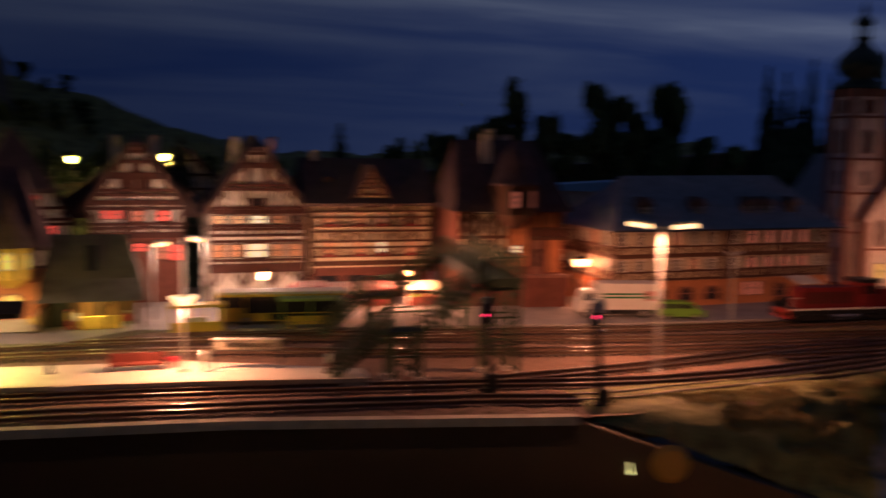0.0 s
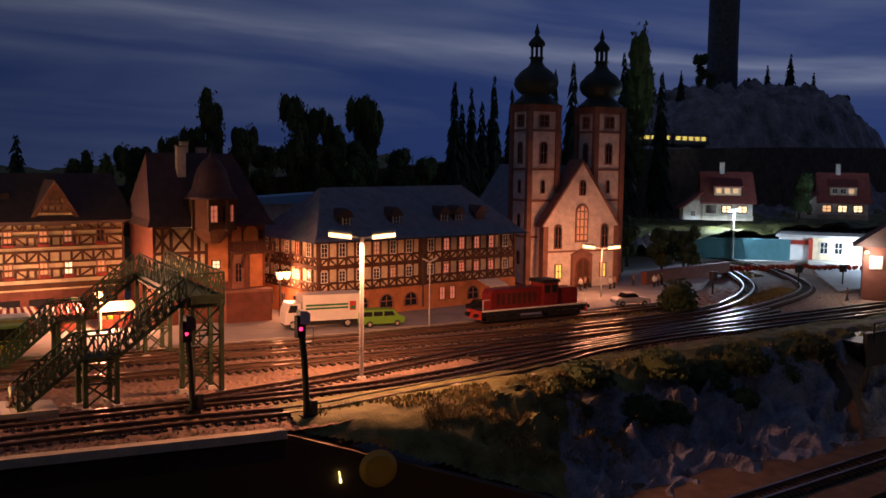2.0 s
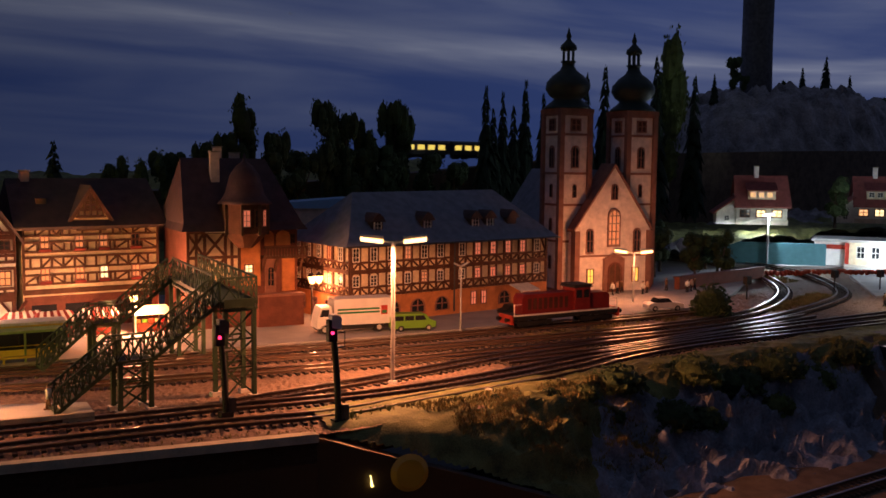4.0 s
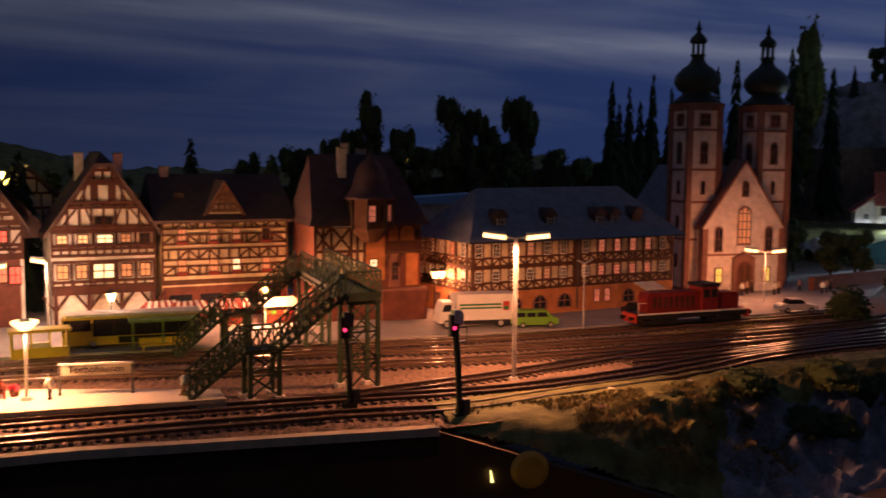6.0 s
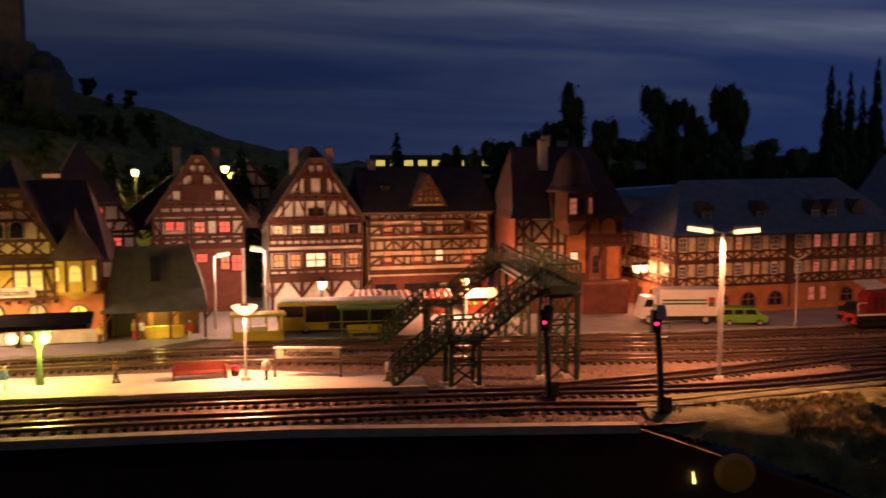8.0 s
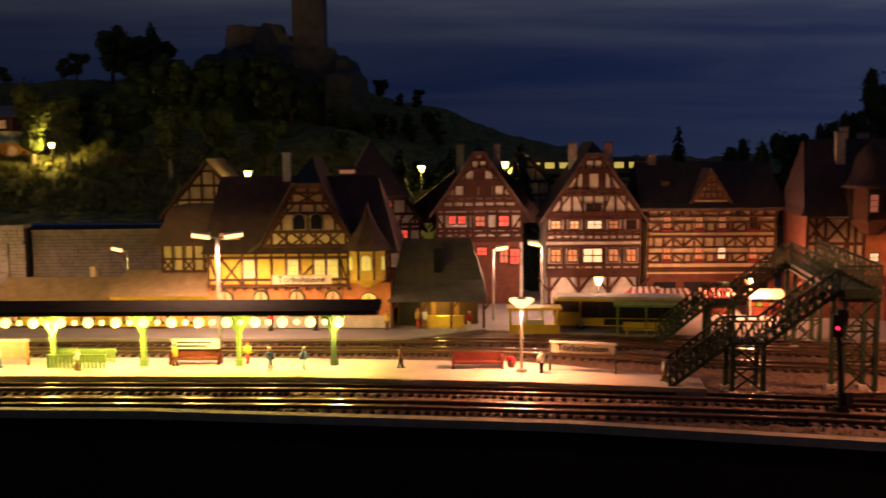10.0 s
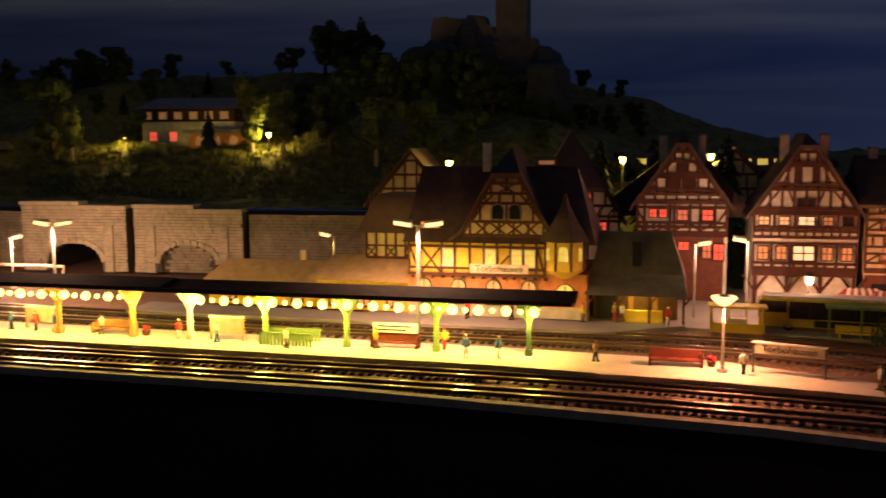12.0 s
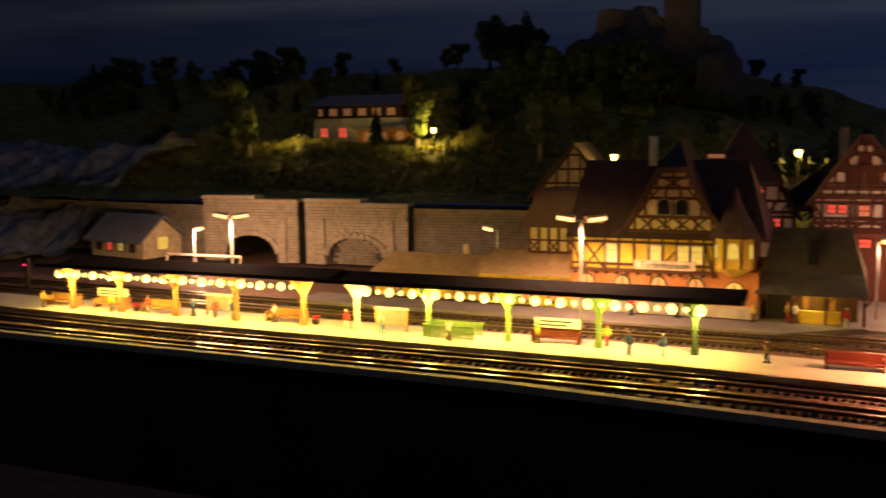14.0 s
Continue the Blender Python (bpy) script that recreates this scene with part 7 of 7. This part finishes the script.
bh = thing("house_behind", "small house with a pale blue flat roof behind the inn", "house", 0.700, 1.40, 0.003, -20)
part("wall", MB().box(-0.06, 0.06, 0, 0.06, 0, 0.128), M["pink"], bh)
part("roof", MB().upright([(-0.066, 0.128), (0.066, 0.128), (0.060, 0.145), (-0.05, 0.137)], -0.006, 0.066), M["bluegrey"], bh)
ml = thing("street_lamp", "thin unlit grey lamp mast beside the tracks", "street lamp", 0.668, 0.938, 0.003, 0, "lamps of the layout")
part("pole", MB().cyl((0, 0, 0), (0, 0, 0.080), 0.0011, 0.0008, 8), M["grey"], ml)
for s in (-1, 1):
    part("lamp_housing", MB().bar((0, 0, 0.079), (s * 0.010, 0, 0.083), 0.0016, 0.003), M["grey"], ml)

# ---- left hillside: cabin, villa, castle ----
cab_ = thing("gatekeeper_house", "small white house with grey roof and a red lit window", "house", -1.150, 1.285, 0.003, -12)
part("wall", MB().add([(-0.07, 0, 0), (0.07, 0, 0), (0.07, 0.08, 0), (-0.07, 0.08, 0), (-0.07, 0, 0.034), (0.07, 0, 0.034), (0.07, 0.08, 0.034), (-0.07, 0.08, 0.034), (0.07, 0.04, 0.066), (-0.07, 0.04, 0.066)],
                      [(0, 1, 5, 4), (1, 2, 6, 8, 5), (2, 3, 7, 6), (3, 0, 4, 9, 7), (4, 5, 8, 9), (6, 7, 9, 8), (0, 3, 2, 1)]), M["cream"], cab_)
part("roof", MB().add([(-0.078, -0.012, 0.026), (0.078, -0.012, 0.026), (0.078, 0.04, 0.068), (-0.078, 0.04, 0.068), (0.078, 0.092, 0.026), (-0.078, 0.092, 0.026), (-0.078, -0.012, 0.030), (0.078, -0.012, 0.030), (0.078, 0.04, 0.072), (-0.078, 0.04, 0.072), (0.078, 0.092, 0.030), (-0.078, 0.092, 0.030)],
                      [(0, 1, 2, 3), (3, 2, 4, 5), (6, 9, 8, 7), (9, 11, 10, 8), (0, 6, 7, 1), (5, 4, 10, 11), (0, 3, 9, 6), (3, 5, 11, 9), (1, 7, 8, 2), (2, 8, 10, 4)]), M["slate"], cab_)
for i, p in enumerate(("glass", "lit_red", "lit_yellow", "glass")):
    window(cab_, -0.048 + i * 0.030, -0.001, 0.010, 0.015, 0.016, M[p], M["timber"])
part("gable_window", MB().box(0.0698, 0.0715, 0.031, 0.049, 0.014, 0.034), M["lit_yellow"], cab_)
vi = thing("villa", "two-storey hillside villa with red wooden upper floor", "house", -0.985, 1.86, 0.186, 4)
part("wall", MB().box(-0.105, 0.10, 0, 0.09, 0, 0.055), M["white"], vi)
part("upper_wall", MB().box(-0.107, 0.102, -0.003, 0.092, 0.055, 0.082), M["redtimber"], vi)
part("roof", MB().add([(-0.115, -0.014, 0.082), (0.112, -0.014, 0.082), (0.112, 0.10, 0.082), (-0.115, 0.10, 0.082), (-0.09, 0.045, 0.106), (0.09, 0.045, 0.106)], [(0, 1, 5, 4), (1, 2, 5), (2, 3, 4, 5), (3, 0, 4), (0, 3, 2, 1)]), M["slate"], vi)
for i in range(6):
    window(vi, -0.090 + i * 0.034, -0.004, 0.060, 0.018, 0.016, M["lit_dim"], M["white"])
for i in range(3):
    window(vi, -0.08 + i * 0.045, -0.001, 0.012, 0.020, 0.024, M["lit_red"], M["white"])
ext = part("annex", MB().box(0.02, 0.145, -0.05, 0.0, 0, 0.030), M["orange"], vi)
part("annex_roof", MB().box(0.012, 0.155, -0.062, 0.0, 0.030, 0.038), M["slate"], ext)
for i in range(3):
    window(ext, 0.045 + i * 0.036, -0.051, 0.006, 0.018, 0.020, M["lit_dim"], M["white"], arch=True)
M["keepstone"] = mat("keepstone", (0.19, 0.16, 0.145), 0.9, 0.0, 0.45, 40.0, 0.6)
cas = thing("castle_ruin", "dark ruined castle with a square keep on a crag", "castle", -0.41, 2.02, 0.33)
for i in range(26):
    rnd = random.Random(i)
    cx, cy, s = rnd.uniform(-0.16, 0.17), rnd.uniform(-0.05, 0.08), rnd.uniform(0.025, 0.055)
    top = 0.11 - abs(cx) * 0.45 + rnd.uniform(-0.02, 0.02)
    part("rock", MB().lathe([(s * 1.3, -0.12), (s * 1.1, top * 0.4), (s * 0.9, top * 0.8), (s * 0.45, top)], cx, cy, 6, 0, rnd.uniform(0, 1)), M["darkstone"], cas)
part("keep", MB().box(0.050, 0.115, 0, 0.06, 0, 0.22).box(0.045, 0.12, -0.005, 0.065, 0.22, 0.228), M["keepstone"], cas)
for i in range(4):
    part("merlon", MB().box(0.052 + i * 0.018, 0.062 + i * 0.018, -0.004, 0.004, 0.228, 0.24), M["darkstone"], cas)
part("palace_wall", MB().upright([(-0.09, 0), (0.05, 0), (0.05, 0.085), (0.040, 0.108), (0.030, 0.112), (0.026, 0.128), (-0.010, 0.132), (-0.014, 0.124), (-0.050, 0.126), (-0.054, 0.130), (-0.085, 0.127), (-0.088, 0.105), (-0.09, 0.10)], 0.0, 0.05), M["keepstone"], cas)
part("terrace_wall", MB().upright([(0.04, -0.05), (0.20, -0.05), (0.190, 0.010), (0.166, 0.022), (0.162, 0.058), (0.140, 0.066), (0.137, 0.078), (0.118, 0.080), (0.115, 0.070), (0.04, 0.074)], -0.020, 0.03), M["keepstone"], cas)
tw_ = thing("round_tower", "tall dark round stone tower on the rock", "tower", 2.80, 2.18, 0.36)
part("tower_body", MB().lathe([(0.060, 0), (0.056, 0.05), (0.052, 0.25), (0.052, 0.55)], 0, 0, 20), M["darkstone"], tw_)
part("tower_top", MB().lathe([(0.058, 0.55), (0.060, 0.58), (0.060, 0.62)], 0, 0, 20), M["darkstone"], tw_)


# ---- trees and scrub ----
def conifer(seed, h=1.0):
    rnd = random.Random(seed)
    cr = MB()
    n = 22
    for k in range(n):
        z = 0.08 + 0.89 * k / n
        r = 0.24 * (1 - k / n) ** 0.8 + 0.018
        m = 10 if k < 15 else 6
        for i in range(m):
            a = 2 * math.pi * (i + rnd.random()) / m
            rr = r * rnd.uniform(0.55, 1.25)
            t = Vector((math.cos(a), math.sin(a), 0))
            s = Vector((-math.sin(a), math.cos(a), 0)) * rr * 0.34
            c = Vector((0, 0, z + 0.05 + rnd.uniform(-0.03, 0.02)))
            e = c + t * rr - Vector((0, 0, rr * 0.55))
            mid = c + t * rr * 0.55 - Vector((0, 0, rr * 0.18))
            cr.add([c, mid + s, e, mid - s, mid + Vector((0, 0, 0.035))], [(0, 1, 4), (1, 2, 4), (2, 3, 4), (3, 0, 4), (0, 3, 2, 1)])
    return cr, MB().cyl((0, 0, 0), (0, 0, 0.9), 0.022, 0.004, 7)


def leafy(seed, slim=1.0, n=2300):
    rnd = random.Random(seed)
    cr, tk_ = MB(), MB().cyl((0, 0, 0), (0.01, 0, 0.45), 0.035, 0.022, 8)
    cl = []
    for i in range(14):
        a, r, z = rnd.uniform(0, 6.28), rnd.uniform(0.03, 0.24) * slim, rnd.uniform(0.30, 0.88)
        cl.append((Vector((r * math.cos(a), r * math.sin(a), z)), rnd.uniform(0.09, 0.17)))
        tk_.cyl((0.005, 0, rnd.uniform(0.25, 0.45)), cl[-1][0], 0.014, 0.005, 5)
    for c, r in cl:
        for k in range(3):
            o = c + Vector((rnd.uniform(-1, 1), rnd.uniform(-1, 1), rnd.uniform(-1, 1))) * r * 0.35
            cr.lathe([(r * 0.68 * math.sin(a) * rnd.uniform(0.8, 1.1), o.z - r * 0.68 * math.cos(a)) for a in [0.2 + q * (math.pi - 0.4) / 4 for q in range(5)]], o.x, o.y, 7, 0, rnd.random())
    for i in range(n):
        c, r = cl[i % len(cl)]
        d = Vector((rnd.gauss(0, 1), rnd.gauss(0, 1), rnd.gauss(0, 0.9))).normalized() * r * rnd.uniform(0.2, 1.1)
        u = Vector((rnd.gauss(0, 1), rnd.gauss(0, 1), rnd.gauss(0, 1))).normalized()
        v = u.orthogonal().normalized()
        s = rnd.uniform(0.014, 0.028)
        p = c + d
        cr.add([p - u * s, p + v * s * 0.7, p + u * s, p - v * s * 0.7], [(0, 1, 2, 3)])
    return cr, tk_


KINDS = {}
for k in range(3):
    c, t = conifer(k + 1)
    KINDS["spruce%d" % k] = (c.mesh("crown", M["needle"]), t.mesh("trunk", M["bark"]))
    c, t = leafy(k + 11)
    KINDS["oak%d" % k] = (c.mesh("crown", M["leaf"]), t.mesh("trunk", M["bark"]))
    c, t = leafy(k + 31, 0.55)
    KINDS["poplar%d" % k] = (c.mesh("crown", M["leaf2"]), t.mesh("trunk", M["birch"]))


def tree(kind, x, y, z, h, lab, wide=1.0):
    c, t = KINDS[kind]
    th = thing("tree", lab, "tree", x, y, z, (x * 977 + y * 389) % 360, "trees of the layout")
    for nm, me in (("crown", c), ("trunk", t)):
        ob = new(nm, me)
        ob.parent, ob.scale = th, (h * wide, h * wide, h)
    return th


rnd = random.Random(4)
DARK, OLIVE = "dark model spruce on the hillside", "dark leafy model tree behind the town"
for i in range(150):
    x = rnd.uniform(-2.0, -0.05)
    y = rnd.uniform(1.92, 2.2)
    if -0.66 < x < -0.2 and y > 1.95:
        y = 1.92
    tree("oak%d" % (i % 3) if i % 4 else "spruce%d" % (i % 3), x, y, hill_left(x, y)[2] - 0.005, rnd.uniform(0.05, 0.085) if x < -0.85 else rnd.uniform(0.07, 0.14) if x < -0.3 else rnd.uniform(0.03, 0.05), OLIVE if i % 4 else DARK, 1.1)
for i in range(26):
    x, y = rnd.uniform(-0.25, 0.35), rnd.uniform(1.62, 2.0)
    tree("oak%d" % (i % 3), x, y, hill_left(x, y)[2] - 0.004, rnd.uniform(0.03, 0.06), OLIVE, 1.2)
# around the villa terrace
for i, (x, y, h, k) in enumerate(((-1.20, 1.70, 0.15, "oak0"), (-1.13, 1.66, 0.13, "poplar1"), (-1.02, 1.70, 0.085, "oak2"), (-0.86, 1.70, 0.075, "spruce0"), (-0.78, 1.72, 0.15, "poplar0"), (-0.70, 1.68, 0.14, "poplar2"), (-0.60, 1.66, 0.15, "oak1"), (-0.50, 1.62, 0.14, "poplar1"), (-0.42, 1.60, 0.13, "oak0"), (-1.35, 1.65, 0.11, "oak1"), (-0.35, 1.68, 0.10, "oak2"))):
    tree(k, x, y, hill_left(x, y)[2] - 0.004, h, "tree with lamplit foliage on the hillside" if k[0] == "p" else OLIVE)
# behind the houses
for x, y, h, k in ((-0.02, 1.38, 0.20, "spruce1"), (0.075, 1.36, 0.205, "spruce2"), (-0.10, 1.42, 0.20, "spruce0")):
    tree(k, x, y, 0.0, h, DARK, 0.95)
for x, top, w, k in ((0.360, 0.233, 0.060, "spruce1"), (0.455, 0.210, 0.055, "oak1"), (0.499, 0.229, 0.042, "poplar1"), (0.551, 0.236, 0.061, "oak2"), (0.616, 0.237, 0.045, "oak0"), (0.685, 0.321, 0.074, "oak1"), (0.748, 0.279, 0.050, "oak2"), (0.650, 0.255, 0.05, "oak0"), (0.862, 0.322, 0.060, "oak0"), (0.893, 0.326, 0.056, "oak2"), (0.948, 0.286, 0.055, "oak1"), (0.998, 0.325, 0.055, "oak0"), (1.025, 0.342, 0.056, "oak2"), (0.90, 0.250, 0.09, "oak2"), (0.98, 0.255, 0.09, "oak1"), (1.08, 0.225, 0.07, "oak0"), (1.15, 0.222, 0.07, "oak2"), (0.80, 0.225, 0.07, "oak0"), (0.73, 0.235, 0.07, "oak1")):
    tree(k, x, 1.65, 0.08, top - 0.08, "dark tall tree behind the town", w / (0.62 * (top - 0.08)) if k[0] != "s" else 0.85)
for x, top, w, k in ((1.234, 0.369, 0.044, "spruce0"), (1.280, 0.357, 0.046, "spruce1"), (1.342, 0.385, 0.052, "spruce2"), (1.310, 0.33, 0.05, "spruce0"), (1.255, 0.32, 0.05, "spruce2"), (1.394, 0.359, 0.04, "spruce1"), (1.522, 0.410, 0.032, "spruce1"), (1.578, 0.432, 0.044, "spruce0"), (1.748, 0.464, 0.040, "spruce1"), (1.885, 0.429, 0.036, "spruce0"), (1.47, 0.33, 0.05, "spruce2"), (1.66, 0.34, 0.05, "spruce1"), (1.40, 0.31, 0.05, "spruce2")):
    tree(k, x, 1.65, 0.08, top - 0.08, "dark tall spruce behind the church", max(0.42, 2.4 * w / (top - 0.08)))
tree("poplar0", 1.805, 1.66, 0.10, 0.43, "tall slim poplar beside the church", 0.42)
for x, top, k in ((3.02, 0.57, "spruce0"), (3.158, 0.62, "spruce1"), (3.308, 0.56, "spruce2"), (2.64, 0.58, "oak0"), (2.92, 0.52, "oak1"), (2.55, 0.52, "spruce1"), (3.5, 0.50, "oak2"), (2.70, 0.53, "oak2")):
    tree(k, x, 2.15, hill_right(x, 2.15)[2] - 0.01, max(0.05, top - hill_right(x, 2.15)[2]), "dark tree on the rocky hill", 0.7)
tree("oak1", 1.945, 1.285, 0.07, 0.115, "round spruce between the cottages", 0.9)
for x, y, h, k in ((1.34, 1.16, 0.085, "oak0"), (1.39, 1.14, 0.09, "oak1"), (1.45, 1.20, 0.08, "oak2"), (1.30, 1.22, 0.10, "oak2"), (1.50, 1.27, 0.07, "oak0"), (1.38, 1.28, 0.10, "oak1")):
    tree(k, x, y, 0.0, h, "low lamplit fruit tree beside the church")


def bush(x, y, z, r, m, lab, flat=0.8, n=420, seed=1):
    rn = random.Random(seed)
    mb = MB()
    for i in range(n):
        d = Vector((rn.gauss(0, 1), rn.gauss(0, 1), rn.gauss(0, 1))).normalized()
        d.z = abs(d.z) * flat
        p = d * r * (rn.uniform(0.72, 1.0) + 0.16 * noise.noise(d * 3 + Vector((seed, 0, 0))))
        u = Vector((rn.gauss(0, 1), rn.gauss(0, 1), rn.gauss(0, 1))).normalized()
        v = u.orthogonal().normalized()
        s = rn.uniform(0.0016, 0.0034) * (1 + r * 6)
        mb.add([p - u * s, p + v * s * 0.7, p + u * s, p - v * s * 0.7], [(0, 1, 2, 3)])
    mb.lathe([(r * 0.75, 0), (r * 0.78, r * flat * 0.4), (r * 0.5, r * flat * 0.75), (r * 0.1, r * flat * 0.85)], 0, 0, 9)
    th = thing("bush", lab, "bush", x, y, z, 0, "bushes of the layout")
    part("foliage", mb, M[m], th)
    return th


bush(1.045, 0.872, 0.0, 0.030, "leaf", "round clipped dark green bush beside the track", 1.5, 900)
for i, (x, y, r) in enumerate(((0.655, 0.655, 0.028), (0.755, 0.650, 0.032), (0.815, 0.640, 0.028), (0.87, 0.635, 0.032), (0.93, 0.635, 0.030), (0.995, 0.630, 0.026), (0.70, 0.628, 0.030), (0.60, 0.645, 0.014), (0.56, 0.645, 0.010), (0.73, 0.615, 0.022), (0.84, 0.615, 0.022), (0.50, 0.650, 0.009), (0.625, 0.635, 0.014))):
    bush(x, y, cutting(x, y)[2] - 0.006, r, "leaf2" if i % 3 == 1 else "leaf", "scrubby green bush above the rock face", 0.85, 520, i)


def tufts(name, spots, m, lab, seed, size=0.004):
    rn = random.Random(seed)
    mb = MB()
    for x, y, z in spots:
        for _ in range(4):
            a, l = rn.uniform(0, 6.28), rn.uniform(0.6, 1.4) * size
            b = Vector((x + rn.uniform(-1, 1) * size * 0.6, y + rn.uniform(-1, 1) * size * 0.6, z))
            t = b + Vector((math.cos(a) * l * 0.5, math.sin(a) * l * 0.5, l))
            s = Vector((-math.sin(a), math.cos(a), 0)) * size * 0.16
            mb.add([b - s, b + s, t], [(0, 1, 2)])
    solid(name, mb, M[m], lab, "grass", "stuff")


rn = random.Random(9)
tufts("grass_tufts", [(x, y, cutting(x, y)[2] - 0.001) for x, y in [(rn.uniform(0.36, 1.1), rn.uniform(0.575, 0.67)) for _ in range(6500)] if fbm(x, y, 13) > -0.12 and y > 0.66 - 0.075 * (0.6 + fbm(x, 0, 6))], "grass", "green and straw grass along the edge of the cutting", 1)
straw = mat("straw_grass", (0.20, 0.16, 0.055), var=0.6, scale=60)
M["straw"] = straw
tufts("grass_tufts", [(x, y, cutting(x, y)[2] - 0.001) for x, y in [(rn.uniform(0.36, 0.66), rn.uniform(0.585, 0.665)) for _ in range(3200)] if fbm(x + 3, y, 11) > -0.05], "straw", "dry straw-coloured grass on the slope", 2)
tufts("grass_tufts", [(x, edge_y(x) + rn.uniform(0.004, 0.03), 0.0005) for x in [rn.uniform(-1.0, 0.33) for _ in range(900)]], "straw", "thin dry grass along the front edge", 3, 0.0022)
tufts("grass_tufts", [(x, y, hill_left(x, y)[2] - 0.001) for x, y in [(rn.uniform(-1.5, -0.2), rn.uniform(1.42, 1.78)) for _ in range(6000)]], "grass", "long grass on the bank under the villa", 4, 0.009)
for x, y, r in ((0.513, 0.676, 0.006), (0.60, 0.672, 0.005), (0.545, 0.668, 0.003)):
    st_ = MB().lathe([(r * 0.7, -0.001), (r, r * 0.3), (r * 0.7, r * 0.7), (r * 0.1, r * 0.85)], 0, 0, 7)
    solid("boulder", st_, M["stone2"], "loose pale boulder beside the track", "stone", x=x, y=y, z=0.0, rz=x * 900)
# Yellow light in the board; its round glow is put in as a disc.
sliver = MB().cyl((0, 0, 0.005), (0.0006, 0, 0.001), 0.0004, 0.0005, 8).cyl((0.0006, 0, 0.001), (0.0014, 0, -0.004), 0.0006, 0.0010, 8)
il = thing("board_light", "small yellow light in the board with a disc put in for its glow", "lamp", 0.357, 0.6165, -0.036, -19)
part("bright_sliver", sliver, M["bulb_y"], il)
part("glow_disc", MB().cyl((0.031, 0.002, 0.004), (0.031, -0.001, 0.004), 0.015, 0.011, 24), glow("dull_amber_glow", (0.45, 0.22, 0.02), 0.03, 0.98, 70), il)
tufts("grass_tufts", [(x, y, 0.001) for x, y in [(1.49 + rn.uniform(-0.045, 0.10) , 1.11 + rn.uniform(-0.06, 0.13)) for _ in range(1500)] if abs((x - 1.49) - 0.55 * (y - 1.10)) < 0.028], "straw", "pale dry grass beside the curving track", 5, 0.004)
tufts("grass_tufts", [(x, y, 0.001) for x, y in [(rn.uniform(1.14, 1.38), rn.uniform(0.845, 0.94)) for _ in range(2600)] if abs((y - 0.862) - 0.30 * (x - 1.17)) < 0.020 + 0.012 * fbm(x, y, 30)], "straw", "dry grass between the diverging tracks", 6, 0.0035)
tufts("grass_tufts", [(x, y, 0.001) for x, y in [(rn.uniform(0.70, 1.12), rn.uniform(0.845, 0.925)) for _ in range(2600)] if fbm(x, y, 30) > 0.05 and y < 0.885], "straw", "weedy gravel beside the siding", 7, 0.003)
hd_ = MB()
for i in range(160):
    a = i / 160
    hd_.ball((1.40 + 0.42 * a + rn.uniform(-0.006, 0.006), 1.14 - 0.20 * a + 0.05 * math.sin(a * 3) + rn.uniform(-0.006, 0.006), 0.006 + rn.uniform(0, 0.005)), 0.004, n=5)
solid("flower_hedge", hd_, M["hedgered"], "low row of red flowers along the street", "hedge", "stuff")
cliff = grid(lambda x, y: (x, y, max(0.0, 0.17 * min(1, max(0, (y - 1.28) / 0.25)) + 0.04 * fbm(x, y, 9) + 0.012 * fbm(x, y, 30))), -2.4, -1.28, 1.2, 1.72, 90, 50)
solid("cliff", cliff, M["rock"], "pale grey cliff beside the tunnel line", "rock", "structure")


# ---- what moves ----
def motions():
    walk(local_train, [(t, pose(x, 0.4815 + 0.0035 * (x + 0.95), -0.0766, 0, 0, 0.4)) for t, x in ((0.0, -0.11), (0.5, 0.154), (1.0, 0.42), (1.2, 0.527), (1.5, 0.688), (2.0, 0.955), (3.0, 1.48), (4.5, 2.26), (14.0, 2.6))])
    walk(far_train, [(t, pose(x - 0.296, 1.755, zb(x) - 0.0035, 0, 0, 0)) for t, x in ((0.0, 2.95), (1.0, 2.568), (1.5, 2.355), (2.5, 1.996), (3.0, 1.72), (5.5, 1.12), (6.5, 0.92), (7.5, 0.72), (9.0, 0.48), (12.5, 0.19), (14.0, 0.02))])


motions()
